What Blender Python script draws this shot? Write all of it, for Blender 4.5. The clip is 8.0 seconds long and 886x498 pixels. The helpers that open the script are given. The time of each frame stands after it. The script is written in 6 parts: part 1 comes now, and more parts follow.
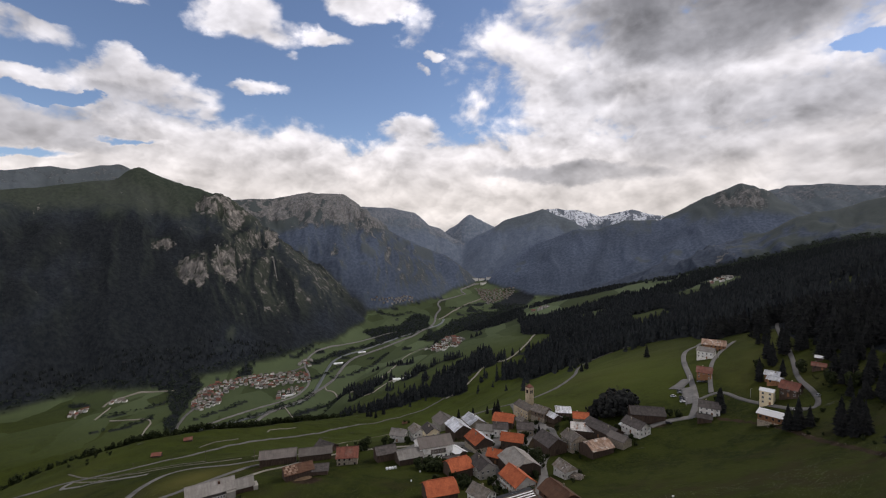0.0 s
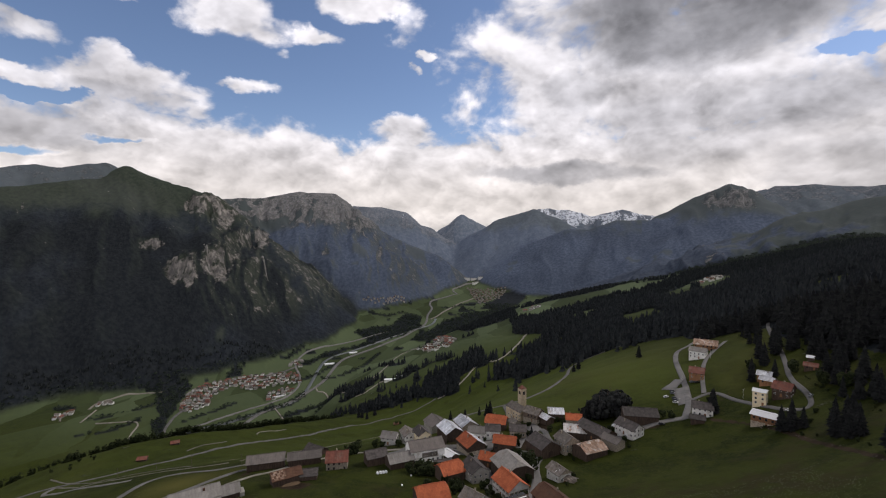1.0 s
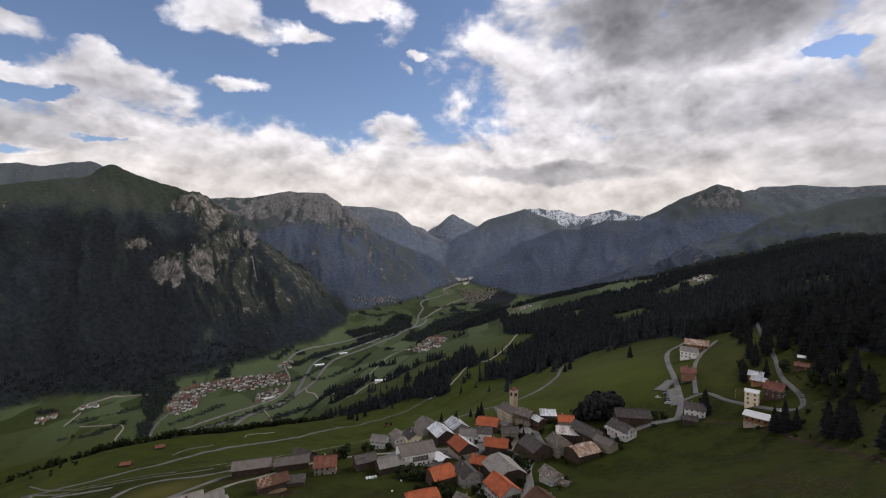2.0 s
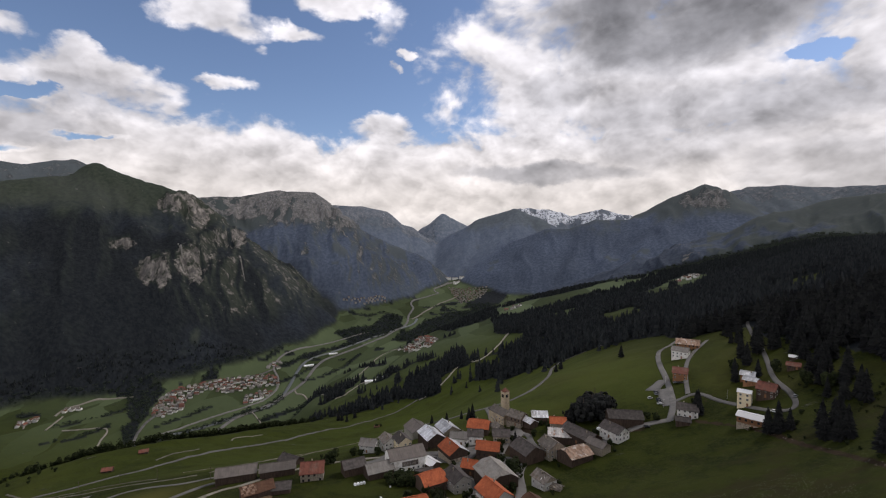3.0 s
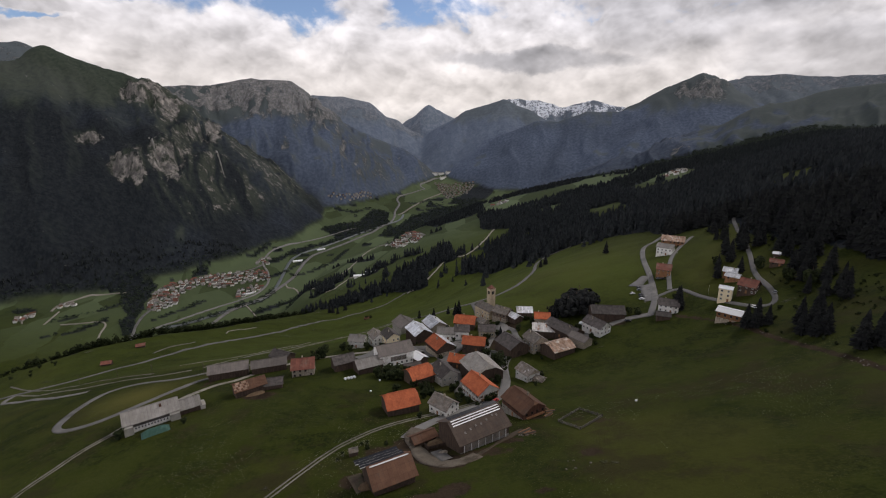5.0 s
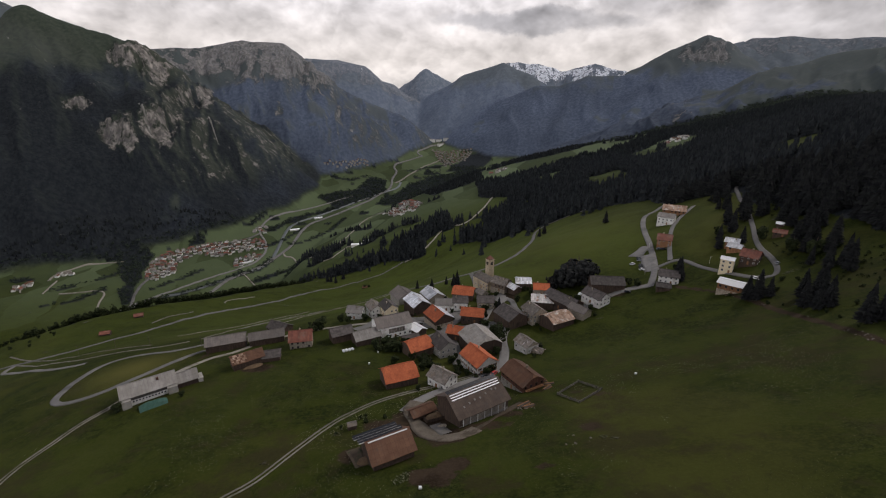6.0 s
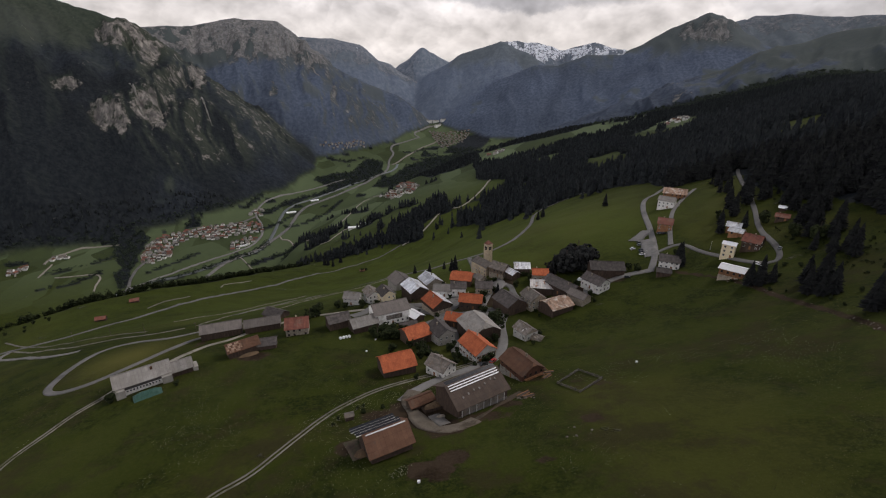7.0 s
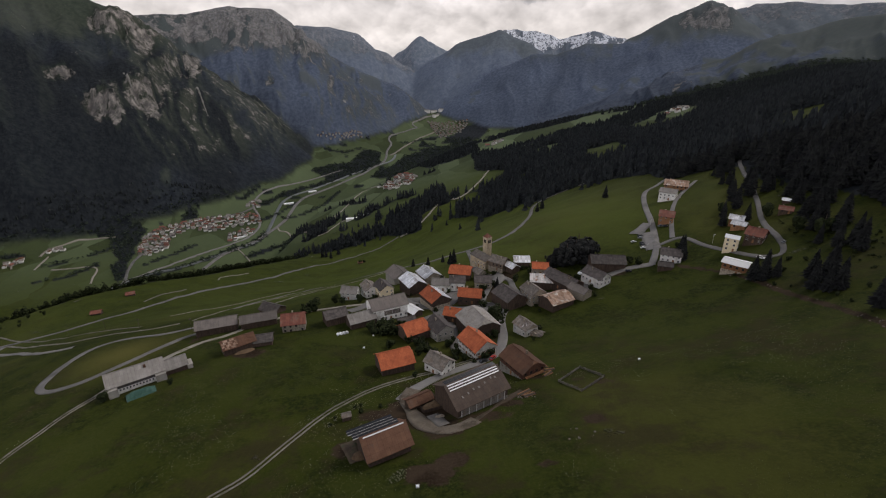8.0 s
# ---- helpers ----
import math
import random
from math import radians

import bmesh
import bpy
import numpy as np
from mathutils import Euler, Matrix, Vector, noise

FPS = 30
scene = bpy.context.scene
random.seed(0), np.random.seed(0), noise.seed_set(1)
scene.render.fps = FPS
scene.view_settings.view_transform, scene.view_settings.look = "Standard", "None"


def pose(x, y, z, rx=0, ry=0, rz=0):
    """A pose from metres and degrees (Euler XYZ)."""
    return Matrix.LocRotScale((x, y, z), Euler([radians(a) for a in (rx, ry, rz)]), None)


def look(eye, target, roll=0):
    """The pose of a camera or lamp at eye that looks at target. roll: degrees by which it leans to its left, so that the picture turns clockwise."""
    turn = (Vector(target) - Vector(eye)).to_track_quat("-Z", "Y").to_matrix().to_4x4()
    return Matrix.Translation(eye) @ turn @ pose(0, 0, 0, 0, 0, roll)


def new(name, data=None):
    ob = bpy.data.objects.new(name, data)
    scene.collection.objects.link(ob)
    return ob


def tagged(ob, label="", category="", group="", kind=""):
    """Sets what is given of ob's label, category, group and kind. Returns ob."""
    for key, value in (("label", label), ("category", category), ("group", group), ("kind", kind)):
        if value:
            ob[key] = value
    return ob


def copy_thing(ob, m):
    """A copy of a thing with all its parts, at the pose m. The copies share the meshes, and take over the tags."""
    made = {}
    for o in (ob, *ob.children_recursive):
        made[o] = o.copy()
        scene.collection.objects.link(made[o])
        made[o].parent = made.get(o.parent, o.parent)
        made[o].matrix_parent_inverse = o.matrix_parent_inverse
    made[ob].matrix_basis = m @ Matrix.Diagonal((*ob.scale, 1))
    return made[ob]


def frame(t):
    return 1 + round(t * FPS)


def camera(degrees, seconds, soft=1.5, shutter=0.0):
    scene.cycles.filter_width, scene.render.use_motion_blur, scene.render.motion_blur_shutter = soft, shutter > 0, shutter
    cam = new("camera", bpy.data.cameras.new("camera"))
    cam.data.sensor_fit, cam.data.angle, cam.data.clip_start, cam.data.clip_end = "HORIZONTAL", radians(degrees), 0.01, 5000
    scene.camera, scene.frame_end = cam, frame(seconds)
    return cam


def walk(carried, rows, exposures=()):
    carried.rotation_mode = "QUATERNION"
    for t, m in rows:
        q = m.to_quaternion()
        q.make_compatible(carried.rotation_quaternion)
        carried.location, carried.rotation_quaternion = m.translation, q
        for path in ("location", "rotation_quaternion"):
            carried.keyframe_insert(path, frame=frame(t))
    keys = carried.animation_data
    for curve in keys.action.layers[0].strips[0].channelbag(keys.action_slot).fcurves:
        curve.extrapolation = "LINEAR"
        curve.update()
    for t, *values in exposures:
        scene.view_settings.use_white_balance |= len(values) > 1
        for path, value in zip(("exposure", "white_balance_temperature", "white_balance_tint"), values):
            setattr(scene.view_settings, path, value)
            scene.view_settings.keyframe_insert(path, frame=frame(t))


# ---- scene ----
cam = camera(89.2, 8.0, soft=1.12)

# seconds, x, y, z, yaw, pitch, roll of the flight
FLIGHT = [(0.0, 0.82, -26.72, 129.75, 4.95, -1.21, -0.03), (0.5, 0.65, -24.45, 129.75, 4.40, -1.23, -0.05),
          (1.0, 0.49, -22.05, 129.75, 3.91, -1.24, -0.07), (1.5, 0.34, -19.55, 129.75, 3.38, -1.25, -0.08),
          (3.0, 0.08, -10.80, 129.70, 1.52, -1.32, -0.04), (3.5, 0.05, -7.10, 129.85, 1.08, -3.10, -0.01),
          (4.0, 0.00, -3.40, 129.92, 0.61, -7.29, -0.02), (4.5, -0.03, 0.00, 130.00, 0.03, -11.30, 0.00),
          (5.0, -0.15, 3.20, 130.20, -0.23, -14.61, -0.01), (6.5, -0.57, 11.60, 130.75, -0.68, -19.95, 0.00),
          (7.0, -0.65, 14.25, 131.00, -0.88, -20.98, 0.01), (7.5, -0.68, 16.80, 131.15, -1.11, -21.64, 0.03),
          (8.0, -0.72, 19.36, 131.30, -1.12, -22.18, 0.05)]
walk(cam, [(t, pose(x, y, z, 90 + pitch, roll, yaw)) for t, x, y, z, yaw, pitch, roll in FLIGHT],
     [(0.0, 0.0, 6480, 16), (8.0, 0.0, 6480, 16)])

# ---- sky, clouds and sun ----
SUN_BEARING, SUN_HEIGHT = 62.0, 47.0


class Nodes:
    """Short hand for building node trees."""

    def __init__(self, tree):
        self.tree = tree
        tree.nodes.clear()

    def add(self, kind):
        return self.tree.nodes.new(kind)

    def put(self, socket, value):
        if isinstance(value, bpy.types.NodeSocket):
            self.tree.links.new(value, socket)
        elif value is not None:
            socket.default_value = value

    def math(self, op, a, b=None, c=None, clamp=False):
        node = self.add("ShaderNodeMath")
        node.operation, node.use_clamp = op, clamp
        for k, v in enumerate((a, b, c)):
            self.put(node.inputs[k], v)
        return node.outputs[0]

    def vec(self, op, a, b=None):
        node = self.add("ShaderNodeVectorMath")
        node.operation = op
        self.put(node.inputs[0], a)
        if b is not None:
            self.put(node.inputs[3 if op == "SCALE" else 1], b)
        return node.outputs[1] if op in ("LENGTH", "DOT_PRODUCT", "DISTANCE") else node.outputs[0]

    def noise(self, vector, scale, detail=4.0, rough=0.5, warp=0.0):
        node = self.add("ShaderNodeTexNoise")
        self.put(node.inputs["Vector"], vector)
        for key, value in (("Scale", scale), ("Detail", detail), ("Roughness", rough), ("Distortion", warp)):
            self.put(node.inputs[key], value)
        return node.outputs["Fac"]

    def value_of(self, attribute):
        node = self.add("ShaderNodeAttribute")
        node.attribute_name = attribute
        return node.outputs["Fac"]

    def ramp(self, value, low, high, to_low=0.0, to_high=1.0, smooth=True):
        node = self.add("ShaderNodeMapRange")
        node.interpolation_type = "SMOOTHSTEP" if smooth else "LINEAR"
        for k, v in enumerate((value, low, high, to_low, to_high)):
            self.put(node.inputs[k], v)
        return node.outputs[0]

    def mix(self, fac, a, b, mode="MIX"):
        node = self.add("ShaderNodeMix")
        node.data_type, node.blend_type = "RGBA", mode
        self.put(node.inputs[0], fac)
        for k, v in ((6, a), (7, b)):
            self.put(node.inputs[k], (*v, 1) if isinstance(v, tuple) and len(v) == 3 else v)
        return node.outputs[2]


world = bpy.data.worlds.new("alpine_sky")
scene.world = world
world.use_nodes = True
n = Nodes(world.node_tree)
way = n.add("ShaderNodeTexCoord").outputs["Generated"]
part_xyz = n.add("ShaderNodeSeparateXYZ")
n.put(part_xyz.inputs[0], way)
wx, wy, wz = part_xyz.outputs
bearing = n.math("DEGREES", n.math("ARCTAN2", wx, wy))
height = n.math("DEGREES", n.math("ARCSINE", wz))
# cloud space: a layer overhead, foreshortened towards the horizon
flat_way = n.math("DIVIDE", 1.0, n.math("ADD", n.math("MAXIMUM", wz, 0.0), 0.70))
sheet = n.add("ShaderNodeCombineXYZ")
n.put(sheet.inputs[0], n.math("MULTIPLY", wx, flat_way))
n.put(sheet.inputs[1], n.math("MULTIPLY", wy, flat_way))
n.put(sheet.inputs[2], n.math("MULTIPLY", wz, 0.8))
billow = sheet.outputs[0]
fluff = n.noise(billow, 7.0, 11.0, 0.55, 0.3)
body = n.noise(billow, 7.0, 4.5, 0.52, 0.3)
body_above = n.noise(n.vec("ADD", billow, (0.004, -0.040, 0.028)), 7.0, 4.5, 0.52, 0.3)
broad = n.noise(billow, 3.4, 3.0, 0.5)
drift = n.noise(n.vec("ADD", billow, (5.3, 1.7, 2.9)), 9.0, 6.0, 0.58)
lift = n.noise(n.vec("ADD", billow, (-3.1, 4.4, 0.6)), 9.0, 6.0, 0.58)
bearing = n.math("ADD", bearing, n.math("MULTIPLY", n.math("SUBTRACT", drift, 0.5), 8.0))
raised = n.math("ADD", height, n.math("MULTIPLY", n.math("SUBTRACT", lift, 0.5), 4.5))


def puffs(vector):
    node = n.add("ShaderNodeTexVoronoi")
    node.feature, node.normalize = "F1", True
    n.put(node.inputs["Vector"], vector)
    for key, value in (("Scale", 14.0), ("Detail", 2.0), ("Roughness", 0.55), ("Lacunarity", 2.2)):
        node.inputs[key].default_value = value
    return n.math("SUBTRACT", 0.5, node.outputs["Distance"])


curl = n.vec("ADD", billow, n.vec("SCALE", (0.10, 0.08, 0.07), fluff))
puff = puffs(curl)
puff_lit = puffs(n.vec("ADD", curl, (0.004, -0.030, 0.020)))


def patch(b, h, rb, rh):
    u = n.math("DIVIDE", n.math("SUBTRACT", bearing, b), rb)
    v = n.math("DIVIDE", n.math("SUBTRACT", raised, h), rh)
    return n.math("SUBTRACT", 1.0, n.math("ADD", n.math("MULTIPLY", u, u), n.math("MULTIPLY", v, v)))


# cloud banks: bearing, height, half width, half height, in degrees
BANKS = [(-38, 15.4, 7.2, 2.3), (-40.3, 17.4, 3.2, 2.2), (-35, 16.7, 3.0, 1.7), (-26.2, 17.0, 4.0, 0.9), (-48.5, 19.6, 4.6, 1.9), (-49, 14.8, 5.0, 0.8), (-41, 23.4, 4.2, 1.5),
         (-29, 25.2, 6.0, 3.2), (-24.6, 23.2, 4.0, 2.2), (-20, 23.4, 3.4, 1.0), (-14.5, 27.2, 6.0, 1.6), (-23.3, 21.0, 1.6, 0.9), (-5.9, 22.2, 1.7, 0.7),
         (-7.5, 20.5, 1.2, 0.7), (23, 20, 24.6, 14), (-9, 12.8, 5.0, 2.0), (36, 11, 24, 8), (24, 17, 18, 8)]
bank = None
for place in BANKS:
    f = n.math("MAXIMUM", n.math("SUBTRACT", patch(*place), 0.35 if place[2] < 5 else 0.0), -1.4)
    bank = f if bank is None else n.math("SMOOTH_MAX", bank, f, 0.25)
low_band = n.ramp(raised, 17.0, 9.2, -1.1, 1.4)
overhead = n.ramp(height, 30.0, 40.0, -1.0, 0.9)
behind = n.ramp(n.math("ABSOLUTE", bearing), 54.0, 66.0, -1.0, 0.45)
bank = n.math("MAXIMUM", n.math("MAXIMUM", bank, low_band), n.math("MAXIMUM", overhead, behind))
for place in ((38.5, 17.7, 3.4, 1.0), (-40, 10.3, 5.0, 0.5), (-47.5, 8.2, 4.0, 0.7), (-45.5, 13.3, 4.0, 0.7), (-44, 22, 9, 1.8), (-32, 20, 8, 1.6)):
    bank = n.math("SUBTRACT", bank, n.math("MULTIPLY", n.math("MAXIMUM", patch(*place), 0.0), 1.6))
density = n.math("ADD", bank, n.math("MULTIPLY", n.math("SUBTRACT", fluff, 0.48), 4.4))
density = n.math("ADD", density, n.math("MULTIPLY", puff, 1.2))
cover_mask = n.ramp(density, 0.0, 0.85)
calm = n.ramp(height, 4.0, 14.0, 0.6, 1.0)
relief = n.math("ADD", n.math("MULTIPLY", n.math("SUBTRACT", body, body_above), 2.0), n.math("MULTIPLY", n.math("SUBTRACT", puff, puff_lit), 1.2))
thick = n.ramp(density, 0.5, 2.4)

# rain-grey undersides: the same terms, and how grey
GREYS = [(27, 25, 20, 7.6, 0.92), (-47, 18.5, 8, 4, 0.40), (-48, 10.8, 10, 2.6, 0.48), (-38, 13.9, 9, 1.8, 0.42), (11, 8.0, 12, 1.6, 0.50), (36, 13.5, 9, 3.2, 0.48),
         (27, 12.5, 14, 5, 0.24), (13, 17.5, 4.5, 3, 0.30), (40, 7, 11, 3.4, 0.34), (-30, 24, 5, 1.6, 0.18)]
heavy = n.math("MULTIPLY", n.ramp(height, 30.0, 50.0), 0.9)
for *place, grey in GREYS:
    heavy = n.math("MAXIMUM", heavy, n.math("MULTIPLY", n.ramp(patch(*place), -0.1, 0.75), grey))
heavy = n.math("MULTIPLY", heavy, n.ramp(fluff, 0.3, 0.65, 0.72, 1.08))
glow = n.math("ADD", n.ramp(height, 3.0, 13.0, 0.84, 0.86), n.math("MULTIPLY", n.math("MULTIPLY", relief, calm), 0.75))
glow = n.math("SUBTRACT", glow, n.math("MULTIPLY", n.math("MULTIPLY", thick, calm), n.ramp(broad, 0.36, 0.64, 0.0, 0.36)))
glow = n.math("MULTIPLY", glow, n.math("SUBTRACT", 1.0, n.math("MULTIPLY", heavy, 0.72)))
# brighter cloud behind the camera, unseen, added to fill the walls facing it
back_fill = n.math("MULTIPLY", n.ramp(n.math("ABSOLUTE", bearing), 60.0, 110.0), n.ramp(height, 55.0, 25.0))
glow = n.math("MULTIPLY", n.math("MAXIMUM", glow, 0.10), n.math("ADD", 1.0, n.math("MULTIPLY", back_fill, 0.45)))
warm = n.ramp(height, 15.0, 3.0)
tint = n.mix(warm, (0.97, 0.97, 0.985), (1.0, 0.955, 0.885))
tint = n.mix(n.math("MULTIPLY", heavy, 0.7), tint, (0.88, 0.92, 1.0))
cloud_colour = n.vec("SCALE", tint, glow)
sky = n.add("ShaderNodeTexSky")
sky.sky_type, sky.sun_disc = "NISHITA", False
sky.sun_elevation, sky.sun_rotation = radians(SUN_HEIGHT), radians(SUN_BEARING)
sky.altitude, sky.air_density, sky.dust_density, sky.ozone_density = 1500.0, 1.0, 0.6, 1.5
clear = n.add("ShaderNodeBackground")
n.put(clear.inputs[0], sky.outputs[0])
clear.inputs[1].default_value = 0.115
cloudy = n.add("ShaderNodeBackground")
n.put(cloudy.inputs[0], cloud_colour)
cloudy.inputs[1].default_value = 1.0
both = n.add("ShaderNodeMixShader")
n.put(both.inputs[0], cover_mask)
n.put(both.inputs[1], clear.outputs[0])
n.put(both.inputs[2], cloudy.outputs[0])
n.put(n.add("ShaderNodeOutputWorld").inputs[0], both.outputs[0])

sun = new("sun", bpy.data.lights.new("sun", "SUN"))
sun.data.energy, sun.data.angle, sun.data.color = 1.4, radians(14), (1.0, 0.95, 0.86)
b, h = radians(SUN_BEARING), radians(SUN_HEIGHT)
sun.matrix_world = look((math.sin(b) * math.cos(h) * 900, math.cos(b) * math.cos(h) * 900, math.sin(h) * 900), (0, 0, 0))

# ---- lie of the land: heights over the plan, in metres ----
EYE_Z = 130.0


def lattice(ix, iy, seed):
    h = (ix * 374761393 + iy * 668265263 + seed * 974634777) & 0x7FFFFFFF
    h = ((h ^ (h >> 13)) * 1274126177) & 0x7FFFFFFF
    h = ((h ^ (h >> 16)) * 668265263) & 0x7FFFFFFF
    return (h & 0xFFFFF) / float(0xFFFFF) * 2.0 - 1.0


def grain(x, y, seed=0):
    """Smooth noise from -1 to 1 on a lattice of one unit."""
    fx, fy = np.floor(x), np.floor(y)
    ix, iy = fx.astype(np.int64), fy.astype(np.int64)
    u, v = x - fx, y - fy
    u, v = u * u * u * (u * (u * 6 - 15) + 10), v * v * v * (v * (v * 6 - 15) + 10)
    a, b = lattice(ix, iy, seed), lattice(ix + 1, iy, seed)
    c, d = lattice(ix, iy + 1, seed), lattice(ix + 1, iy + 1, seed)
    return (a + (b - a) * u) * (1 - v) + (c + (d - c) * u) * v


def rough(x, y, size, octaves=4, seed=0, ridged=False):
    total, amp, span = np.zeros_like(x), 1.0, 0.0
    for k in range(octaves):
        n = grain(x / size + 17.3 * k, y / size - 9.1 * k, seed + k)
        total += amp * ((1 - 2 * np.abs(n)) if ridged else n)
        span, amp, size = span + amp, amp * 0.5, size * 0.5
    return total / span


def step(a, b, v):
    s = np.clip((v - a) / (b - a), 0, 1)
    return s * s * (3 - 2 * s)


def soft_max(a, b, k):
    h = np.clip(0.5 + 0.5 * (a - b) / k, 0, 1)
    return b + (a - b) * h + k * h * (1 - h)


# swells and hollows of the village slope: x, y, reach, height
SWELLS = [(-150, 200, 120, 15), (-50, 130, 80, -2), (-50, 250, 80, 1), (40, 200, 80, -16), (40, 330, 90, 4), (150, 250, 90, -26), (200, 380, 110, 1), (-350, 450, 150, 10), (-120, 850, 220, -69), (160, 680, 200, -2), (450, 400, 220, -9), (650, 1000, 300, -14), (600, 1500, 400, -35), (-600, 900, 300, -113), (300, 2000, 500, 118), (-300, 250, 120, 31), (-250, 600, 150, -12), (-550, 600, 180, 105), (-450, 850, 180, 97)]

# crest lines: each point is bearing in degrees, distance, rise per metre seen from the eye; then flank slope, roughness
RIDGES = {
    "left_back": ([(-75, 4000, 0.10), (-49.4, 4200, 0.1092), (-46.2, 4250, 0.1254), (-44.7, 4250, 0.1215), (-40.9, 4300, 0.136), (-38, 4300, 0.10)], 0.7, 40),
    "left_massif": ([(-80, 2500, 0.03), (-60, 2900, 0.06), (-49.5, 3150, 0.0797), (-45.6, 3200, 0.0943), (-41.2, 3250, 0.1090), (-39.2, 3300, 0.1326), (-38.2, 3300, 0.125),
                     (-36.2, 3250, 0.1137), (-31.8, 3100, 0.0885)], 0.80, 30),
    "left_spur": ([(-31.8, 3100, 0.0885), (-29.5, 2980, 0.0447), (-25.2, 2830, -0.0069), (-23.3, 2740, -0.0548), (-20.7, 2650, -0.1041), (-17.2, 2600, -0.1500)], 0.92, 30),
    "left_middle": ([(-31, 3900, 0.080), (-25.8, 3900, 0.0846), (-21.6, 3900, 0.1011), (-17.6, 3850, 0.0981), (-15.9, 3800, 0.0667),
                     (-13.1, 3750, 0.03), (-9.6, 3750, -0.0011), (-5.2, 3750, -0.0325), (-2.4, 3750, -0.0828)], 0.8, 45),
    "left_far": ([(-15.2, 4450, 0.0718), (-11.7, 4450, 0.07), (-8.9, 4450, 0.0603), (-7.4, 4430, 0.036), (-5.6, 4400, 0.027), (-3.4, 4370, 0.002), (-1.0, 4330, -0.024)], 0.9, 22),
    "middle_far": ([(-8.5, 4800, -0.03), (-5.4, 4800, 0.006), (-3.8, 4800, 0.028), (-2.5, 4800, 0.041), (-1.5, 4800, 0.056), (-0.5, 4800, 0.046), (1.9, 4800, 0.026), (6, 4800, 0.0)], 0.9, 14),
    "right_far": ([(-3.8, 4350, -0.0262), (-0.2, 4400, 0.0114), (3.3, 4450, 0.0449), (7.5, 4450, 0.0663), (10.2, 4400, 0.0474), (13.5, 4350, 0.0168)], 0.75, 18),
    "snow": ([(8.2, 4850, 0.0686), (11.6, 4850, 0.0627), (14.2, 4850, 0.0524), (17.9, 4850, 0.0649), (21.7, 4850, 0.0439)], 1.1, 90),
    "right_middle": ([(4.8, 3900, -0.0569), (8.2, 3950, -0.0011), (11.6, 4000, 0.023), (14.2, 4000, 0.0227), (17.3, 4050, 0.0397), (22.1, 4100, 0.0404)], 0.62, 18),
    "right_peak": ([(22.1, 4200, 0.0404), (25.9, 4250, 0.0852), (28.7, 4250, 0.1045), (30.4, 4250, 0.086), (32.8, 4200, 0.0438)], 0.62, 22),
    "right_back": ([(29.9, 4650, 0.0814), (32.7, 4700, 0.0984), (35.7, 4700, 0.0961), (39.6, 4700, 0.0868), (60, 4600, 0.08)], 0.6, 30),
    "right_shoulder": ([(29.5, 2750, -0.0424), (31.9, 2900, -0.0059), (35.0, 3000, 0.0377), (39.6, 3000, 0.0681), (60, 2800, 0.10)], 0.4, 30),
}


# haze painted into each crest's colours: 0 none, 1 blue-grey, 2 palest blue
CREST_HAZE = {"left_back": 1.1, "left_massif": 0.0, "left_spur": 0.15, "left_middle": 0.8, "left_far": 1.6, "middle_far": 2.0, "right_far": 1.4, "snow": 1.85, "right_middle": 0.85,
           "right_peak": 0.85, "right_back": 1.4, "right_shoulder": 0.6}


# ribs that run down from the crests towards the valley, in the same terms
RIBS = [[(-45.0, 3190, 0.086), (-47.0, 2800, 0.020), (-48.5, 2500, -0.07), (-49.5, 2250, -0.17)],
        [(-38.2, 3280, 0.118), (-39.6, 2920, 0.060), (-41.0, 2620, -0.025), (-42.5, 2330, -0.13)],
        [(-34.6, 3160, 0.100), (-35.8, 2850, 0.045), (-37.0, 2600, -0.03), (-38.2, 2350, -0.13)],
        [(-31.0, 3030, 0.070), (-31.8, 2740, 0.022), (-32.7, 2480, -0.062), (-33.6, 2280, -0.15)],
        [(-28.4, 2920, 0.022), (-28.9, 2680, -0.018), (-29.6, 2480, -0.085), (-30.2, 2330, -0.16)],
        [(-24.6, 2800, -0.022), (-25.3, 2600, -0.070), (-26.2, 2430, -0.14)],
        [(-21.4, 3870, 0.092), (-22.0, 3550, 0.040), (-23.0, 3250, -0.02), (-24.0, 3050, -0.07)],
        [(-17.8, 3830, 0.090), (-18.4, 3560, 0.036), (-19.2, 3300, -0.03), (-20.0, 3080, -0.10)],
        [(-14.6, 3770, 0.040), (-15.2, 3520, 0.0), (-16.0, 3260, -0.065), (-16.6, 3050, -0.12)],
        [(-11.2, 3740, 0.006), (-11.8, 3520, -0.03), (-12.4, 3300, -0.085)],
        [(-7.6, 3740, -0.018), (-8.4, 3560, -0.05), (-9.2, 3380, -0.09)],
        [(3.3, 4440, 0.038), (1.9, 4180, -0.004), (0.6, 3950, -0.05), (-0.4, 3750, -0.09)],
        [(7.5, 4440, 0.058), (6.3, 4180, 0.012), (5.0, 3950, -0.04)],
        [(11.6, 3980, 0.016), (10.2, 3750, -0.025), (9.0, 3500, -0.07)],
        [(17.3, 4030, 0.033), (15.6, 3750, -0.005), (14.0, 3450, -0.05)],
        [(22.1, 4090, 0.034), (20.2, 3800, 0.006), (18.4, 3450, -0.035)],
        [(26.2, 4230, 0.080), (24.4, 3900, 0.036), (23.0, 3500, -0.01), (22.0, 3200, -0.05)],
        [(28.9, 4240, 0.098), (27.6, 3920, 0.050), (26.4, 3550, 0.004)],
        [(34.5, 4680, 0.09), (33.2, 4300, 0.06), (32.0, 3900, 0.03)]]


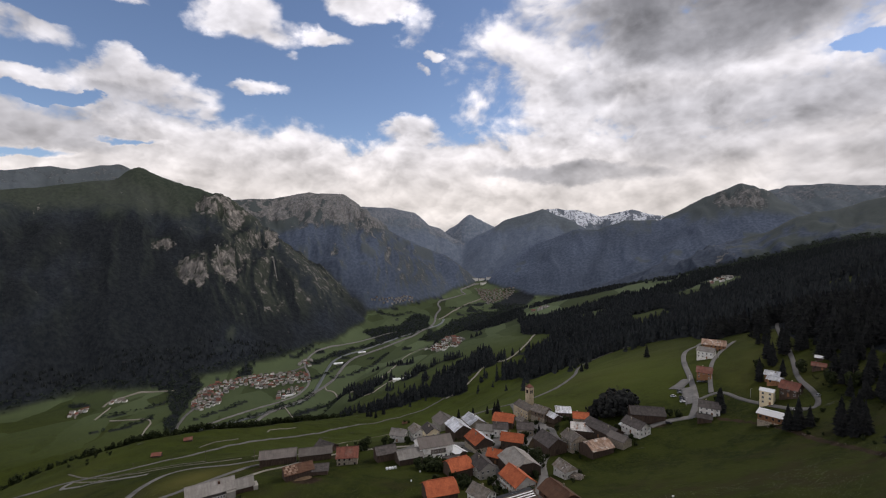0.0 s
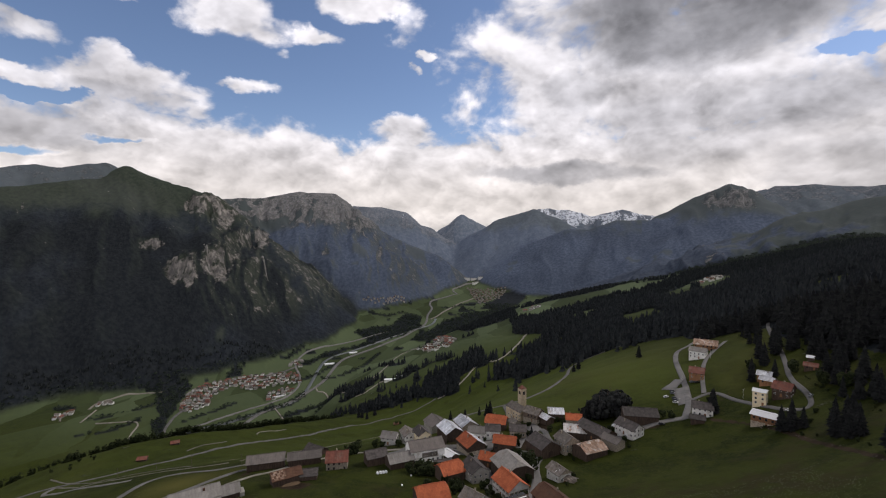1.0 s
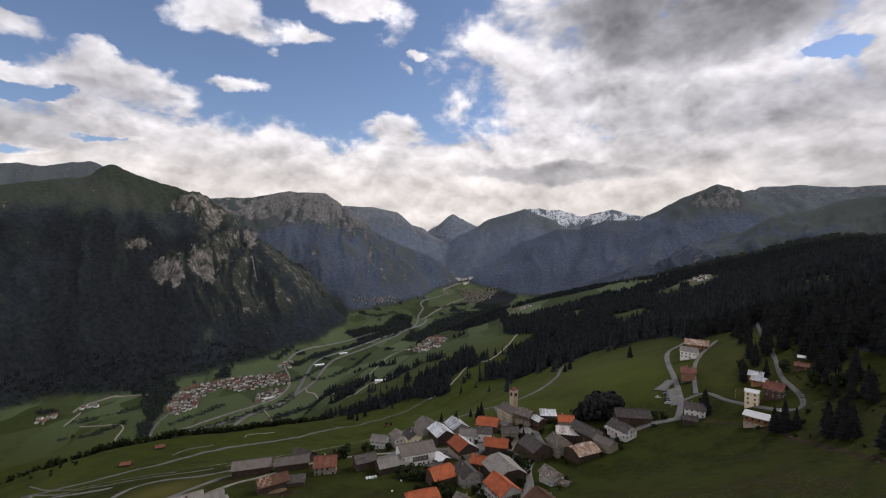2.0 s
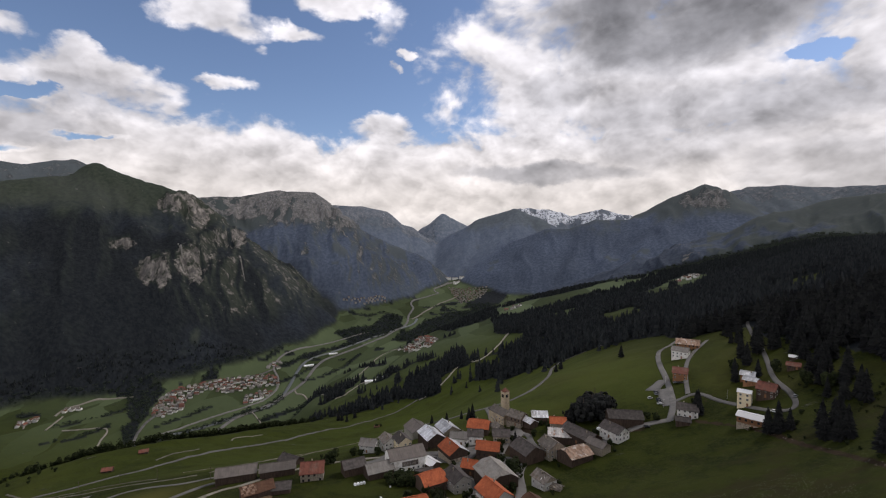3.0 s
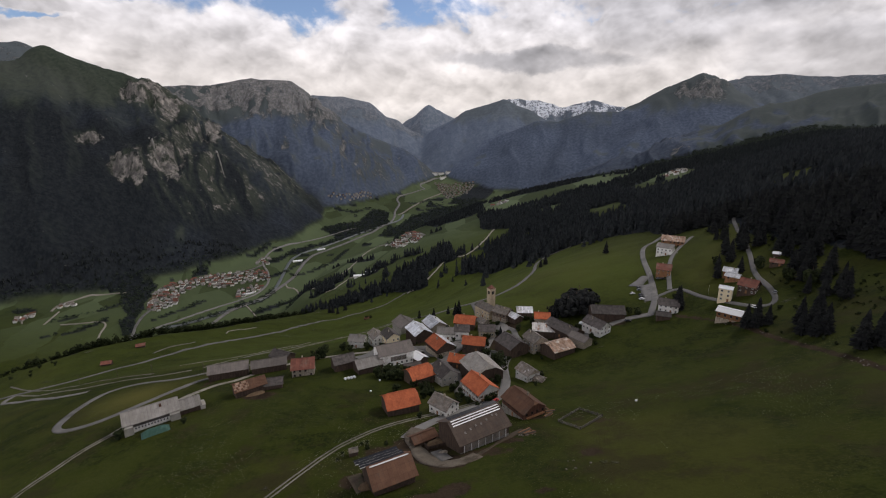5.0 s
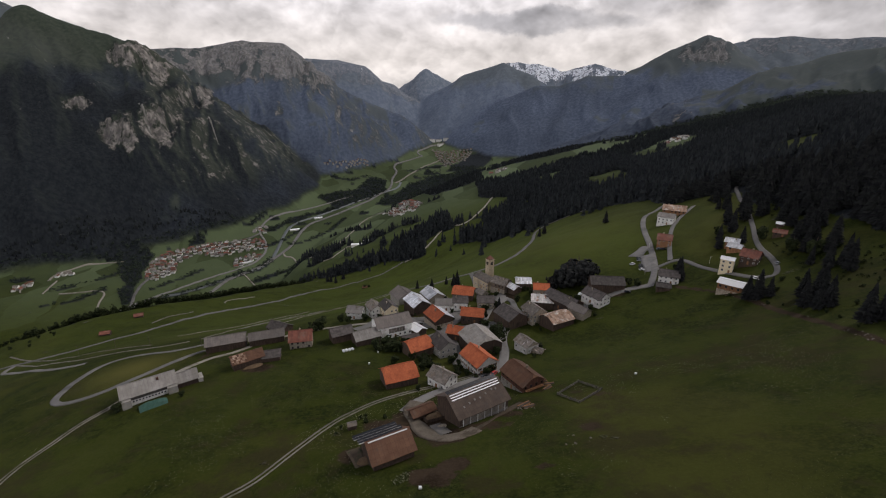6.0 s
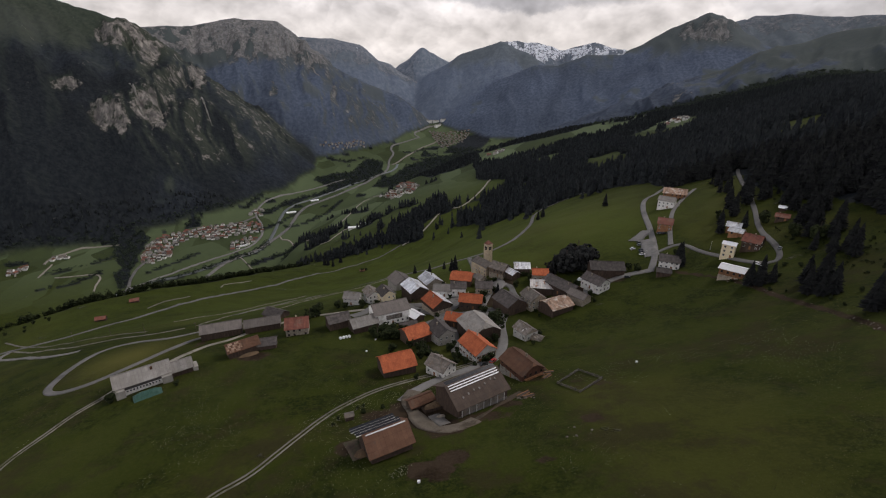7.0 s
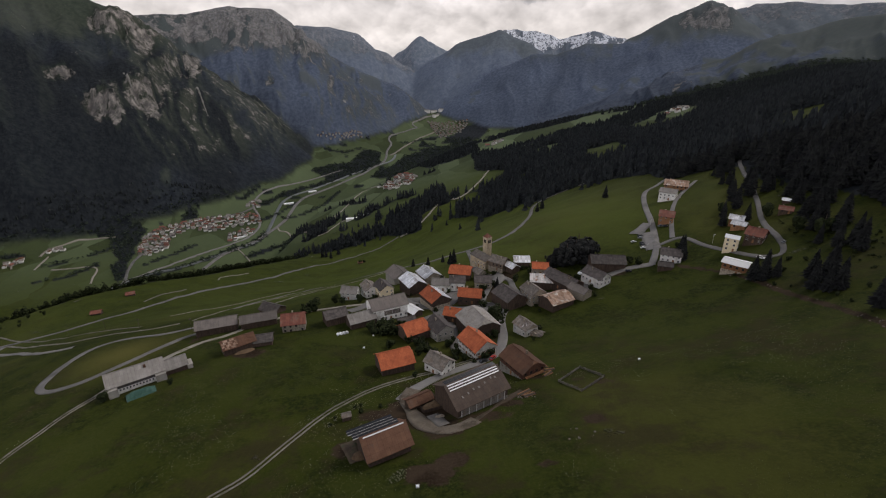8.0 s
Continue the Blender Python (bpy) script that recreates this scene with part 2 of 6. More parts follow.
def crest(x, y, points, flank, jag):
    best, away = np.full(x.shape, -1e9), np.zeros(x.shape)
    p = [(r * math.sin(radians(b)), r * math.cos(radians(b)), EYE_Z + s * r) for b, r, s in points]
    for (ax, ay, az), (bx, by, bz) in zip(p, p[1:]):
        dx, dy = bx - ax, by - ay
        u = np.clip(((x - ax) * dx + (y - ay) * dy) / (dx * dx + dy * dy), 0, 1)
        d = np.hypot(x - ax - u * dx, y - ay - u * dy)
        m = az + (bz - az) * u - flank * d + flank * 25 * (1 - np.exp(-d / 25))
        away = np.where(m > best, d, away)
        best = np.maximum(best, m)
    return best, away


# bare cliffs: bearing, height, half width in degrees, half height in metres, strength
CLIFFS = [(-34.6, -18, 1.2, 58, 1.0), (-30.8, 18, 1.5, 72, 1.0), (-32.6, 60, 2.4, 38, 0.4), (-26.8, 140, 1.6, 55, 0.9), (-31.6, 335, 1.9, 55, 0.95), (-30.0, 265, 1.4, 55, 0.8), (-37.5, 110, 2.0, 30, 0.6),
          (-14.2, 240, 1.4, 45, 0.8), (-16.5, 330, 2.2, 70, 0.75), (28.9, 440, 2.4, 90, 0.75), (27.2, 70, 1.6, 70, 0.30), (-11.8, 30, 0.8, 60, 0.6), (-6.0, -70, 1.2, 30, 0.45), (-18.5, 60, 0.8, 40, 0.5)]


def cliff(b, z):
    """Share of bare cliff, and the height of its middle."""
    share, middle = np.zeros(b.shape), np.zeros(b.shape)
    for cb, cz, wide, tall, strong in CLIFFS:
        s = strong * np.exp(-((b - cb) / wide) ** 2 * 0.7) * np.exp(-((z - cz) / tall) ** 2 * 0.7)
        middle = np.where(s > share, cz, middle)
        share = np.maximum(share, s)
    return share, middle


def haze_at(x, y):
    """Haze painted on the land, by the crest that it belongs to."""
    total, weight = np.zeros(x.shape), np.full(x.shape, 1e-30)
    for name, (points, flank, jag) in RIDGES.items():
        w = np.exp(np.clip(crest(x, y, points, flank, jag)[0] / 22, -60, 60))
        total, weight = total + w * CREST_HAZE[name], weight + w
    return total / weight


# rim of the meadow shelf, beyond which the slope falls to the valley
RIM_Y = [250, 400, 460, 483, 527, 575, 648, 781, 916, 1004, 1100, 1300]
RIM_X = [-640, -570, -520, -473, -440, -400, -364, -334, -331, -294, -300, -420]


def past_rim(x, y):
    """Metres beyond the rim of the shelf."""
    return np.maximum(np.interp(y, RIM_Y, RIM_X) - x, 0) * 0.8


def slope_of_village(x, y):
    z = 53.1 + 92.4 * x / 300 - 59.4 * y / 300
    for cx, cy, reach, height in SWELLS:
        z = z + height * np.exp(-((x - cx) ** 2 + (y - cy) ** 2) / (2 * reach * reach))
    beyond = past_rim(x, y)
    z = z - 0.85 * (np.sqrt(beyond ** 2 + 400) - 20)
    return -soft_max(-z, np.full_like(z, -128.0), 40)


def valley_floor(x, y):
    return -450 + 0.1 * np.maximum(0, y - 1550) + 4 * rough(x, y, 300, 2, 5)


def land(x, y, fine=True):
    """Height of the ground at plan points x, y (arrays)."""
    x, y = np.asarray(x, float), np.asarray(y, float)
    z = soft_max(slope_of_village(x, y), valley_floor(x, y), 40)
    bumps = 0.45 * rough(x, y, 420, 4, 11, True)
    r_all, b_all = np.hypot(x, y), np.degrees(np.arctan2(x, y))
    bumps = bumps + 0.75 * rough(b_all * 50 + 150 * rough(x, y, 380, 3, 13), r_all * 0.42, 170, 4, 17, True)
    for points, flank, jag in RIDGES.values():
        m, away = crest(x, y, points, flank, jag)
        above = np.clip((m + 450) / 400, 0, 1)
        m = m + jag * (0.15 + 1.9 * (1 - np.exp(-away / 190))) * (bumps - 0.22) * above
        z = soft_max(z, m, 30)
    xw, yw = x + 75 * rough(x, y, 330, 4, 23), y + 75 * rough(x, y, 330, 4, 29)
    for points in RIBS:
        m, away = crest(xw, yw, points, 0.86, 0)
        z = soft_max(z, m - 20 + 16 * (bumps - 0.2), 34)
    share, middle = cliff(np.degrees(np.arctan2(x, y)) + 0.8 * rough(x, y, 60, 3, 51), z)
    share = share * step(1500, 2000, np.hypot(x, y))
    z = z + 24 * step(0.2, 0.7, share) * np.tanh((z - middle + 30 * rough(x, y, 55, 3, 57)) / 18)
    z = z + 26 * step(0.1, 0.5, share) * rough(b_all * 48, r_all * 0.25, 52, 4, 95, True)
    if fine:
        r = np.hypot(x, y)
        z = z + (0.5 + 1.5 * step(300, 1200, r)) * (1 - step(1300, 2300, r)) * rough(x, y, 22 + 0 * x, 3, 31) + 3.0 * step(300, 900, r) * rough(x, y, 110, 2, 41)
    return z
# ---- materials ----
def material(name):
    mat = bpy.data.materials.new(name)
    mat.use_nodes = True
    return mat, Nodes(mat.node_tree)


def finish(n, colour, roughness=0.9, bump=None, strength=0.3, distance=0.1, metallic=0.0, spec=0.3):
    bsdf = n.add("ShaderNodeBsdfPrincipled")
    n.put(bsdf.inputs["Base Color"], (*colour, 1) if isinstance(colour, tuple) else colour)
    n.put(bsdf.inputs["Roughness"], roughness)
    n.put(bsdf.inputs["Metallic"], metallic)
    n.put(bsdf.inputs["Specular IOR Level"], spec)
    if bump is not None:
        b = n.add("ShaderNodeBump")
        b.inputs["Strength"].default_value, b.inputs["Distance"].default_value = strength, distance
        n.put(b.inputs["Height"], bump)
        n.put(bsdf.inputs["Normal"], b.outputs[0])
    n.put(n.add("ShaderNodeOutputMaterial").inputs[0], bsdf.outputs[0])


def weathered(name, a, b, scale=1.5, fine=9.0, roughness=0.85, metallic=0.0, streak=None, spot=None, spec=0.3, sheets=None):
    """Two tones mixed at two scales, varied from object to object; streak stretches the grain; spot is a stain colour."""
    mat, n = material(name)
    place = n.add("ShaderNodeTexCoord").outputs["Object"]
    luck = n.add("ShaderNodeObjectInfo").outputs["Random"]
    moved = n.vec("ADD", place, n.vec("SCALE", (31.0, 17.0, 11.0), luck))
    if streak:
        moved = n.vec("MULTIPLY", moved, streak)
    big, small = n.noise(moved, scale, 4, 0.6), n.noise(moved, fine, 5, 0.65)
    fac = n.ramp(n.math("ADD", n.math("MULTIPLY", big, 0.6), n.math("MULTIPLY", small, 0.4)), 0.32, 0.68)
    colour = n.mix(fac, a, b)
    if spot:
        colour = n.mix(n.ramp(n.noise(moved, scale * 0.6, 6, 0.7), 0.52, 0.66), colour, spot)
    tone = n.ramp(luck, 0, 1, 0.78, 1.2, False)
    colour = n.vec("SCALE", colour, tone)
    if sheets:
        cell = n.vec("FLOOR", n.vec("MULTIPLY", place, (1 / sheets[0], 1 / sheets[1], 0.0)))
        white = n.add("ShaderNodeTexWhiteNoise")
        n.put(white.inputs["Vector"], n.vec("ADD", cell, n.vec("SCALE", (71.0, 37.0, 0.0), luck)))
        colour = n.vec("SCALE", colour, n.ramp(white.outputs["Value"], 0, 1, 1 - sheets[2], 1 + sheets[2] * 0.7, False))
        along = n.add("ShaderNodeSeparateXYZ")
        n.put(along.inputs[0], n.vec("FRACTION", n.vec("MULTIPLY", place, (1 / sheets[0], 1 / sheets[1], 0.0))))
        joint = n.math("MINIMUM", n.ramp(along.outputs[0], 0.0, 0.12), n.ramp(along.outputs[1], 0.0, 0.06))
        colour = n.vec("SCALE", colour, n.ramp(joint, 0, 1, 0.72, 1.0, False))
    finish(n, colour, roughness, small, 0.35, 0.05, metallic, spec)
    return mat


def make_ground():
    """Meadow, forest floor, rock and snow, told apart by the land's own cover values."""
    mat, n = material("ground")
    place = n.add("ShaderNodeNewGeometry").outputs["Position"]
    woods = n.value_of("woods")
    rock = n.value_of("rock")
    hazed_fields = n.value_of("hazed_fields")
    snow = n.value_of("snow")
    dry = n.value_of("dry")
    flat = n.vec("MULTIPLY", place, (1.0, 1.0, 0.0))
    wide, mid, fine = n.noise(flat, 0.006, 4, 0.6), n.noise(flat, 0.05, 5, 0.65), n.noise(flat, 0.9, 5, 0.7)
    cells = n.add("ShaderNodeTexVoronoi")
    n.put(cells.inputs["Vector"], n.vec("MULTIPLY", n.vec("ADD", flat, n.vec("SCALE", (60.0, 60.0, 0.0), wide)), (0.008, 0.0045, 0.0)))
    cells.inputs["Scale"].default_value = 1.0
    parcel = n.add("ShaderNodeSeparateColor")
    n.put(parcel.inputs[0], cells.outputs["Color"])
    speck = n.noise(flat, 3.2, 3, 0.6)
    tussock = n.noise(flat, 0.28, 6, 0.75)
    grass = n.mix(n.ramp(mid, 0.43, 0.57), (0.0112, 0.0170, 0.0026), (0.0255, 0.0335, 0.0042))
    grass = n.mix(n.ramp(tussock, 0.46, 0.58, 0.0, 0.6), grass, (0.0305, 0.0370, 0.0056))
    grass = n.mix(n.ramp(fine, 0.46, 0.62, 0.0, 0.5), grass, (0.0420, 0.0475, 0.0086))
    clover = n.math("MULTIPLY", n.ramp(speck, 0.54, 0.68, 0.0, 0.6), n.ramp(n.noise(flat, 0.035, 5, 0.7), 0.48, 0.60))
    grass = n.mix(clover, grass, (0.090, 0.092, 0.044))
    grass = n.mix(n.math("MULTIPLY", n.ramp(wide, 0.45, 0.60), 0.45), grass, (0.0440, 0.0520, 0.0105))
    # field parcels keep their pattern; valley haze and sun go into their colour
    grass = n.mix(n.math("MULTIPLY", n.math("MULTIPLY", parcel.outputs[0], hazed_fields), 0.85), n.mix(n.math("MULTIPLY", hazed_fields, 0.55), grass, (0.042, 0.058, 0.030)), (0.104, 0.134, 0.070))
    grass = n.mix(dry, grass, (0.092, 0.086, 0.022))
    bare = n.ramp(n.noise(flat, 0.027, 8, 0.76), 0.49, 0.60, 0.0, 0.72)
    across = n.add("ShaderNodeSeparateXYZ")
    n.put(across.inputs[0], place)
    # paler green behind the village: sunlight on the mid slope, put into the grass
    sunlit_band = n.math("MULTIPLY", n.ramp(across.outputs[1], 270.0, 400.0), n.ramp(n.noise(flat, 0.016, 5, 0.6), 0.30, 0.62, 0.35, 0.95))
    sunlit_band = n.math("MULTIPLY", n.math("MULTIPLY", sunlit_band, n.math("MULTIPLY", n.ramp(across.outputs[0], 230.0, 150.0, 0.15, 1.0), n.ramp(across.outputs[0], -330.0, -60.0, 0.40, 1.0))), n.math("SUBTRACT", 1.0, hazed_fields))
    grass = n.mix(n.math("MULTIPLY", sunlit_band, n.ramp(tussock, 0.35, 0.65, 0.65, 1.0)), grass, (0.060, 0.078, 0.013))
    bare = n.math("MULTIPLY", bare, n.ramp(across.outputs[1], 260.0, 170.0))
    grass = n.mix(bare, grass, (0.032, 0.027, 0.011))
    crowns = n.add("ShaderNodeTexVoronoi")
    n.put(crowns.inputs["Vector"], flat)
    crowns.inputs["Scale"].default_value = 0.09
    tops = n.ramp(crowns.outputs["Distance"], 0.0, 0.7, 1.0, 0.0)
    floor = n.mix(n.ramp(mid, 0.35, 0.65), (0.0110, 0.0135, 0.0165), (0.0210, 0.0245, 0.0270))
    floor = n.mix(n.math("MULTIPLY", tops, 0.4), floor, (0.0240, 0.0280, 0.0290))
    crag = n.noise(n.vec("MULTIPLY", place, (1.0, 1.0, 0.35)), 0.03, 9, 0.7)
    stone = n.mix(n.ramp(crag, 0.35, 0.65), (0.125, 0.116, 0.108), (0.370, 0.338, 0.302))
    # distance haze, put into floor, grass and stone as a blue-grey tint
    hills = n.value_of("haze")
    haze, far_haze = n.math("MINIMUM", hills, 1.0), n.math("SUBTRACT", hills, 1.0, clamp=True)
    floor = n.mix(haze, floor, n.mix(n.ramp(mid, 0.35, 0.65), (0.066, 0.086, 0.126), (0.106, 0.130, 0.180)))
    alpine = n.mix(n.ramp(mid, 0.3, 0.7), (0.028, 0.037, 0.029), (0.048, 0.059, 0.043))
    grass = n.mix(n.value_of("mount"), grass, alpine)
    grass = n.mix(n.math("MULTIPLY", n.math("MULTIPLY", dry, 0.6), n.value_of("mount")), grass, (0.086, 0.082, 0.066))
    grass = n.mix(n.math("MULTIPLY", haze, 0.85), grass, (0.086, 0.100, 0.108))
    stone = n.mix(n.math("MULTIPLY", haze, 0.65), stone, (0.155, 0.168, 0.184))
    grain_edge = n.noise(n.vec("MULTIPLY", place, (1.0, 1.0, 0.3)), 0.028, 7, 0.72)
    rock = n.ramp(n.math("ADD", rock, n.math("MULTIPLY", n.math("SUBTRACT", grain_edge, 0.5), 2.6)), 0.38, 0.74)
    streaks = n.noise(n.vec("MULTIPLY", place, (1.0, 1.0, 0.12)), 0.07, 5, 0.65)
    stone = n.mix(n.ramp(streaks, 0.40, 0.62, 0.0, 0.75), stone, (0.10, 0.098, 0.095))
    worn = n.ramp(n.math("ADD", n.value_of("soil"), n.math("MULTIPLY", n.math("SUBTRACT", n.noise(flat, 0.16, 6, 0.7), 0.5), 1.3)), 0.40, 0.62)
    earth = n.mix(n.ramp(n.noise(flat, 0.08, 4, 0.6), 0.38, 0.62), (0.019, 0.012, 0.007), (0.042, 0.029, 0.018))
    earth = n.mix(n.ramp(fine, 0.4, 0.7, 0.0, 0.5), earth, (0.056, 0.042, 0.028))
    grass = n.mix(worn, grass, earth)
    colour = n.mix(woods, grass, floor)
    colour = n.mix(rock, colour, stone)
    # the farthest ridges are overpainted pale blue for haze
    colour = n.mix(n.math("MULTIPLY", far_haze, 0.8), colour, n.mix(n.ramp(crag, 0.4, 0.62), (0.135, 0.165, 0.210), (0.215, 0.245, 0.290)))
    snow = n.ramp(n.math("ADD", snow, n.math("MULTIPLY", n.math("SUBTRACT", n.noise(n.vec("MULTIPLY", place, (1.0, 1.0, 0.6)), 0.05, 8, 0.74), 0.5), 2.8)), 0.80, 1.02)
    colour = n.mix(snow, colour, (0.70, 0.73, 0.78))
    relief = n.math("ADD", n.math("ADD", n.math("MULTIPLY", n.math("MULTIPLY", fine, 0.25), n.math("SUBTRACT", 1.0, n.value_of("mount"))), n.math("MULTIPLY", n.math("MULTIPLY", n.math("MULTIPLY", tops, woods), n.math("SUBTRACT", 1.0, n.math("MULTIPLY", haze, 0.9))), 2.6)), n.math("MULTIPLY", n.math("MULTIPLY", crag, 30.0), rock))
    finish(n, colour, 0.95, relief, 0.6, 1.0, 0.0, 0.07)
    return mat


def make_leaves(name, dark, light):
    mat, n = material(name)
    piece = n.add("ShaderNodeNewGeometry")
    place, luck = piece.outputs["Position"], piece.outputs["Random Per Island"]
    tuft = n.noise(place, 0.8, 4, 0.7)
    colour = n.mix(n.ramp(n.math("ADD", n.math("MULTIPLY", luck, 0.55), n.math("MULTIPLY", tuft, 0.45)), 0.15, 0.8), dark, light)
    finish(n, colour, 0.9, tuft, 0.5, 0.3, 0.0, 0.1)
    return mat


GROUND = make_ground()
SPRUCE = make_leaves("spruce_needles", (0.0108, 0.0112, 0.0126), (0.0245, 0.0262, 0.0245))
# far spruce is bluer and paler than SPRUCE: haze put into the needles
WOODS = make_leaves("hazed_mountain_spruce", (0.0125, 0.0150, 0.0165), (0.0250, 0.0290, 0.0285))
HAZED_WOODS = make_leaves("hazed_valley_spruce", (0.0150, 0.0172, 0.0200), (0.0320, 0.0366, 0.0370))
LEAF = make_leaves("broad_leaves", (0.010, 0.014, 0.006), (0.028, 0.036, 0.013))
BARK = weathered("bark", (0.05, 0.038, 0.028), (0.11, 0.085, 0.065), 2, 12)
ASPHALT = weathered("asphalt", (0.125, 0.120, 0.114), (0.185, 0.178, 0.168), 0.08, 0.9, 0.9, spot=(0.10, 0.097, 0.092))
GRAVEL = weathered("gravel", (0.18, 0.16, 0.132), (0.28, 0.26, 0.22), 0.15, 1.6, 0.95, spot=(0.13, 0.125, 0.08))
RUT = weathered("worn_wheel_rut", (0.105, 0.098, 0.078), (0.20, 0.185, 0.152), 0.15, 1.6, 0.95, spot=(0.07, 0.07, 0.04))
CONCRETE = weathered("worn_concrete", (0.13, 0.122, 0.110), (0.20, 0.188, 0.172), 0.3, 2, 0.9, spot=(0.12, 0.10, 0.08))
FAR_WALL = weathered("weathered_wall", (0.17, 0.145, 0.12), (0.27, 0.235, 0.20), 0.4, 4, 0.9)
YARD = weathered("farmyard_gravel", (0.105, 0.086, 0.064), (0.170, 0.143, 0.110), 0.2, 1.6, 0.95, spot=(0.07, 0.055, 0.038))
DIRT = weathered("dirt", (0.052, 0.036, 0.024), (0.10, 0.075, 0.05), 0.3, 2.5, 0.95, spot=(0.05, 0.06, 0.025))
WATER = weathered("river", (0.10, 0.115, 0.115), (0.17, 0.18, 0.175), 0.05, 0.5, 0.35)
ORANGE = weathered("orange_clay_tiles", (0.28, 0.068, 0.027), (0.43, 0.118, 0.048), 0.35, 4, 0.85, spot=(0.40, 0.105, 0.042), sheets=(0.8, 0.9, 0.14))
RED = weathered("red_sheet_roof", (0.120, 0.042, 0.029), (0.20, 0.074, 0.050), 0.35, 4, 0.75, spot=(0.16, 0.095, 0.07), sheets=(1.0, 3.0, 0.18))
BROWN = weathered("brown_fibre_cement", (0.086, 0.042, 0.024), (0.132, 0.067, 0.040), 0.3, 4, 0.85, spot=(0.100, 0.061, 0.043), sheets=(1.5, 2.4, 0.1))
RUST = weathered("rusty_sheet", (0.20, 0.105, 0.060), (0.36, 0.255, 0.19), 0.45, 3, 0.7, spot=(0.50, 0.45, 0.40), sheets=(1.2, 3.0, 0.35))
SLATE = weathered("grey_stone_slabs", (0.108, 0.092, 0.079), (0.240, 0.213, 0.185), 0.6, 6, 0.85, spot=(0.15, 0.115, 0.085), sheets=(0.9, 1.1, 0.13))
DARK = weathered("dark_fibre_roof", (0.050, 0.043, 0.040), (0.100, 0.087, 0.080), 0.5, 5, 0.85, sheets=(1.2, 1.6, 0.18))
METAL = weathered("bright_sheet_metal", (0.46, 0.47, 0.49), (0.70, 0.71, 0.73), 0.25, 3, 0.5, 0.25, spot=(0.34, 0.32, 0.30), spec=0.5, sheets=(1.1, 3.2, 0.3))
PALE = weathered("pale_fibre_roof", (0.150, 0.137, 0.123), (0.262, 0.246, 0.226), 0.3, 4, 0.85, streak=(1.0, 0.25, 1.0), spot=(0.19, 0.175, 0.155), sheets=(1.4, 2.6, 0.06))
FENCE = weathered("grey_fence_wood", (0.075, 0.067, 0.056), (0.155, 0.142, 0.122), 1.0, 6, 0.9)
PLASTER = weathered("white_plaster", (0.62, 0.60, 0.56), (0.80, 0.79, 0.76), 0.4, 5, 0.9, spot=(0.50, 0.47, 0.42))
CREAM = weathered("cream_plaster", (0.62, 0.52, 0.34), (0.76, 0.66, 0.46), 0.4, 5, 0.9)
STONE = weathered("rubble_stone", (0.20, 0.168, 0.128), (0.42, 0.365, 0.29), 1.2, 4, 0.95)
PLANK = weathered("dark_weathered_planks", (0.036, 0.024, 0.018), (0.092, 0.063, 0.046), 0.8, 6, 0.9, streak=(2.0, 2.0, 0.3))
RED_TIMBER = weathered("red_brown_timber", (0.060, 0.026, 0.016), (0.130, 0.062, 0.040), 0.8, 6, 0.88, streak=(2.0, 2.0, 0.3))
LARCH_GREY = weathered("grey_brown_timber", (0.085, 0.062, 0.046), (0.18, 0.135, 0.10), 0.8, 6, 0.9, streak=(2.0, 2.0, 0.3))
LARCH = weathered("sunburnt_larch_planks", (0.15, 0.070, 0.032), (0.30, 0.155, 0.078), 0.8, 6, 0.85, streak=(2.0, 2.0, 0.3))
TRIM = weathered("grey_trim", (0.42, 0.41, 0.39), (0.58, 0.57, 0.55), 2, 9)
GLASS, _n = material("window_glass")
finish(_n, (0.02, 0.024, 0.03), 0.12, None, spec=0.6)
PANEL, _n = material("solar_panel")
finish(_n, (0.010, 0.012, 0.018), 0.30, None, spec=0.35)
GREY_BROWN = weathered("weathered_grey_brown_sheets", (0.064, 0.045, 0.034), (0.104, 0.076, 0.060), 0.3, 4, 0.85, spot=(0.078, 0.062, 0.052), sheets=(1.5, 2.4, 0.08))
FOIL = weathered("white_foil", (0.72, 0.73, 0.73), (0.84, 0.85, 0.85), 2, 9, 0.4)
TARP = weathered("green_tarpaulin", (0.022, 0.070, 0.052), (0.050, 0.125, 0.095), 0.7, 4, 0.6)
HAY = weathered("hay_heap", (0.10, 0.062, 0.035), (0.19, 0.13, 0.075), 0.7, 5, 0.95)
SCREE = weathered("scree", (0.11, 0.105, 0.095), (0.21, 0.20, 0.185), 0.02, 0.2, 0.95, spot=(0.05, 0.055, 0.04))
FLOWERS = make_leaves("meadow_flowers", (0.16, 0.17, 0.09), (0.46, 0.45, 0.36))
BEIGE = weathered("pale_stone_slabs", (0.215, 0.20, 0.18), (0.30, 0.28, 0.255), 0.5, 5, 0.88, spot=(0.20, 0.17, 0.14), sheets=(1.0, 1.2, 0.08))
SMOOTH = weathered("smooth_fibre_roof", (0.102, 0.089, 0.080), (0.158, 0.138, 0.124), 0.25, 3, 0.85, streak=(1.0, 0.3, 1.0), sheets=(1.4, 2.4, 0.07))
PATCHED = weathered("patched_white_and_rusty_sheet", (0.40, 0.38, 0.36), (0.58, 0.56, 0.53), 0.5, 3, 0.7, spot=(0.27, 0.135, 0.075), sheets=(1.2, 2.4, 0.3))
TOWER = weathered("old_ochre_plaster", (0.36, 0.29, 0.195), (0.50, 0.415, 0.29), 0.4, 4, 0.92, spot=(0.27, 0.22, 0.16))
OLD_PLASTER = weathered("old_plaster", (0.26, 0.24, 0.21), (0.40, 0.38, 0.34), 0.4, 4, 0.9)
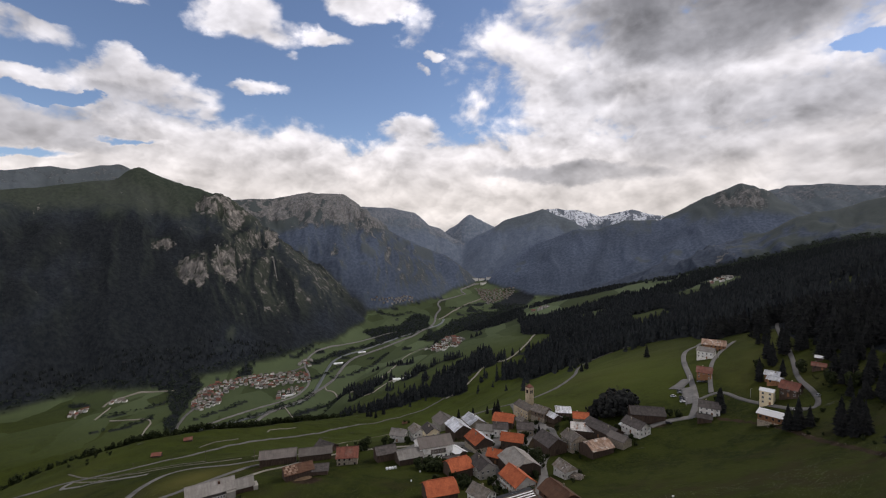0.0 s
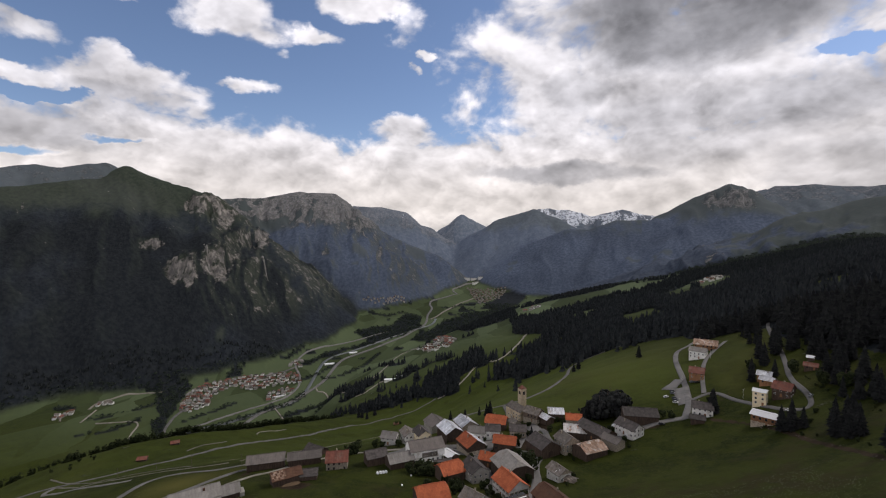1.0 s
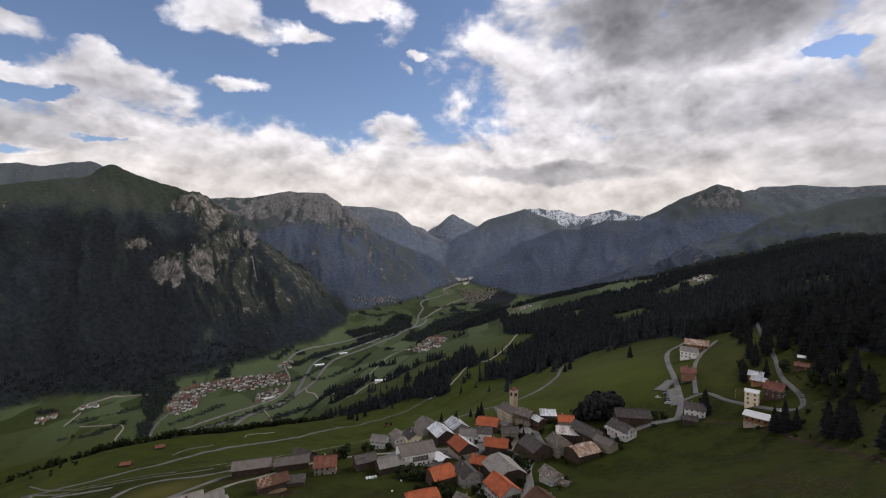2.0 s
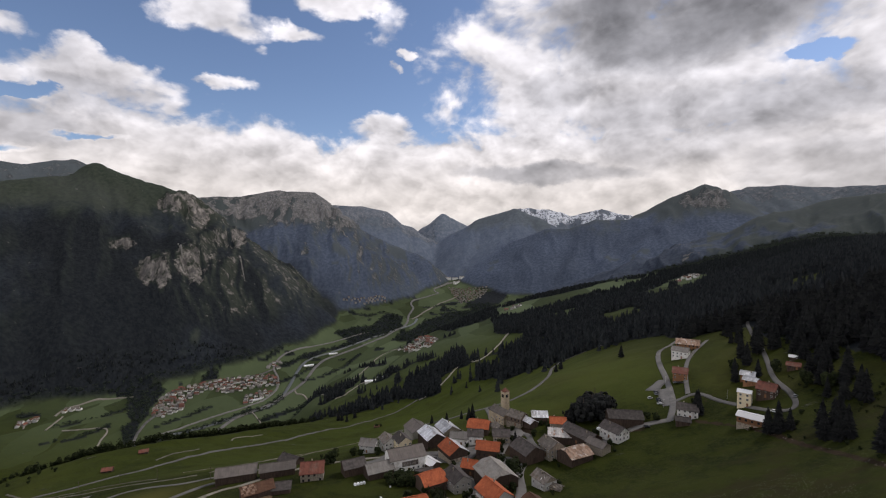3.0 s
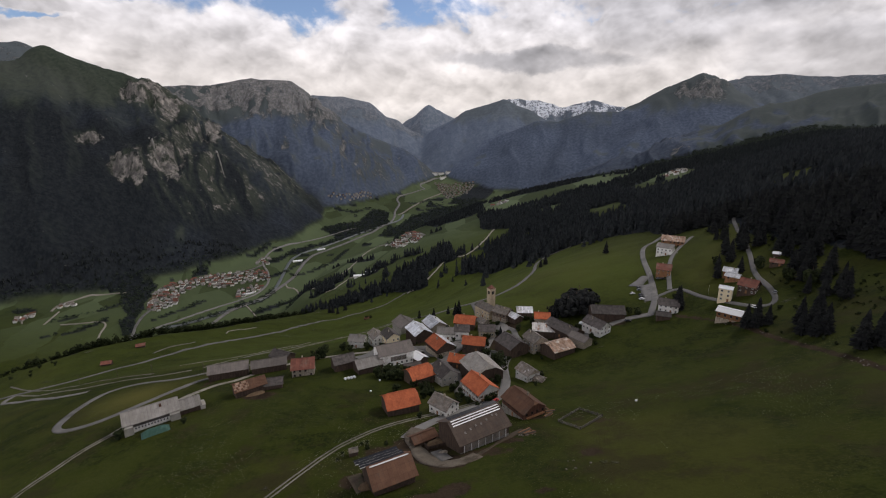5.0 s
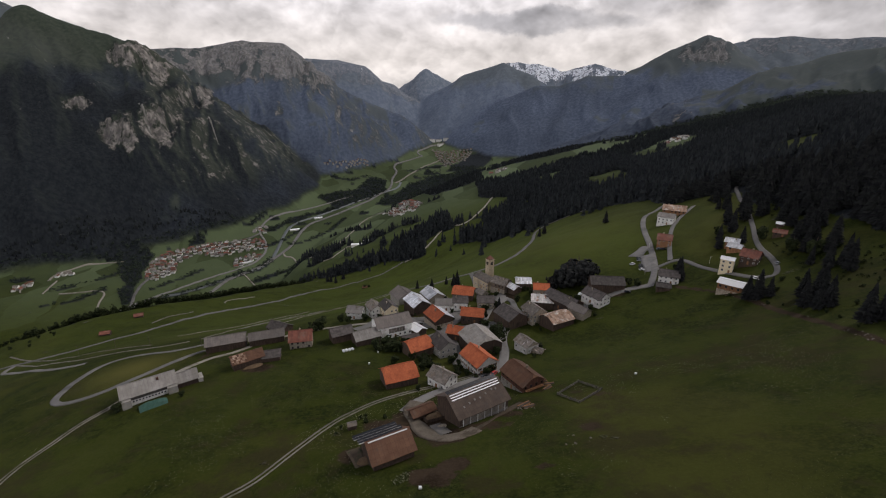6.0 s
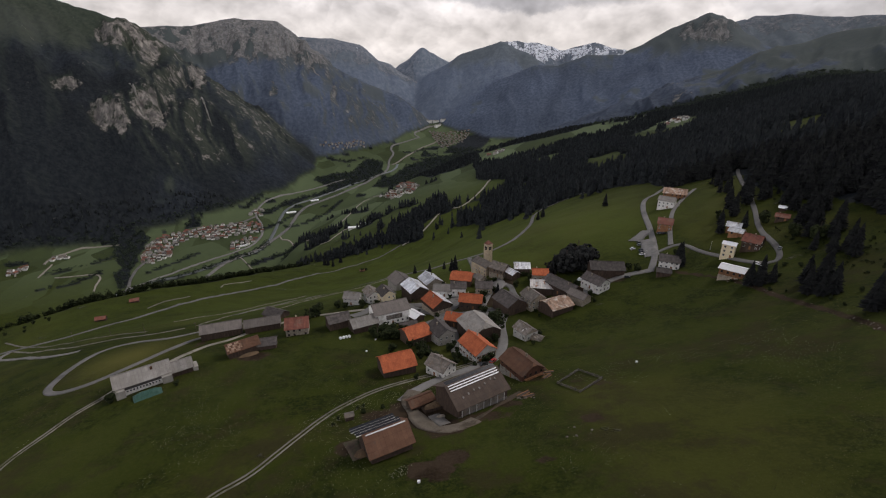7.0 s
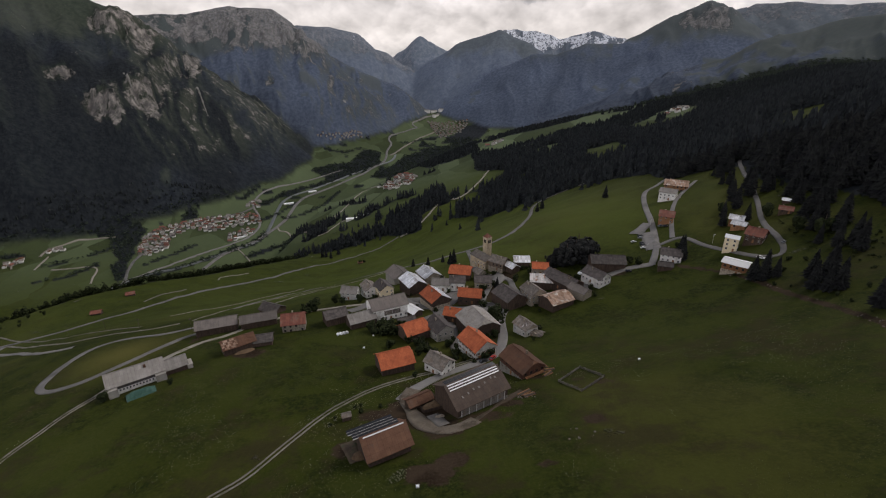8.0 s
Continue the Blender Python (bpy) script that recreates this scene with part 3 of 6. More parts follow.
# ---- what grows where ----
def inside(x, y, corners):
    hit = np.zeros(x.shape, bool)
    for (ax, ay), (bx, by) in zip(corners, corners[1:] + corners[:1]):
        cross = (ay > y) != (by > y)
        hit ^= cross & (x < (bx - ax) * (y - ay) / ((by - ay) if by != ay else 1e-9) + ax)
    return hit


RIGHT_WOOD = [(262, 560), (236, 480), (288, 452), (290, 425), (268, 372), (260, 330), (262, 300), (256, 268), (248, 225), (236, 180), (215, 120), (190, -200), (1900, -200), (1900, 1500),
              (1250, 2600), (900, 2700), (600, 2500), (260, 2100), (150, 1700), (125, 1480), (120, 1300), (190, 1180), (170, 1090), (110, 1100), (45, 1130), (-30, 1085),
              (-25, 965), (35, 950), (85, 865), (100, 775), (145, 750), (165, 700), (212, 690)]
CONIFERS = [(-295, 1015), (-260, 1065), (-195, 1115), (-130, 1110), (-125, 1185), (-75, 1185), (-35, 1220), (5, 1290), (30, 1200), (35, 960), (-55, 985), (-135, 1045), (-225, 1015)]
RIVER_WOOD = [(-650, 2355), (-510, 2195), (-440, 2220), (-360, 2325), (-290, 2440), (-320, 2680), (-420, 2745), (-460, 2475), (-560, 2460)]
SLOPE_WOOD = [(-330, 2230), (-245, 2375), (-170, 2595), (10, 2795), (110, 2830), (105, 3100), (280, 2900), (230, 2300), (100, 1950), (-60, 2050), (-175, 2180)]
UPPER_WOOD = [(-231, 2335), (-142, 2324), (-18, 1640), (42, 1625), (124, 1645), (162, 1730), (200, 2000), (150, 2300), (0, 2600), (-150, 2550)]
KNOLL_WOOD = [(41, 2887), (119, 3073), (209, 3320), (508, 3322), (440, 3250), (363, 3200), (300, 2995), (150, 2850)]
TONGUE_WOOD = [(-1266, 1577), (-1180, 1570), (-1110, 1500), (-1085, 1430), (-1020, 1370), (-1010, 1300), (-958, 1240), (-915, 1200), (-938, 1270), (-975, 1330), (-1000, 1420), (-1048, 1480), (-1068, 1554), (-1080, 1633), (-1128, 1660), (-1200, 1640)]
CLEARINGS = [[(170, 1930), (215, 1845), (345, 1800), (435, 1790), (560, 1845), (845, 2260), (990, 2285), (815, 1795), (655, 1640), (540, 1605), (460, 1610), (325, 1555), (205, 1555), (160, 1640)],
             [(520, 1360), (530, 1190), (610, 1160), (710, 1280), (790, 1420), (800, 1530), (720, 1520), (650, 1420)],
             [(370, 1130), (440, 1120), (400, 900), (365, 865), (320, 900), (325, 1000)],
             [(35, 1080), (70, 1120), (105, 1080), (105, 990), (55, 1010)],
             [(125, 1165), (180, 1160), (170, 1115), (135, 1125)], [(205, 1085), (222, 1070), (200, 965), (188, 980)]]
# hedges: half width, then the line
HEDGES = [(13, [(-876, 1218), (-849, 1256), (-781, 1321), (-703, 1426), (-654, 1498), (-628, 1594)]), (24, [(-727, 1896), (-700, 1965), (-665, 2016), (-618, 2084), (-551, 2134), (-497, 2204)]),
          (9, [(-916, 1327), (-889, 1390), (-856, 1451), (-840, 1496)]), (8, [(-594, 1730), (-530, 1786), (-505, 1827), (-470, 1882), (-437, 2029)]),
          (10, [(-403, 1604), (-349, 1601), (-233, 1462)]), (15, [(-614, 1391), (-564, 1464), (-514, 1497), (-440, 1400), (-381, 1357), (-344, 1356)])]
HEDGES += [(10, [(-196, 1293), (-148, 1286), (-133, 1306), (-56, 1278)]), (12, [(-368, 1240), (-326, 1242)]), (9, [(-1164, 1212), (-1094, 1249), (-1067, 1330)]),
           (9, [(-975, 1820), (-895, 1905), (-840, 1940), (-810, 2045)]), (8, [(-200, 2885), (-140, 2885), (-85, 2975)]), (12, [(-640, 2730), (-520, 2670), (-450, 2745)]),
           (10, [(-700, 1700), (-640, 1780), (-600, 1900)]), (9, [(-1230, 1330), (-1150, 1400), (-1120, 1480)])]



# trodden and paved ground: x, y, reach in x and y, strength
BARE = [(-6, 152, 13, 16, 1.0), (2, 138, 9, 8, 0.9), (-31, 131, 5, 7, 0.8), (-20, 151, 10, 6, 0.95), (-14, 158, 7, 7, 0.9), (16, 143, 14, 5, 0.75), (26, 151, 8, 4, 0.8), (-3, 113.5, 9, 6.5, 1.0), (3.5, 118.5, 7, 5, 0.95), (-98, 214, 11, 6, 1.0),
        (8, 278, 26, 9, 1.0), (25, 262, 14, 12, 0.8), (40, 285, 12, 20, 0.9), (50, 310, 12, 12, 0.8), (-20, 292, 20, 10, 0.7), (60, 280, 16, 12, 0.6), (88, 292, 14, 9, 0.55), (118, 286, 16, 5, 0.7), (30, 215, 9, 12, 0.5),
        (50, 130, 5, 4, 0.85), (30, 110, 4, 3, 0.7), (58, 110, 13, 3, 0.30), (74, 101, 14, 4, 0.32), (62, 158, 9, 8, 0.5), (56, 162, 11, 11, 0.45), (-95, 262, 14, 6, 0.6), (-138, 240, 6, 9, 0.6), (-130, 182, 12, 7, 0.4), (70, 140, 16, 8, 0.3), (42, 172, 7, 6, 0.6), (163, 258, 10, 8, 0.4), (175, 300, 12, 10, 0.4), (48, 222, 6, 5, 0.5)]


# worn bank along the meadow's edge
BANK = [(153, 275), (159, 262), (165, 245), (166, 225), (163, 207), (161, 191), (158, 177), (155, 162), (151, 147), (146, 130)]


def line_distance(x, y, line):
    best = np.full(x.shape, 1e9)
    for (ax, ay), (bx, by) in zip(line, line[1:]):
        dx, dy = bx - ax, by - ay
        u = np.clip(((x - ax) * dx + (y - ay) * dy) / (dx * dx + dy * dy), 0, 1)
        best = np.minimum(best, np.hypot(x - ax - u * dx, y - ay - u * dy))
    return best


def bearing_of(x, y):
    return np.degrees(np.arctan2(x, y))


def cover(x, y, z):
    """Shares of woodland, rock, far meadow, snow, dry grass and painted haze at plan points."""
    base = soft_max(slope_of_village(x, y), valley_floor(x, y), 40)
    mount = step(14, 34, z - base + 8 * rough(x, y, 130, 2, 61))
    wild, clump = rough(x, y, 260, 4, 71), rough(x, y, 70, 3, 81)
    inner = inside(x + 14 * clump, y + 14 * wild, RIGHT_WOOD)
    beyond = past_rim(x, y) + 3 * clump
    shelf = (beyond > 7) & (beyond < 210) & (y > 330) & (y < 1020)
    woods = (inner | shelf).astype(float)
    for extra in (CONIFERS, RIVER_WOOD, SLOPE_WOOD, UPPER_WOOD, KNOLL_WOOD, TONGUE_WOOD):
        woods[inside(x + 12 * clump, y + 12 * wild, extra)] = 1
    for c in CLEARINGS:
        woods[inside(x + 10 * clump, y + 10 * wild, c)] = 0
    glade = (wild + 0.45 * clump > np.where(x < 330, 0.30, 0.42)) & (np.hypot(x, y) > 700)
    woods[glade & inner] = 0
    b, r = bearing_of(x, y), np.hypot(x, y)
    line = 230 + 70 * wild + 60 * clump
    line = np.where((b > 29) & (r < 3600), line - 120 + 200 * clump, line)
    line = np.where((b > 20) & (r >= 3600), line + 70, line)
    line = np.where((b < -33) & (b > -70), line + 30, line)
    gaps = 0.9 * step(0.46, 0.6, wild + 0.35 * clump) * np.where(b < -33, 0.3, 1.0)
    forest = step(line + 50, line - 50, z) * (1 - gaps)
    copse = ((clump + 0.5 * wild > 0.56) & (y > 1150)).astype(float)
    woods = np.maximum(woods, copse) * (1 - mount) + mount * forest
    for half, line in HEDGES:
        woods = np.maximum(woods, (line_distance(x, y, line) < half + 0.9 * half * clump + 5 * wild) * (1 - mount))
    rib = rough(x, y, 90, 5, 91, True)
    barren = step(3300, 3500, r) * step(-32, -30, b) * step(-11, -13, b) + step(4150, 4300, r) * step(-20, -16, b) * step(-1, -4, b) + step(4550, 4700, r) * step(5, 7, b) * step(23, 20, b) + 0.55 * step(4350, 4500, r) * step(28, 31, b) + 0.35 * step(3900, 4100, r) * step(-36, -39, b)
    rock = mount * np.clip(np.clip(barren, 0, 1) * step(170 - 300 * step(4200, 4400, r) * step(12, 4, b), 330 - 300 * step(4200, 4400, r) * step(12, 4, b), z + 60 * wild) * step(-0.45, 0.25, rib + 0.3 * wild), 0, 1)
    share = cliff(b + 0.8 * rough(x, y, 60, 3, 51), z + 14 * rib)[0] * step(1500, 2000, r)
    gully = rough(b * 48, z * 0.4, 46, 5, 95, True)
    rock = np.maximum(rock, mount * 0.68 * step(0.14, 0.55, 0.80 * share + 0.75 * share * gully + 0.10 * clump))
    rock = np.maximum(rock, mount * 0.5 * step(0.70, 0.85, rib) * step(-60, 140, z) * step(0.1, 0.4, wild))
    woods = woods * (1 - step(0.25, 0.7, rock))
    snow = (b > 8.3) * (b < 21.5) * (r > 4600) * step(150, 260, z + 60 * wild) * step(-0.15, 0.25, rib)
    snow = np.maximum(snow, (b > 31) * (r > 4400) * step(0.55, 0.75, rib) * step(400, 440, z) * 0.6)
    snow = np.maximum(snow, (b > -15) * (b < -7) * (r > 4300) * step(0.5, 0.7, rib) * step(250, 330, z) * 0.7)
    hazed_fields = (1 - mount) * step(850, 1600, y)
    haze = np.clip(haze_at(x, y) + 0.25 * wild, 0, 2) * mount * step(1500, 2600, r)
    # the patch at 135, 470 is yellowish grass with its sunlight in the colour
    dry = np.clip(mount * (1 - woods) * (1 - rock) * (0.12 + 0.3 * wild) + 0.85 * np.exp(-((x + 175) / 22) ** 2 - ((y - 232) / 26) ** 2)
                  + 0.45 * np.exp(-((x - 135) / 60) ** 2 - ((y - 470) / 90) ** 2) + 0.25 * step(0.1, 0.5, clump) * step(600, 300, y), 0, 1)
    soil = np.zeros_like(x)
    for cx, cy, rx, ry, strong in BARE:
        soil = np.maximum(soil, strong * np.exp(-((x - cx) / rx) ** 2 - ((y - cy) / ry) ** 2))
    soil = np.maximum(soil, 0.75 * np.exp(-(line_distance(x, y, BANK) / 2.2) ** 2))
    return woods, rock, hazed_fields, snow, dry, haze, mount, soil


def raw_mesh(name, verts, faces, mat, smooth=False):
    """A mesh from arrays of corners and of equal-sided faces."""
    me = bpy.data.meshes.new(name)
    count, sides = faces.shape
    me.vertices.add(len(verts))
    me.vertices.foreach_set("co", np.ascontiguousarray(verts, np.float32).ravel())
    me.loops.add(count * sides)
    me.loops.foreach_set("vertex_index", np.ascontiguousarray(faces, np.int32).ravel())
    me.polygons.add(count)
    me.polygons.foreach_set("loop_start", np.arange(count, dtype=np.int32) * sides)
    me.polygons.foreach_set("use_smooth", np.full(count, smooth))
    me.update(calc_edges=True)
    me.validate()
    me.materials.append(mat)
    return me


def build_ground():
    b = np.concatenate([np.linspace(-180, -60, 60, endpoint=False), np.linspace(-60, 60, 900, endpoint=False), np.linspace(60, 180, 60, endpoint=False)])
    r = np.concatenate([[0.5], np.geomspace(15, 4960, 580)])
    rr, bb = np.meshgrid(r, np.radians(b), indexing="ij")
    x, y = rr * np.sin(bb), rr * np.cos(bb)
    z = land(x, y)
    verts = np.stack([x, y, z], -1).reshape(-1, 3)
    m, k = len(r), len(b)
    i, j = np.meshgrid(np.arange(m - 1), np.arange(k), indexing="ij")
    jn = (j + 1) % k
    faces = np.stack([i * k + j, i * k + jn, (i + 1) * k + jn, (i + 1) * k + j], -1).reshape(-1, 4)[:, ::-1]
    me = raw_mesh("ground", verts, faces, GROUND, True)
    shares = list(cover(x, y, z))
    # steep slopes facing the sun get paler bare ground, painting their lit side
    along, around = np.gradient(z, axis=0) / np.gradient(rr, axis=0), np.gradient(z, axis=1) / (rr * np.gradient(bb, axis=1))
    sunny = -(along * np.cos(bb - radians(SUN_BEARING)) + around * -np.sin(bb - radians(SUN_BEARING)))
    lit_flank = step(0.12, 0.75, sunny + 0.35 * rough(x, y, 120, 4, 301)) * shares[6] * step(1500, 2200, rr) * step(-330, -150, z)
    lit_flank = lit_flank * (0.25 + 0.75 * step(-34, -30, np.degrees(bb)))
    shares[0] = shares[0] * (1 - 0.8 * lit_flank)
    shares[1] = np.maximum(shares[1], 0.40 * lit_flank)
    shares[4] = np.clip(shares[4] + 0.35 * lit_flank, 0, 1)
    for key, value in zip(("woods", "rock", "hazed_fields", "snow", "dry", "haze", "mount", "soil"), shares):
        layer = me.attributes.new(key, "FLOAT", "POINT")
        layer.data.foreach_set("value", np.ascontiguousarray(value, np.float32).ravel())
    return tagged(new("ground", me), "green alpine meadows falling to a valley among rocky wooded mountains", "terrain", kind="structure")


def height_at(x, y):
    return float(land(np.array([float(x)]), np.array([float(y)]))[0])


build_ground()


# ---- roads ----
def smooth_line(points, spacing):
    p = np.array([points[0]] + list(points) + [points[-1]], float)
    out = []
    for k in range(1, len(p) - 2):
        a, b, c, d = p[k - 1:k + 3]
        steps = max(2, int(np.hypot(*(c - b)) / spacing))
        for s in np.linspace(0, 1, steps, endpoint=False):
            out.append(0.5 * (2 * b + (c - a) * s + (2 * a - 5 * b + 4 * c - d) * s ** 2 + (3 * b - a - 3 * c + d) * s ** 3))
    return np.array(out + [p[-1]])


def ribbon(name, points, width, mat, spacing=3.0, lift=0.12, side=0.0, wobble=0.1):
    line = smooth_line(points, spacing)
    along = np.gradient(line, axis=0)
    along /= np.maximum(np.hypot(along[:, 0], along[:, 1]), 1e-6)[:, None]
    across = np.stack([along[:, 1], -along[:, 0]], 1)
    line = line + across * side
    wide = width / 2 * (1 + wobble * rough(line[:, 0], line[:, 1], 9, 2, 7))
    marks = np.array([-1.0, -0.5, 0.0, 0.5, 1.0])
    grid = line[:, None, :] + across[:, None, :] * (wide[:, None] * marks)[:, :, None]
    z = land(grid[..., 0], grid[..., 1])
    z = z + lift + 0.0009 * np.hypot(grid[..., 0], grid[..., 1])
    top = np.concatenate([grid, z[..., None]], -1)
    n_row, n_col = top.shape[:2]
    skirt = top[:, [0, -1]] - np.array([0, 0, 0.6 + 0.002 * np.hypot(line[0, 0], line[0, 1])])
    verts = np.concatenate([top.reshape(-1, 3), skirt.reshape(-1, 3)])
    i, j = np.meshgrid(np.arange(n_row - 1), np.arange(n_col - 1), indexing="ij")
    faces = np.stack([i * n_col + j, i * n_col + j + 1, (i + 1) * n_col + j + 1, (i + 1) * n_col + j], -1).reshape(-1, 4)
    base, k = n_row * n_col, np.arange(n_row - 1)
    left = np.stack([k * n_col, (k + 1) * n_col, base + 2 * (k + 1), base + 2 * k], -1)
    right = np.stack([(k + 1) * n_col + n_col - 1, k * n_col + n_col - 1, base + 2 * k + 1, base + 2 * (k + 1) + 1], -1)
    return new(name, raw_mesh(name, verts, np.concatenate([faces, left, right]), mat, True))


def road(points, width, mat, label, name="road", **more):
    return tagged(ribbon(name, points, width, mat, **more), label, "road" if name != "river" else "river", kind="structure")


GREY_ROAD = "narrow grey asphalt road across the meadow"
road([(-520, 372), (-430, 385), (-415, 388), (-389, 391), (-365, 402), (-352, 430), (-338, 457), (-331, 490), (-326, 530), (-312, 600), (-297, 648), (-280, 716), (-265, 788), (-245, 850), (-205, 898), (-162, 936), (-133, 951), (-103, 975), (-85, 991)], 4.6, ASPHALT, GREY_ROAD)
road([(-407, 384), (-400, 366), (-373, 348), (-320, 312), (-269, 275), (-243, 265), (-233, 267)], 3.8, ASPHALT, GREY_ROAD)
road([(-405, 381), (-396, 380), (-318, 328), (-261, 292), (-225, 291), (-196, 284), (-178, 292)], 1.8, RUT, "pale gravel farm lane in the meadow")
road([(-112, 300), (-128, 285), (-157, 269), (-171, 264), (-193, 264), (-207, 254), (-206, 234), (-201, 215), (-194, 200), (-184, 195), (-172, 201), (-163, 216), (-154, 236), (-146, 252), (-128, 258)], 3.7, ASPHALT, "grey hairpin road round a dry grass patch")
for off in (-0.95, 0.95):
    road([(-150, 85), (-158, 120), (-161, 143), (-159, 158), (-157, 173), (-152, 186)], 0.62, RUT, "pale wheel rut of the lane below the barn", "track", side=off, spacing=2.0)
road([(-153, 183), (-149, 196), (-138, 225), (-131, 236), (-123, 241), (-115, 253), (-103, 266), (-90, 276), (-62, 282), (-40, 283)], 3.2, GRAVEL, "pale gravel lane past the barns")
road([(-166, 341), (-170, 400), (-172, 450), (-165, 505), (-140, 530), (-108, 510), (-75, 466), (-46, 428), (-13, 404), (14, 408), (30, 409), (58, 420), (84, 458), (118, 554), (151, 676), (185, 700), (225, 690), (260, 650)], 4.6, ASPHALT, "grey village road climbing past the church")
road([(142, 287), (124, 289), (105, 282), (89, 272), (70, 266), (56, 269), (44, 262), (37, 244), (35, 222), (29, 203), (17, 192), (3, 183), (-9, 171), (-15, 161)], 5.0, ASPHALT, "grey village street between the houses")
road([(43, 263), (30, 268), (26, 275), (9, 284), (-5, 282), (-14, 283), (-31, 284), (-48, 287)], 7.5, ASPHALT, "grey paved village lane")
road([(-56, 270), (-48, 277.5), (-42, 290), (-36, 288), (-25, 288), (-17, 276), (-1, 268), (8, 273), (12, 283)], 7.5, ASPHALT, "grey paved village lane", lift=0.14)
road([(-1, 270), (2.3, 253), (8, 238), (8.5, 222), (10, 208)], 6.0, ASPHALT, "grey paved village lane", lift=0.13)
road([(-10, 276), (4, 266), (12, 262), (27, 262), (40, 262)], 9.0, ASPHALT, "grey paved village square", lift=0.16)
road([(38, 298), (45, 308), (42, 318)], 9.0, ASPHALT, "grey paved yard by the church", lift=0.16)
road([(28, 272), (32, 285), (40, 304), (50, 306)], 6.0, ASPHALT, "grey paved village lane")
road([(8, 284), (10, 290), (24, 292), (40, 300)], 5.0, ASPHALT, "grey paved village lane")
road([(6, 282), (7, 262), (-6, 252), (-8, 240)], 4.0, ASPHALT, "grey paved village lane")
road([(55, 269), (52, 288), (50, 305), (34, 312), (30, 330), (30, 360), (30, 405)], 4.0, ASPHALT, "grey lane up to the church")
road([(-75, 100), (-68, 113), (-59, 122), (-51, 138), (-43, 154), (-32, 167), (-19, 177), (1, 188), (17, 197)], 0.62, RUT, "pale wheel rut of a meadow track", "track", side=-0.9, spacing=2.0)
road([(-75, 100), (-68, 113), (-59, 122), (-51, 138), (-43, 154), (-32, 167), (-19, 177), (1, 188), (17, 197)], 0.62, RUT, "pale wheel rut of a meadow track", "track", side=0.9, spacing=2.0)
road([(141, 285), (155, 310), (169, 349), (187, 404), (208, 448), (229, 467), (262, 500)], 4.2, ASPHALT, "grey road up to the hamlet")
road([(157, 311), (172, 311), (176, 292), (180, 275), (185, 252), (190, 245), (197, 252), (204, 267), (213, 293), (231, 327), (251, 365), (269, 402), (295, 448), (330, 500)], 2.9, ASPHALT, "pale grey lane with a bend on the slope")
road([(168, 315), (186, 354), (206, 387), (231, 415), (245, 430)], 3.2, ASPHALT, "grey side lane along the hotel")
road([(153, 339), (160, 346), (168, 352)], 10.0, ASPHALT, "grey car park beside the road", "car_park", wobble=0.3)
road([(152, 307), (156, 322), (161, 336)], 9.5, ASPHALT, "grey car park beside the road", "car_park")
road([(-10, 170), (-13, 163), (-11, 155), (-8.5, 148), (-5, 141), (0, 136.6), (7, 137), (13, 141)], 6.0, YARD, "trodden gravel farmyard between two barns", "farmyard", wobble=0.35, lift=0.16)
road([(12, 140), (18, 146), (25, 153.5), (33, 160)], 2.6, DIRT, "trodden brown path along the barn", "dirt_path", wobble=0.8, lift=0.10)
road([(-2.2, 148), (2.0, 139.4)], 4.6, CONCRETE, "grey concrete pad beside the cattle barn", "concrete_pad", wobble=0.05, lift=0.24)
road([(-6.5, 163.5), (-1.6, 151.5)], 7.0, DIRT, "muddy brown floor of the cattle pen", "pen_floor", wobble=0.1, lift=0.20)
road([(-30.5, 134.5), (-25, 123.5)], 5.0, DIRT, "muddy brown floor of the farm shed yard", "pen_floor", wobble=0.15, lift=0.14)
THIN = "faint pale footpath across the meadow"
road([(-245, 383), (-237, 415), (-215, 430), (-207, 526), (-190, 600)], 1.3, RUT, THIN, "footpath", wobble=0.4)
road([(-172, 296), (-170, 323), (-166, 359), (-140, 400), (-100, 420)], 1.2, RUT, THIN, "footpath", wobble=0.4)
road([(-447, 420), (-380, 382), (-308, 345), (-278, 334), (-213, 303)], 1.4, RUT, THIN, "footpath", wobble=0.4)
road([(-335, 648), (-341, 668), (-336, 684), (-320, 723)], 1.8, RUT, THIN, "footpath", wobble=0.4)
road([(-351, 502), (-352, 521), (-350, 543), (-339, 571)], 1.8, RUT, THIN, "footpath", wobble=0.5)
road([(-127, 335), (-122, 358), (-112, 383), (-86, 395), (-50, 420)], 1.2, RUT, THIN, "footpath", wobble=0.4)
# valley roads and river
VALLEY_ROAD = "pale valley road seen from above"
road([(-895, 1180), (-905, 1215), (-941, 1286), (-969, 1360), (-976, 1420), (-960, 1467), (-967, 1571), (-957, 1677), (-889, 1718), (-836, 1750), (-783, 1789), (-759, 1843)], 8.0, ASPHALT, VALLEY_ROAD, spacing=12, lift=1.0)
road([(-899, 1215), (-878, 1249), (-836, 1326), (-787, 1407), (-728, 1486), (-707, 1530), (-682, 1571), (-670, 1628), (-677, 1678), (-708, 1758), (-759, 1843), (-784, 1929), (-784, 2009), (-745, 2072), (-675, 2146), (-585, 2226), (-529, 2293), (-460, 2370)], 8.0, ASPHALT, VALLEY_ROAD, spacing=12, lift=1.1)
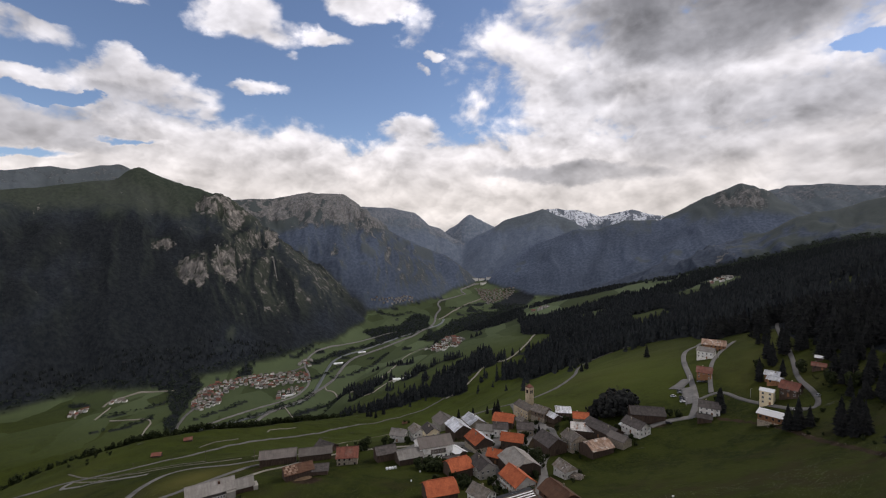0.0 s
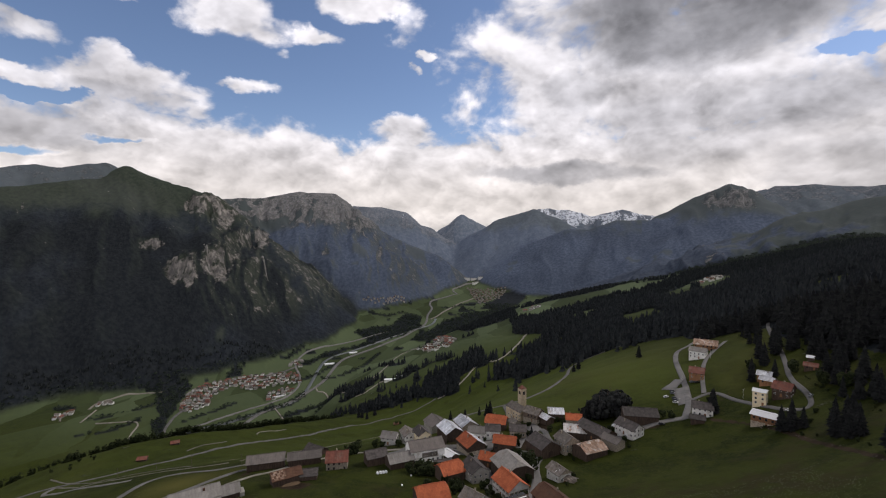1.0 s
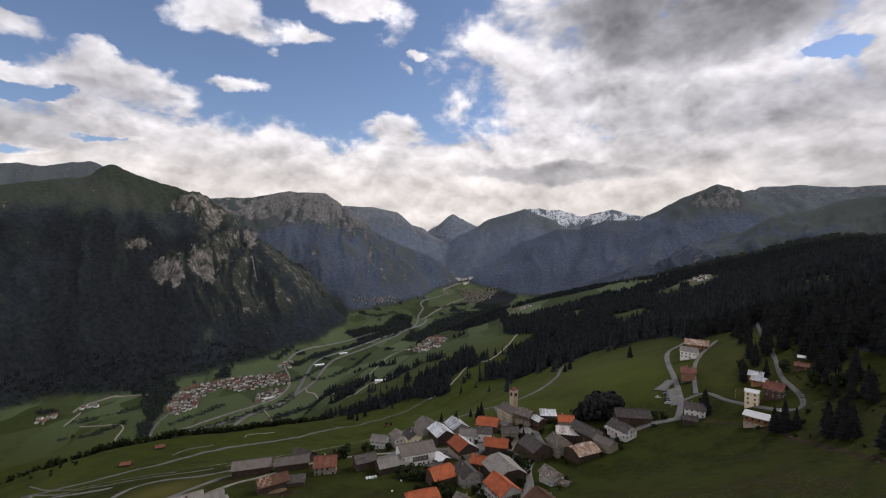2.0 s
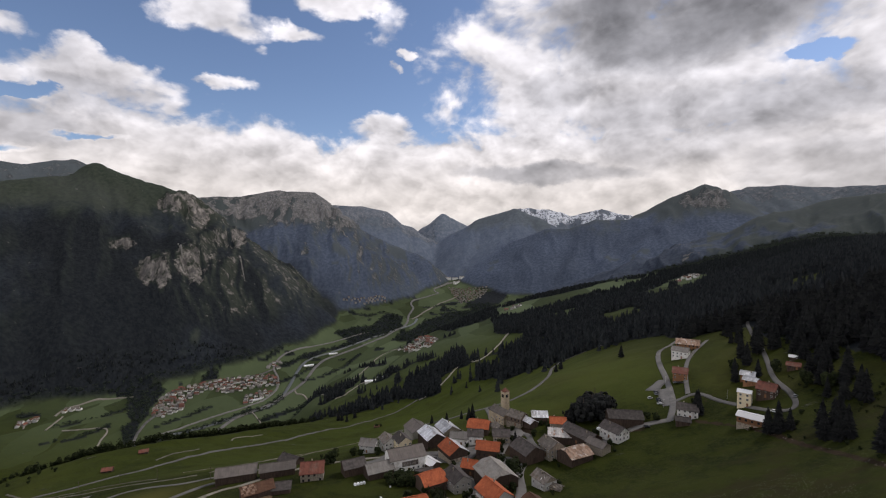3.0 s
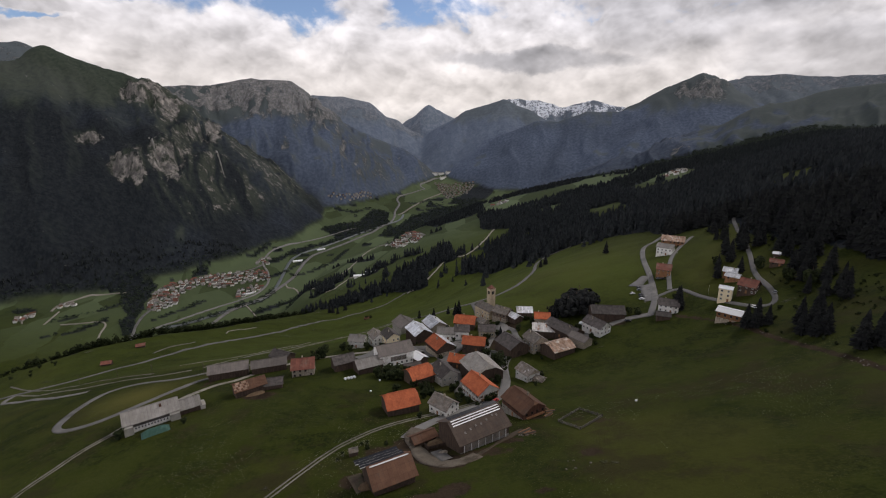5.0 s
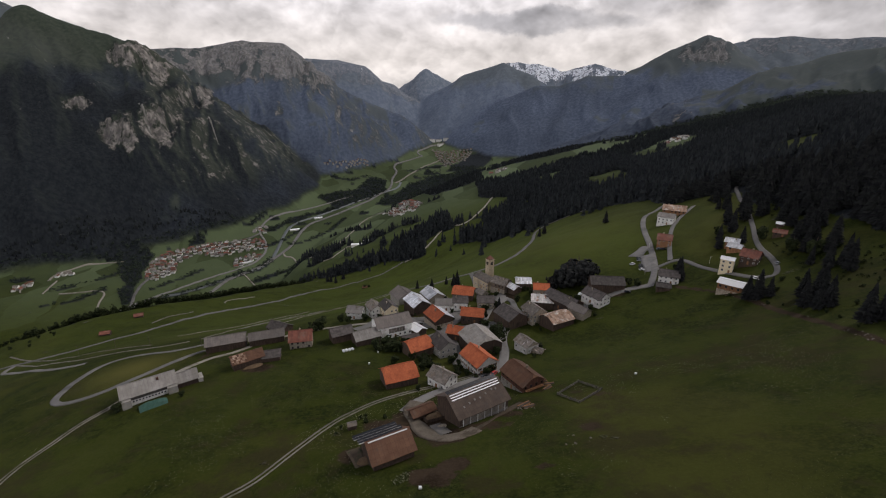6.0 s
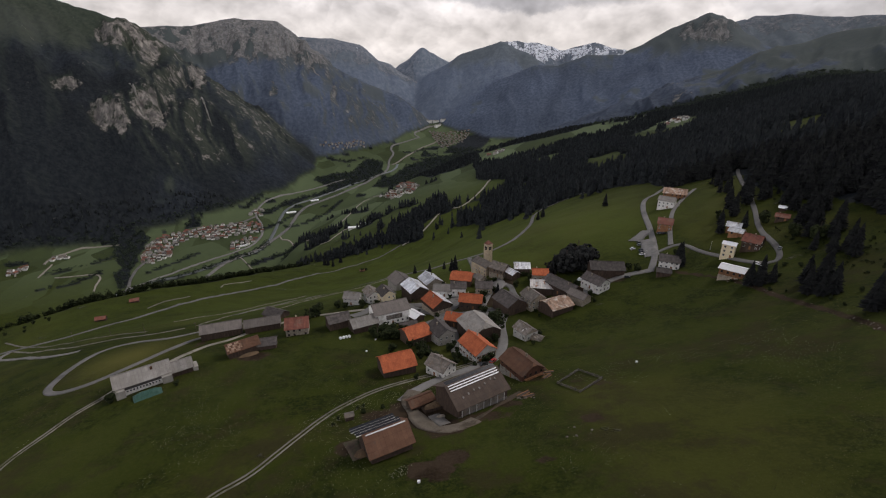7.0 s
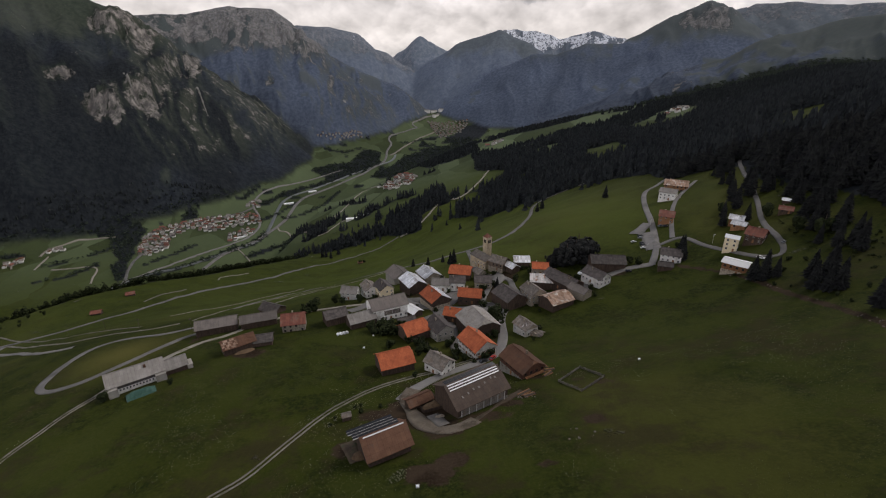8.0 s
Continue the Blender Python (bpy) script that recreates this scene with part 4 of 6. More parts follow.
road([(-700, 1190), (-713, 1282), (-712, 1332), (-707, 1392), (-679, 1461), (-647, 1531), (-614, 1617), (-601, 1656), (-591, 1719), (-592, 1804), (-591, 1884), (-575, 1965), (-538, 2021), (-478, 2106), (-453, 2142), (-368, 2269), (-335, 2353), (-287, 2452), (-272, 2556), (-278, 2694), (-267, 2846), (-292, 2971), (-282, 3069), (-206, 3180), (-121, 3304)], 12.0, ASPHALT, "wide pale valley highway beside the river", spacing=12, lift=1.2)
road([(-121, 3304), (-157, 3406), (-98, 3514), (-13, 3646), (53, 3695)], 10.0, ASPHALT, VALLEY_ROAD, spacing=12, lift=1.5)
road([(-253, 2599), (-220, 2668), (-168, 2820), (-104, 2979), (-5, 3152), (27, 3294)], 9.0, GRAVEL, "pale straight valley road", spacing=12, lift=1.5)
FIELD_ROAD = "pale field road in the valley"
for way_points, wide in (([(-603, 1657), (-582, 1616), (-546, 1600), (-480, 1480), (-422, 1373), (-368, 1341)], 5), ([(-346, 1359), (-327, 1387), (-310, 1464), (-296, 1567), (-299, 1704), (-275, 1818), (-221, 1726), (-153, 1521)], 5),
                         ([(-334, 1227), (-308, 1237), (-295, 1272), (-279, 1304), (-251, 1291)], 4), ([(-1301, 1404), (-1318, 1461), (-1299, 1499), (-1256, 1548), (-1166, 1578)], 6),
                         ([(-1236, 1300), (-1274, 1404)], 4), ([(-1183, 1299), (-1119, 1305), (-1075, 1317), (-1040, 1295), (-1019, 1247), (-993, 1198)], 4), ([(-1305, 1301), (-1338, 1345), (-1336, 1380)], 4),
                         ([(-560, 1290), (-600, 1360), (-679, 1461)], 3.5)):
    road(way_points, wide, GRAVEL, FIELD_ROAD, spacing=10, lift=1.0)
road([(-80, 985), (-40, 1010), (20, 1120), (60, 1090), (110, 1150), (150, 1250)], 5.0, GRAVEL, "pale lane winding through the woods", spacing=8, lift=0.6)
road([(-915, 1160), (-899, 1189), (-851, 1260), (-781, 1321), (-703, 1426), (-654, 1498), (-628, 1594), (-633, 1678), (-644, 1753), (-653, 1834), (-656, 1917), (-631, 1986), (-554, 2088), (-469, 2201), (-376, 2326), (-244, 2493), (-222, 2609)], 12.0, WATER, "grey-green mountain river", "river", spacing=10, lift=0.8)

# pale scree chutes below the cliffs
for chute in ([(-1390, 2210), (-1340, 2160), (-1300, 2110)], [(-1180, 2420), (-1120, 2330), (-1085, 2280)], [(-905, 3480), (-850, 3400), (-800, 3330)]):
    tagged(ribbon("scree", chute, 6, SCREE, 12, 1.0, 0.0, 1.3), "pale scree chute running down the mountain flank", "scree", kind="structure")
# ---- building parts ----
def part(name, bm, mat, parent, label=""):
    me = bpy.data.meshes.new(name)
    bm.to_mesh(me)
    bm.free()
    me.materials.append(mat)
    return part_of(name, me, parent, label)


def part_of(name, me, parent, label=""):
    ob = new(name, me)
    ob.parent = parent
    return tagged(ob, label)


def box(bm, x0, x1, y0, y1, z0, z1, turn=None):
    c = [(x, y, z) for z in (z0, z1) for x, y in ((x0, y0), (x1, y0), (x1, y1), (x0, y1))]
    v = [bm.verts.new((turn @ Vector(p)) if turn else p) for p in c]
    for f in ((3, 2, 1, 0), (4, 5, 6, 7), (0, 1, 5, 4), (1, 2, 6, 5), (2, 3, 7, 6), (3, 0, 4, 7)):
        bm.faces.new([v[k] for k in f])
    return v


def box_mesh(name, mat, *limits):
    bm = bmesh.new()
    box(bm, *limits)
    me = bpy.data.meshes.new(name)
    bm.to_mesh(me)
    bm.free()
    me.materials.append(mat)
    return me


def frame_mesh(name, w, h, mat, bar=0.10, deep=0.12):
    bm = bmesh.new()
    for lim in ((-w / 2, w / 2, 0, bar), (-w / 2, w / 2, h - bar, h), (-w / 2, -w / 2 + bar, bar, h - bar), (w / 2 - bar, w / 2, bar, h - bar), (-0.03, 0.03, bar, h - bar)):
        box(bm, lim[0], lim[1], -deep, 0.05, lim[2], lim[3])
    me = bpy.data.meshes.new(name)
    bm.to_mesh(me)
    bm.free()
    me.materials.append(mat)
    return me


WINDOW_FRAME = frame_mesh("window", 1.15, 1.35, TRIM)
WINDOW_PANE = box_mesh("pane", GLASS, -0.48, 0.48, -0.05, 0.05, 0.08, 1.27)
DARK_FRAME = frame_mesh("window", 1.15, 1.35, PLANK)
SHUTTER = box_mesh("shutter", LARCH, -0.24, 0.24, -0.09, 0.0, 0.0, 1.35)
DOOR_LEAF = box_mesh("door", LARCH, -0.55, 0.55, -0.10, 0.06, 0.0, 2.1)
GATE_LEAF = box_mesh("barn_gate", PLANK, -1.6, 1.6, -0.12, 0.06, 0.0, 3.0)


def gable_walls(L, W, eave, ridge, deep=5.0, hip=0.0):
    """Four walls up to the roof; hip is the share of the gable's top that a half-hip cuts away."""
    bm = bmesh.new()
    plan = ((-L / 2, -W / 2), (L / 2, -W / 2), (L / 2, W / 2), (-L / 2, W / 2))
    a = [bm.verts.new((x, y, -deep)) for x, y in plan]
    b = [bm.verts.new((x, y, eave)) for x, y in plan]
    bm.faces.new((a[0], a[1], b[1], b[0]))
    bm.faces.new((a[2], a[3], b[3], b[2]))
    bm.faces.new((a[3], a[2], a[1], a[0]))
    inset = hip * W * 0.4
    t = [bm.verts.new((s * (L / 2 - inset), 0, ridge)) for s in (-1, 1)]
    if not hip:
        bm.faces.new((a[1], a[2], b[2], t[1], b[1]))
        bm.faces.new((a[3], a[0], b[0], t[0], b[3]))
        bm.faces.new((b[0], b[1], t[1], t[0]))
        bm.faces.new((b[2], b[3], t[0], t[1]))
        return bm
    level = ridge - hip * (ridge - eave)
    c = [bm.verts.new((sx * L / 2, sy * hip * W / 2, level)) for sx, sy in ((-1, -1), (1, -1), (1, 1), (-1, 1))]
    bm.faces.new((a[1], a[2], b[2], c[2], c[1], b[1]))
    bm.faces.new((a[3], a[0], b[0], c[0], c[3], b[3]))
    bm.faces.new((b[0], b[1], c[1], t[1], t[0], c[0]))
    bm.faces.new((b[2], b[3], c[3], t[0], t[1], c[2]))
    bm.faces.new((c[1], c[2], t[1]))
    bm.faces.new((c[3], c[0], t[0]))
    return bm


def roof_slab(L, W, eave, ridge, side, over=0.7, thick=0.22, wave=0.0, rng=None, hip=0.0):
    """One sloping half of a roof, from ridge to eave, with a slightly sagging surface and thickness."""
    bm = bmesh.new()
    fall = (ridge - eave) / (W / 2)
    nx, ny = 8, 5
    cut = hip * W / 2
    levels = [cut * j / 2 for j in range(2)] + [cut + (W / 2 + over - cut) * j / 3 for j in range(4)] if hip else [(W / 2 + over) * j / ny for j in range(ny + 1)]
    rows = []
    for yy in levels:
        half = L / 2 + over - max(0.0, cut - yy) * 0.8
        row = []
        for i in range(nx + 1):
            xx = -half + 2 * half * i / nx
            sag = -0.10 * math.sin(math.pi * i / nx) + (rng.uniform(-wave, wave) if rng else 0)
            row.append((xx, side * yy, ridge - fall * yy + sag))
        rows.append(row)
    top = [[bm.verts.new((x, y, z + thick)) for x, y, z in row] for row in rows]
    low = [[bm.verts.new((x, y, z + 0.02)) for x, y, z in row] for row in rows]
    for j in range(ny):
        for i in range(nx):
            bm.faces.new((top[j][i], top[j][i + 1], top[j + 1][i + 1], top[j + 1][i]))
            bm.faces.new((low[j][i], low[j + 1][i], low[j + 1][i + 1], low[j][i + 1]))
    for i in range(nx):
        bm.faces.new((top[0][i + 1], top[0][i], low[0][i], low[0][i + 1]))
        bm.faces.new((top[ny][i], top[ny][i + 1], low[ny][i + 1], low[ny][i]))
    for j in range(ny):
        bm.faces.new((top[j][0], top[j + 1][0], low[j + 1][0], low[j][0]))
        bm.faces.new((top[j + 1][nx], top[j][nx], low[j][nx], low[j + 1][nx]))
    bmesh.ops.recalc_face_normals(bm, faces=bm.faces[:])
    return bm


def hip_end(L, W, eave, ridge, end, over, hip):
    """The small sloping triangle that closes a half-hipped roof."""
    bm = bmesh.new()
    cut = hip * W / 2
    level = ridge - hip * (ridge - eave)
    corners = [(end * (L / 2 + over - cut * 0.8), 0, ridge), (end * (L / 2 + over), -cut, level), (end * (L / 2 + over), cut, level)]
    top = [bm.verts.new((x, y, z + 0.23)) for x, y, z in corners]
    low = [bm.verts.new((x, y, z + 0.03)) for x, y, z in corners]
    bm.faces.new(top)
    bm.faces.new(low[::-1])
    for k in range(3):
        bm.faces.new((top[k], low[k], low[(k + 1) % 3], top[(k + 1) % 3]))
    bmesh.ops.recalc_face_normals(bm, faces=bm.faces[:])
    return bm


def stand(x, y, yaw, L, W):
    """The pose of a building on the slope: its floor lies at the mean of the ground under it."""
    c, s = math.cos(radians(yaw)), math.sin(radians(yaw))
    px = np.array([x + c * a * L / 2 - s * b * W / 2 for a in (-1, 0, 1) for b in (-1, 0, 1)])
    py = np.array([y + s * a * L / 2 + c * b * W / 2 for a in (-1, 0, 1) for b in (-1, 0, 1)])
    return pose(x, y, float(land(px, py).mean()), 0, 0, yaw)


def opening(house, name, me, x, y, z, turn, label="", child=None):
    ob = part_of(name, me, house, label)
    ob.matrix_basis = pose(x, y, z, 0, 0, turn)
    if child:
        part_of(child[0], child[1], ob)
    return ob


def windows_on(house, L, W, eave, ridge, rows, sides, rng, dark=False, shutters=False):
    me = DARK_FRAME if dark else WINDOW_FRAME
    for side in sides:
        span = L if side in ("front", "back") else W
        count = max(2, int(span / 2.9))
        for row in range(rows):
            z = 0.9 + 2.7 * row
            if z + 1.4 > (eave if side in ("front", "back") else eave + (ridge - eave) * 0.5):
                continue
            for k in range(count):
                if rng.random() < 0.12:
                    continue
                u = (k + 0.5) / count * span - span / 2
                if row == 0 and k == count // 2 and side in ("front", "left"):
                    at = {"front": (u, -W / 2, 0), "back": (-u, W / 2, 180), "right": (L / 2, u, 90), "left": (-L / 2, -u, -90)}[side]
                    opening(house, "door", DOOR_LEAF, at[0], at[1], 0.0, at[2])
                    continue
                at = {"front": (u, -W / 2, 0), "back": (-u, W / 2, 180), "right": (L / 2, u, 90), "left": (-L / 2, -u, -90)}[side]
                w = opening(house, "window", me, at[0], at[1], z, at[2], child=("pane", WINDOW_PANE))
                if shutters:
                    for s in (-0.85, 0.85):
                        sh = part_of("shutter", SHUTTER, w)
                        sh.matrix_basis = pose(s, 0, 0)


def chimney(house, x, y, z, mat=None):
    bm = bmesh.new()
    box(bm, -0.3, 0.3, -0.3, 0.3, -1.6, 0.7)
    box(bm, -0.4, 0.4, -0.4, 0.4, 0.7, 0.82)
    box(bm, -0.2, 0.2, -0.2, 0.2, 0.82, 1.05)
    part("chimney", bm, mat or PLASTER, house).matrix_basis = pose(x, y, z)


def balcony(house, side_x, W, z, wide):
    bm = bmesh.new()
    s = 1 if side_x > 0 else -1
    x0, x1 = sorted((side_x, side_x + s * 1.3))
    box(bm, x0, x1, -wide / 2, wide / 2, z, z + 0.16)
    edge = side_x + s * 1.25
    box(bm, edge - 0.05, edge + 0.05, -wide / 2, wide / 2, z + 0.95, z + 1.08)
    for k in range(int(wide / 0.35)):
        y = -wide / 2 + 0.1 + k * 0.35
        box(bm, edge - 0.03, edge + 0.03, y, y + 0.2, z + 0.16, z + 0.95)
    part("balcony", bm, LARCH, house)


FOOTPRINTS = []


def building(name, label, x, y, yaw, L, W, eave, ridge, wall, roof, rows=0, sides=(), seed=0, gable=None, stacks=1, roof2=None, gates=(), dark=False, shutters=False, deck=None, base=None, group="village houses", over=0.7, wave=0.05, up=None, hip=0.0):
    rng = random.Random(seed + int(x * 13) + int(y * 7))
    house = tagged(new(name), label, "barn" if "barn" in name else ("shed" if "shed" in name else "house"), group)
    if up is None:
        up = 0.5 + 1.2 * float(step(190, 300, np.array(y))) if -70 < x < 130 and 180 < y < 345 else 0.4
    house.matrix_world = pose(0, 0, up) @ stand(x, y, yaw, L, W)
    FOOTPRINTS.append((x, y, max(L, W) * 0.62))
    part("wall", gable_walls(L, W, eave, ridge, hip=hip), wall, house)
    if base:
        bm = bmesh.new()
        box(bm, -L / 2 - 0.06, L / 2 + 0.06, -W / 2 - 0.06, W / 2 + 0.06, -5.0, 2.3)
        part("plinth", bm, base, house)
    if gable:
        for s in (-1, 1):
            bm = bmesh.new()
            f = [bm.verts.new((s * (L / 2 + 0.05), yy, zz)) for yy, zz in ((-W / 2, eave - 0.2), (W / 2, eave - 0.2), (W / 2, eave), (0, ridge), (-W / 2, eave))]
            g = [bm.verts.new((s * (L / 2 - 0.05), v.co.y, v.co.z)) for v in f]
            bm.faces.new(f)
            bm.faces.new(g[::-1])
            for k in range(5):
                bm.faces.new((f[k], g[k], g[(k + 1) % 5], f[(k + 1) % 5]))
            bmesh.ops.recalc_face_normals(bm, faces=bm.faces[:])
            part("gable", bm, gable, house)
    part("roof", roof_slab(L, W, eave, ridge, -1, over, wave=wave, rng=rng, hip=hip), roof, house)
    part("roof", roof_slab(L, W, eave, ridge, 1, over, wave=wave, rng=rng, hip=hip), roof2 or roof, house)
    if hip:
        for end in (-1, 1):
            part("hip", hip_end(L, W, eave, ridge, end, over, hip), roof, house)
    cap = hip * W * 0.4
    bm = bmesh.new()
    box(bm, -L / 2 - over + cap, L / 2 + over - cap, -0.22, 0.22, ridge + 0.1, ridge + 0.32)
    part("ridge_cap", bm, roof, house)
    if rows:
        windows_on(house, L, W, eave, ridge, rows, sides or ("front", "right", "left", "back"), rng, dark, shutters)
    for side, u in gates:
        at = {"front": (u, -W / 2, 0), "back": (u, W / 2, 180), "right": (L / 2, u, 90), "left": (-L / 2, u, -90)}[side]
        opening(house, "barn_gate", GATE_LEAF, at[0], at[1], 0.0, at[2])
    for k in range(stacks):
        chimney(house, rng.uniform(-0.3, 0.3) * L, rng.choice((-1, 1)) * W * 0.14, ridge - 0.25, STONE)
    if deck:
        balcony(house, deck * L / 2, W, 2.9, W * 0.8)
    return house


# ---- the village ----
BARNS = "farm barns"
shed = building("barn", "long pale-roofed cattle barn with white plaster wall below the lane", -139.5, 192.5, 37, 22, 12, 4.2, 7.6, PLASTER, PALE, stacks=0, group=BARNS, up=1.6)
for x0, x1 in ((-11.2, -7.6), (7.0, 11.2)):
    bm = bmesh.new()
    box(bm, x0, x1, -8.2, -5.8, -4.0, 3.5)
    part("end_block", bm, OLD_PLASTER, shed, "projecting white plastered end block")
# solid strip whose dark colour stands in for shade in the opening
bm = bmesh.new()
box(bm, -7.6, 7.0, -6.12, -5.9, 2.1, 4.0)
part("dark_opening", bm, DARK, shed, "solid dark strip for the shaded opening under the eave")
for k in range(11):
    bm = bmesh.new()
    box(bm, -0.3, 0.3, -0.10, 0.05, 0, 0.75)
    part("window", bm, GLASS, shed).matrix_basis = pose(-6.7 + 1.26 * k, -6.0, 0.9)
bm = bmesh.new()
box(bm, -0.5, 0.5, -0.5, 0.5, -0.3, 0.9)
part("roof_vent", bm, BROWN, shed).matrix_basis = pose(4.0, -2.0, 6.7)
wing = building("barn", "lower pale-roofed barn wing joined to the cattle barn", -127.0, 201.8, 37, 9.5, 8.6, 3.6, 6.4, PLANK, PALE, stacks=0, group=BARNS)
bm = bmesh.new()
box(bm, 4.9, 7.0, -4.4, 0.6, -3.5, 2.4)
box(bm, 4.8, 7.2, -4.6, 0.8, 2.4, 2.6)
part("end_block", bm, OLD_PLASTER, wing, "small white plastered annex")
building("barn", "weathered grey-roofed timber barn beside the lane", -131, 253, 20, 22, 10, 5.8, 8.8, PLANK, SMOOTH, stacks=0, gates=(("front", 2),), group=BARNS, wave=0.1)
building("barn", "weathered grey-roofed timber barn beside the lane", -108, 258, 20, 20, 9, 5.2, 7.8, PLANK, SMOOTH, stacks=0, group=BARNS, wave=0.1)
building("barn", "small dark-roofed timber barn above the lane", -111, 288, -25, 14, 10, 3.4, 6.4, PLANK, DARK, stacks=0, group=BARNS)
patched = building("barn", "old plank barn with a rust-patched sheet roof", -104.5, 221, 36, 15.5, 9, 4.4, 7.0, PLANK, BROWN, stacks=0, roof2=BROWN, group=BARNS, wave=0.12)
for k in range(7):
    for j in range(4):
        bm = bmesh.new()
        box(bm, -0.52, 0.52, -0.62, 0.62, -0.02, 0.03)
        yy = -0.75 - 1.2 * j
        part("roof_sheet", bm, RUST if (k + j) % 3 else BROWN, patched, "rusty patched roof sheet").matrix_basis = pose(-7.6 + 1.07 * k, yy, 7.0 + 2.6 / 4.5 * yy + 0.30, 30, 0, 0)
building("shed", "small dark plank shed beside the old barn", -93, 226, 15, 9, 8, 3.2, 5.2, PLANK, DARK, stacks=0)
building("barn", "stone barn with a red sheet roof", -83, 247, 12, 12.5, 11, 5.6, 9.6, STONE, RED, rows=2, sides=("front", "left"), stacks=1, group=BARNS, dark=True)
building("barn", "dark-roofed plank barn at the village edge", -60.5, 253, 28, 12.5, 10, 4.6, 7.4, PLANK, DARK, stacks=0, group=BARNS)
building("barn", "plank barn with a smooth grey sheet roof", -44.2, 247, 28, 15, 11, 4.0, 7.0, PLANK, PALE, stacks=0, group=BARNS)
white = building("barn", "big white plastered barn with a grey roof", -30.0, 258.5, 24, 21.5, 14, 8.0, 11.8, PLASTER, SMOOTH, rows=1, sides=("front", "left", "right"), stacks=1, group=BARNS)
for k in range(6):
    for j in range(2):
        bm = bmesh.new()
        box(bm, -0.8, 0.8, -0.08, 0.05, 0, 1.45)
        part("glazed_panel", bm, SLATE, white, "grey timber-slatted panel").matrix_basis = pose(-3.2 + 1.68 * k, -7.0, 3.2 + 1.52 * j)
building("house", "white house with a pale grey roof", -60.5, 302, -10, 11, 9, 5.0, 8.0, PLASTER, PALE, rows=2, stacks=1)
building("house", "grey-roofed white house with small windows", -47.5, 305, -62, 12, 9, 5.6, 8.4, PLASTER, SLATE, rows=2, stacks=1)
building("house", "cream plastered house with a dark roof", -36.5, 299, -62, 12, 9.5, 6.2, 9.2, CREAM, DARK, rows=3, stacks=1)
building("barn", "large weathered barn with a stone-slab roof", -29, 335, -60, 16, 15, 5.6, 9.8, OLD_PLASTER, SMOOTH, stacks=0, group=BARNS, wave=0.1)
building("barn", "broad barn with bright patched sheet-metal roof", -16.5, 303, -62, 17, 13, 6.2, 9.8, PLANK, METAL, stacks=0, gates=(("right", 0),), group=BARNS, wave=0.1)
building("barn", "timber barn with a dull sheet-metal roof", -5.5, 322, -62, 15, 13, 5.0, 8.6, STONE, METAL, stacks=1, group=BARNS, wave=0.1)
building("house", "pale-roofed house with plastered walls", 3.5, 298, -6, 12, 9.5, 4.6, 7.2, PLASTER, PALE, rows=2, stacks=1)
building("house", "dark-roofed house with plastered walls", 14.5, 299, -2, 10, 10, 4.8, 7.6, PLASTER, DARK, rows=2, stacks=1)
building("house", "house with a broad orange tiled roof", 18, 317, -14, 15, 12, 5.0, 9.0, PLANK, ORANGE, rows=1, stacks=1, dark=True, hip=0.4)
building("house", "old house half roofed with orange tiles, half with metal", -1.0, 272, -60, 15, 13, 5.4, 9.2, PLANK, ORANGE, roof2=METAL, rows=1, sides=("right",), stacks=1, base=STONE, dark=True)
building("house", "timber house with an orange tiled roof", 21.5, 273, -12, 14, 10, 5.0, 8.2, PLANK, ORANGE, rows=2, stacks=1, dark=True)
building("house", "dark-roofed low house beside the church lane", 32, 296, -4, 11, 9, 4.2, 7.0, STONE, DARK, rows=1, stacks=1)
building("shed", "small slab-roofed stone shed", 31.5, 313, -62, 7, 6.5, 3.4, 5.6, STONE, SLATE, stacks=0)
building("house", "small house with an orange tiled roof", 10.5, 247.5, -20, 11, 8, 4.2, 7.0, PLANK, ORANGE, rows=1, stacks=1, dark=True)
building("barn", "tall barn with a wide weathered slab roof", 22.5, 232, -66, 19, 17, 6.0, 11.0, PLANK, BEIGE, rows=1, sides=("right",), stacks=0, group=BARNS, wave=0.12, dark=True, hip=0.4)
building("house", "stone house with a dark slab roof", 1.5, 227, -62, 13, 10, 6.2, 9.4, OLD_PLASTER, DARK, rows=2, stacks=1)
building("barn", "timber barn with a wide orange tiled roof", -12.6, 227.5, 30, 13, 12, 5.0, 9.0, PLANK, ORANGE, stacks=0, gates=(("front", 3),), group=BARNS, hip=0.35)
building("shed", "low shed with a white sheet roof", -14.5, 258, -48, 10, 7, 2.6, 4.2, PLANK, FOIL, stacks=0)
building("shed", "low dark-roofed lean shed", -17.5, 242, 22, 9.5, 6.5, 3.0, 4.8, PLANK, DARK, stacks=0)
building("barn", "timber barn with a bright orange tiled roof", -19.8, 192, 22, 15, 12.5, 4.8, 9.0, PLANK, ORANGE, stacks=0, gates=(("left", 0),), group=BARNS, hip=0.35)
building("house", "small white house with a grey roof", 1.0, 188.5, -42, 10.5, 9, 4.4, 7.4, PLASTER, SLATE, rows=2, stacks=1)
building("house", "white house with orange roof, balconies and shutters", 19.5, 206, -60, 15, 12, 6.0, 10.0, PLASTER, ORANGE, rows=2, stacks=1, shutters=True, deck=1)
building("house", "brown-roofed timber house with a wooden balcony", 36.5, 180, -60, 15, 12, 5.4, 9.2, RED_TIMBER, BROWN, rows=2, stacks=1, deck=1, base=OLD_PLASTER, dark=True, hip=0.25)
building("house", "small crooked stone house with slab roof", 47.5, 226, -60, 10, 8.5, 4.2, 6.8, PLASTER, SLATE, rows=1, stacks=1, gable=STONE, wave=0.18)
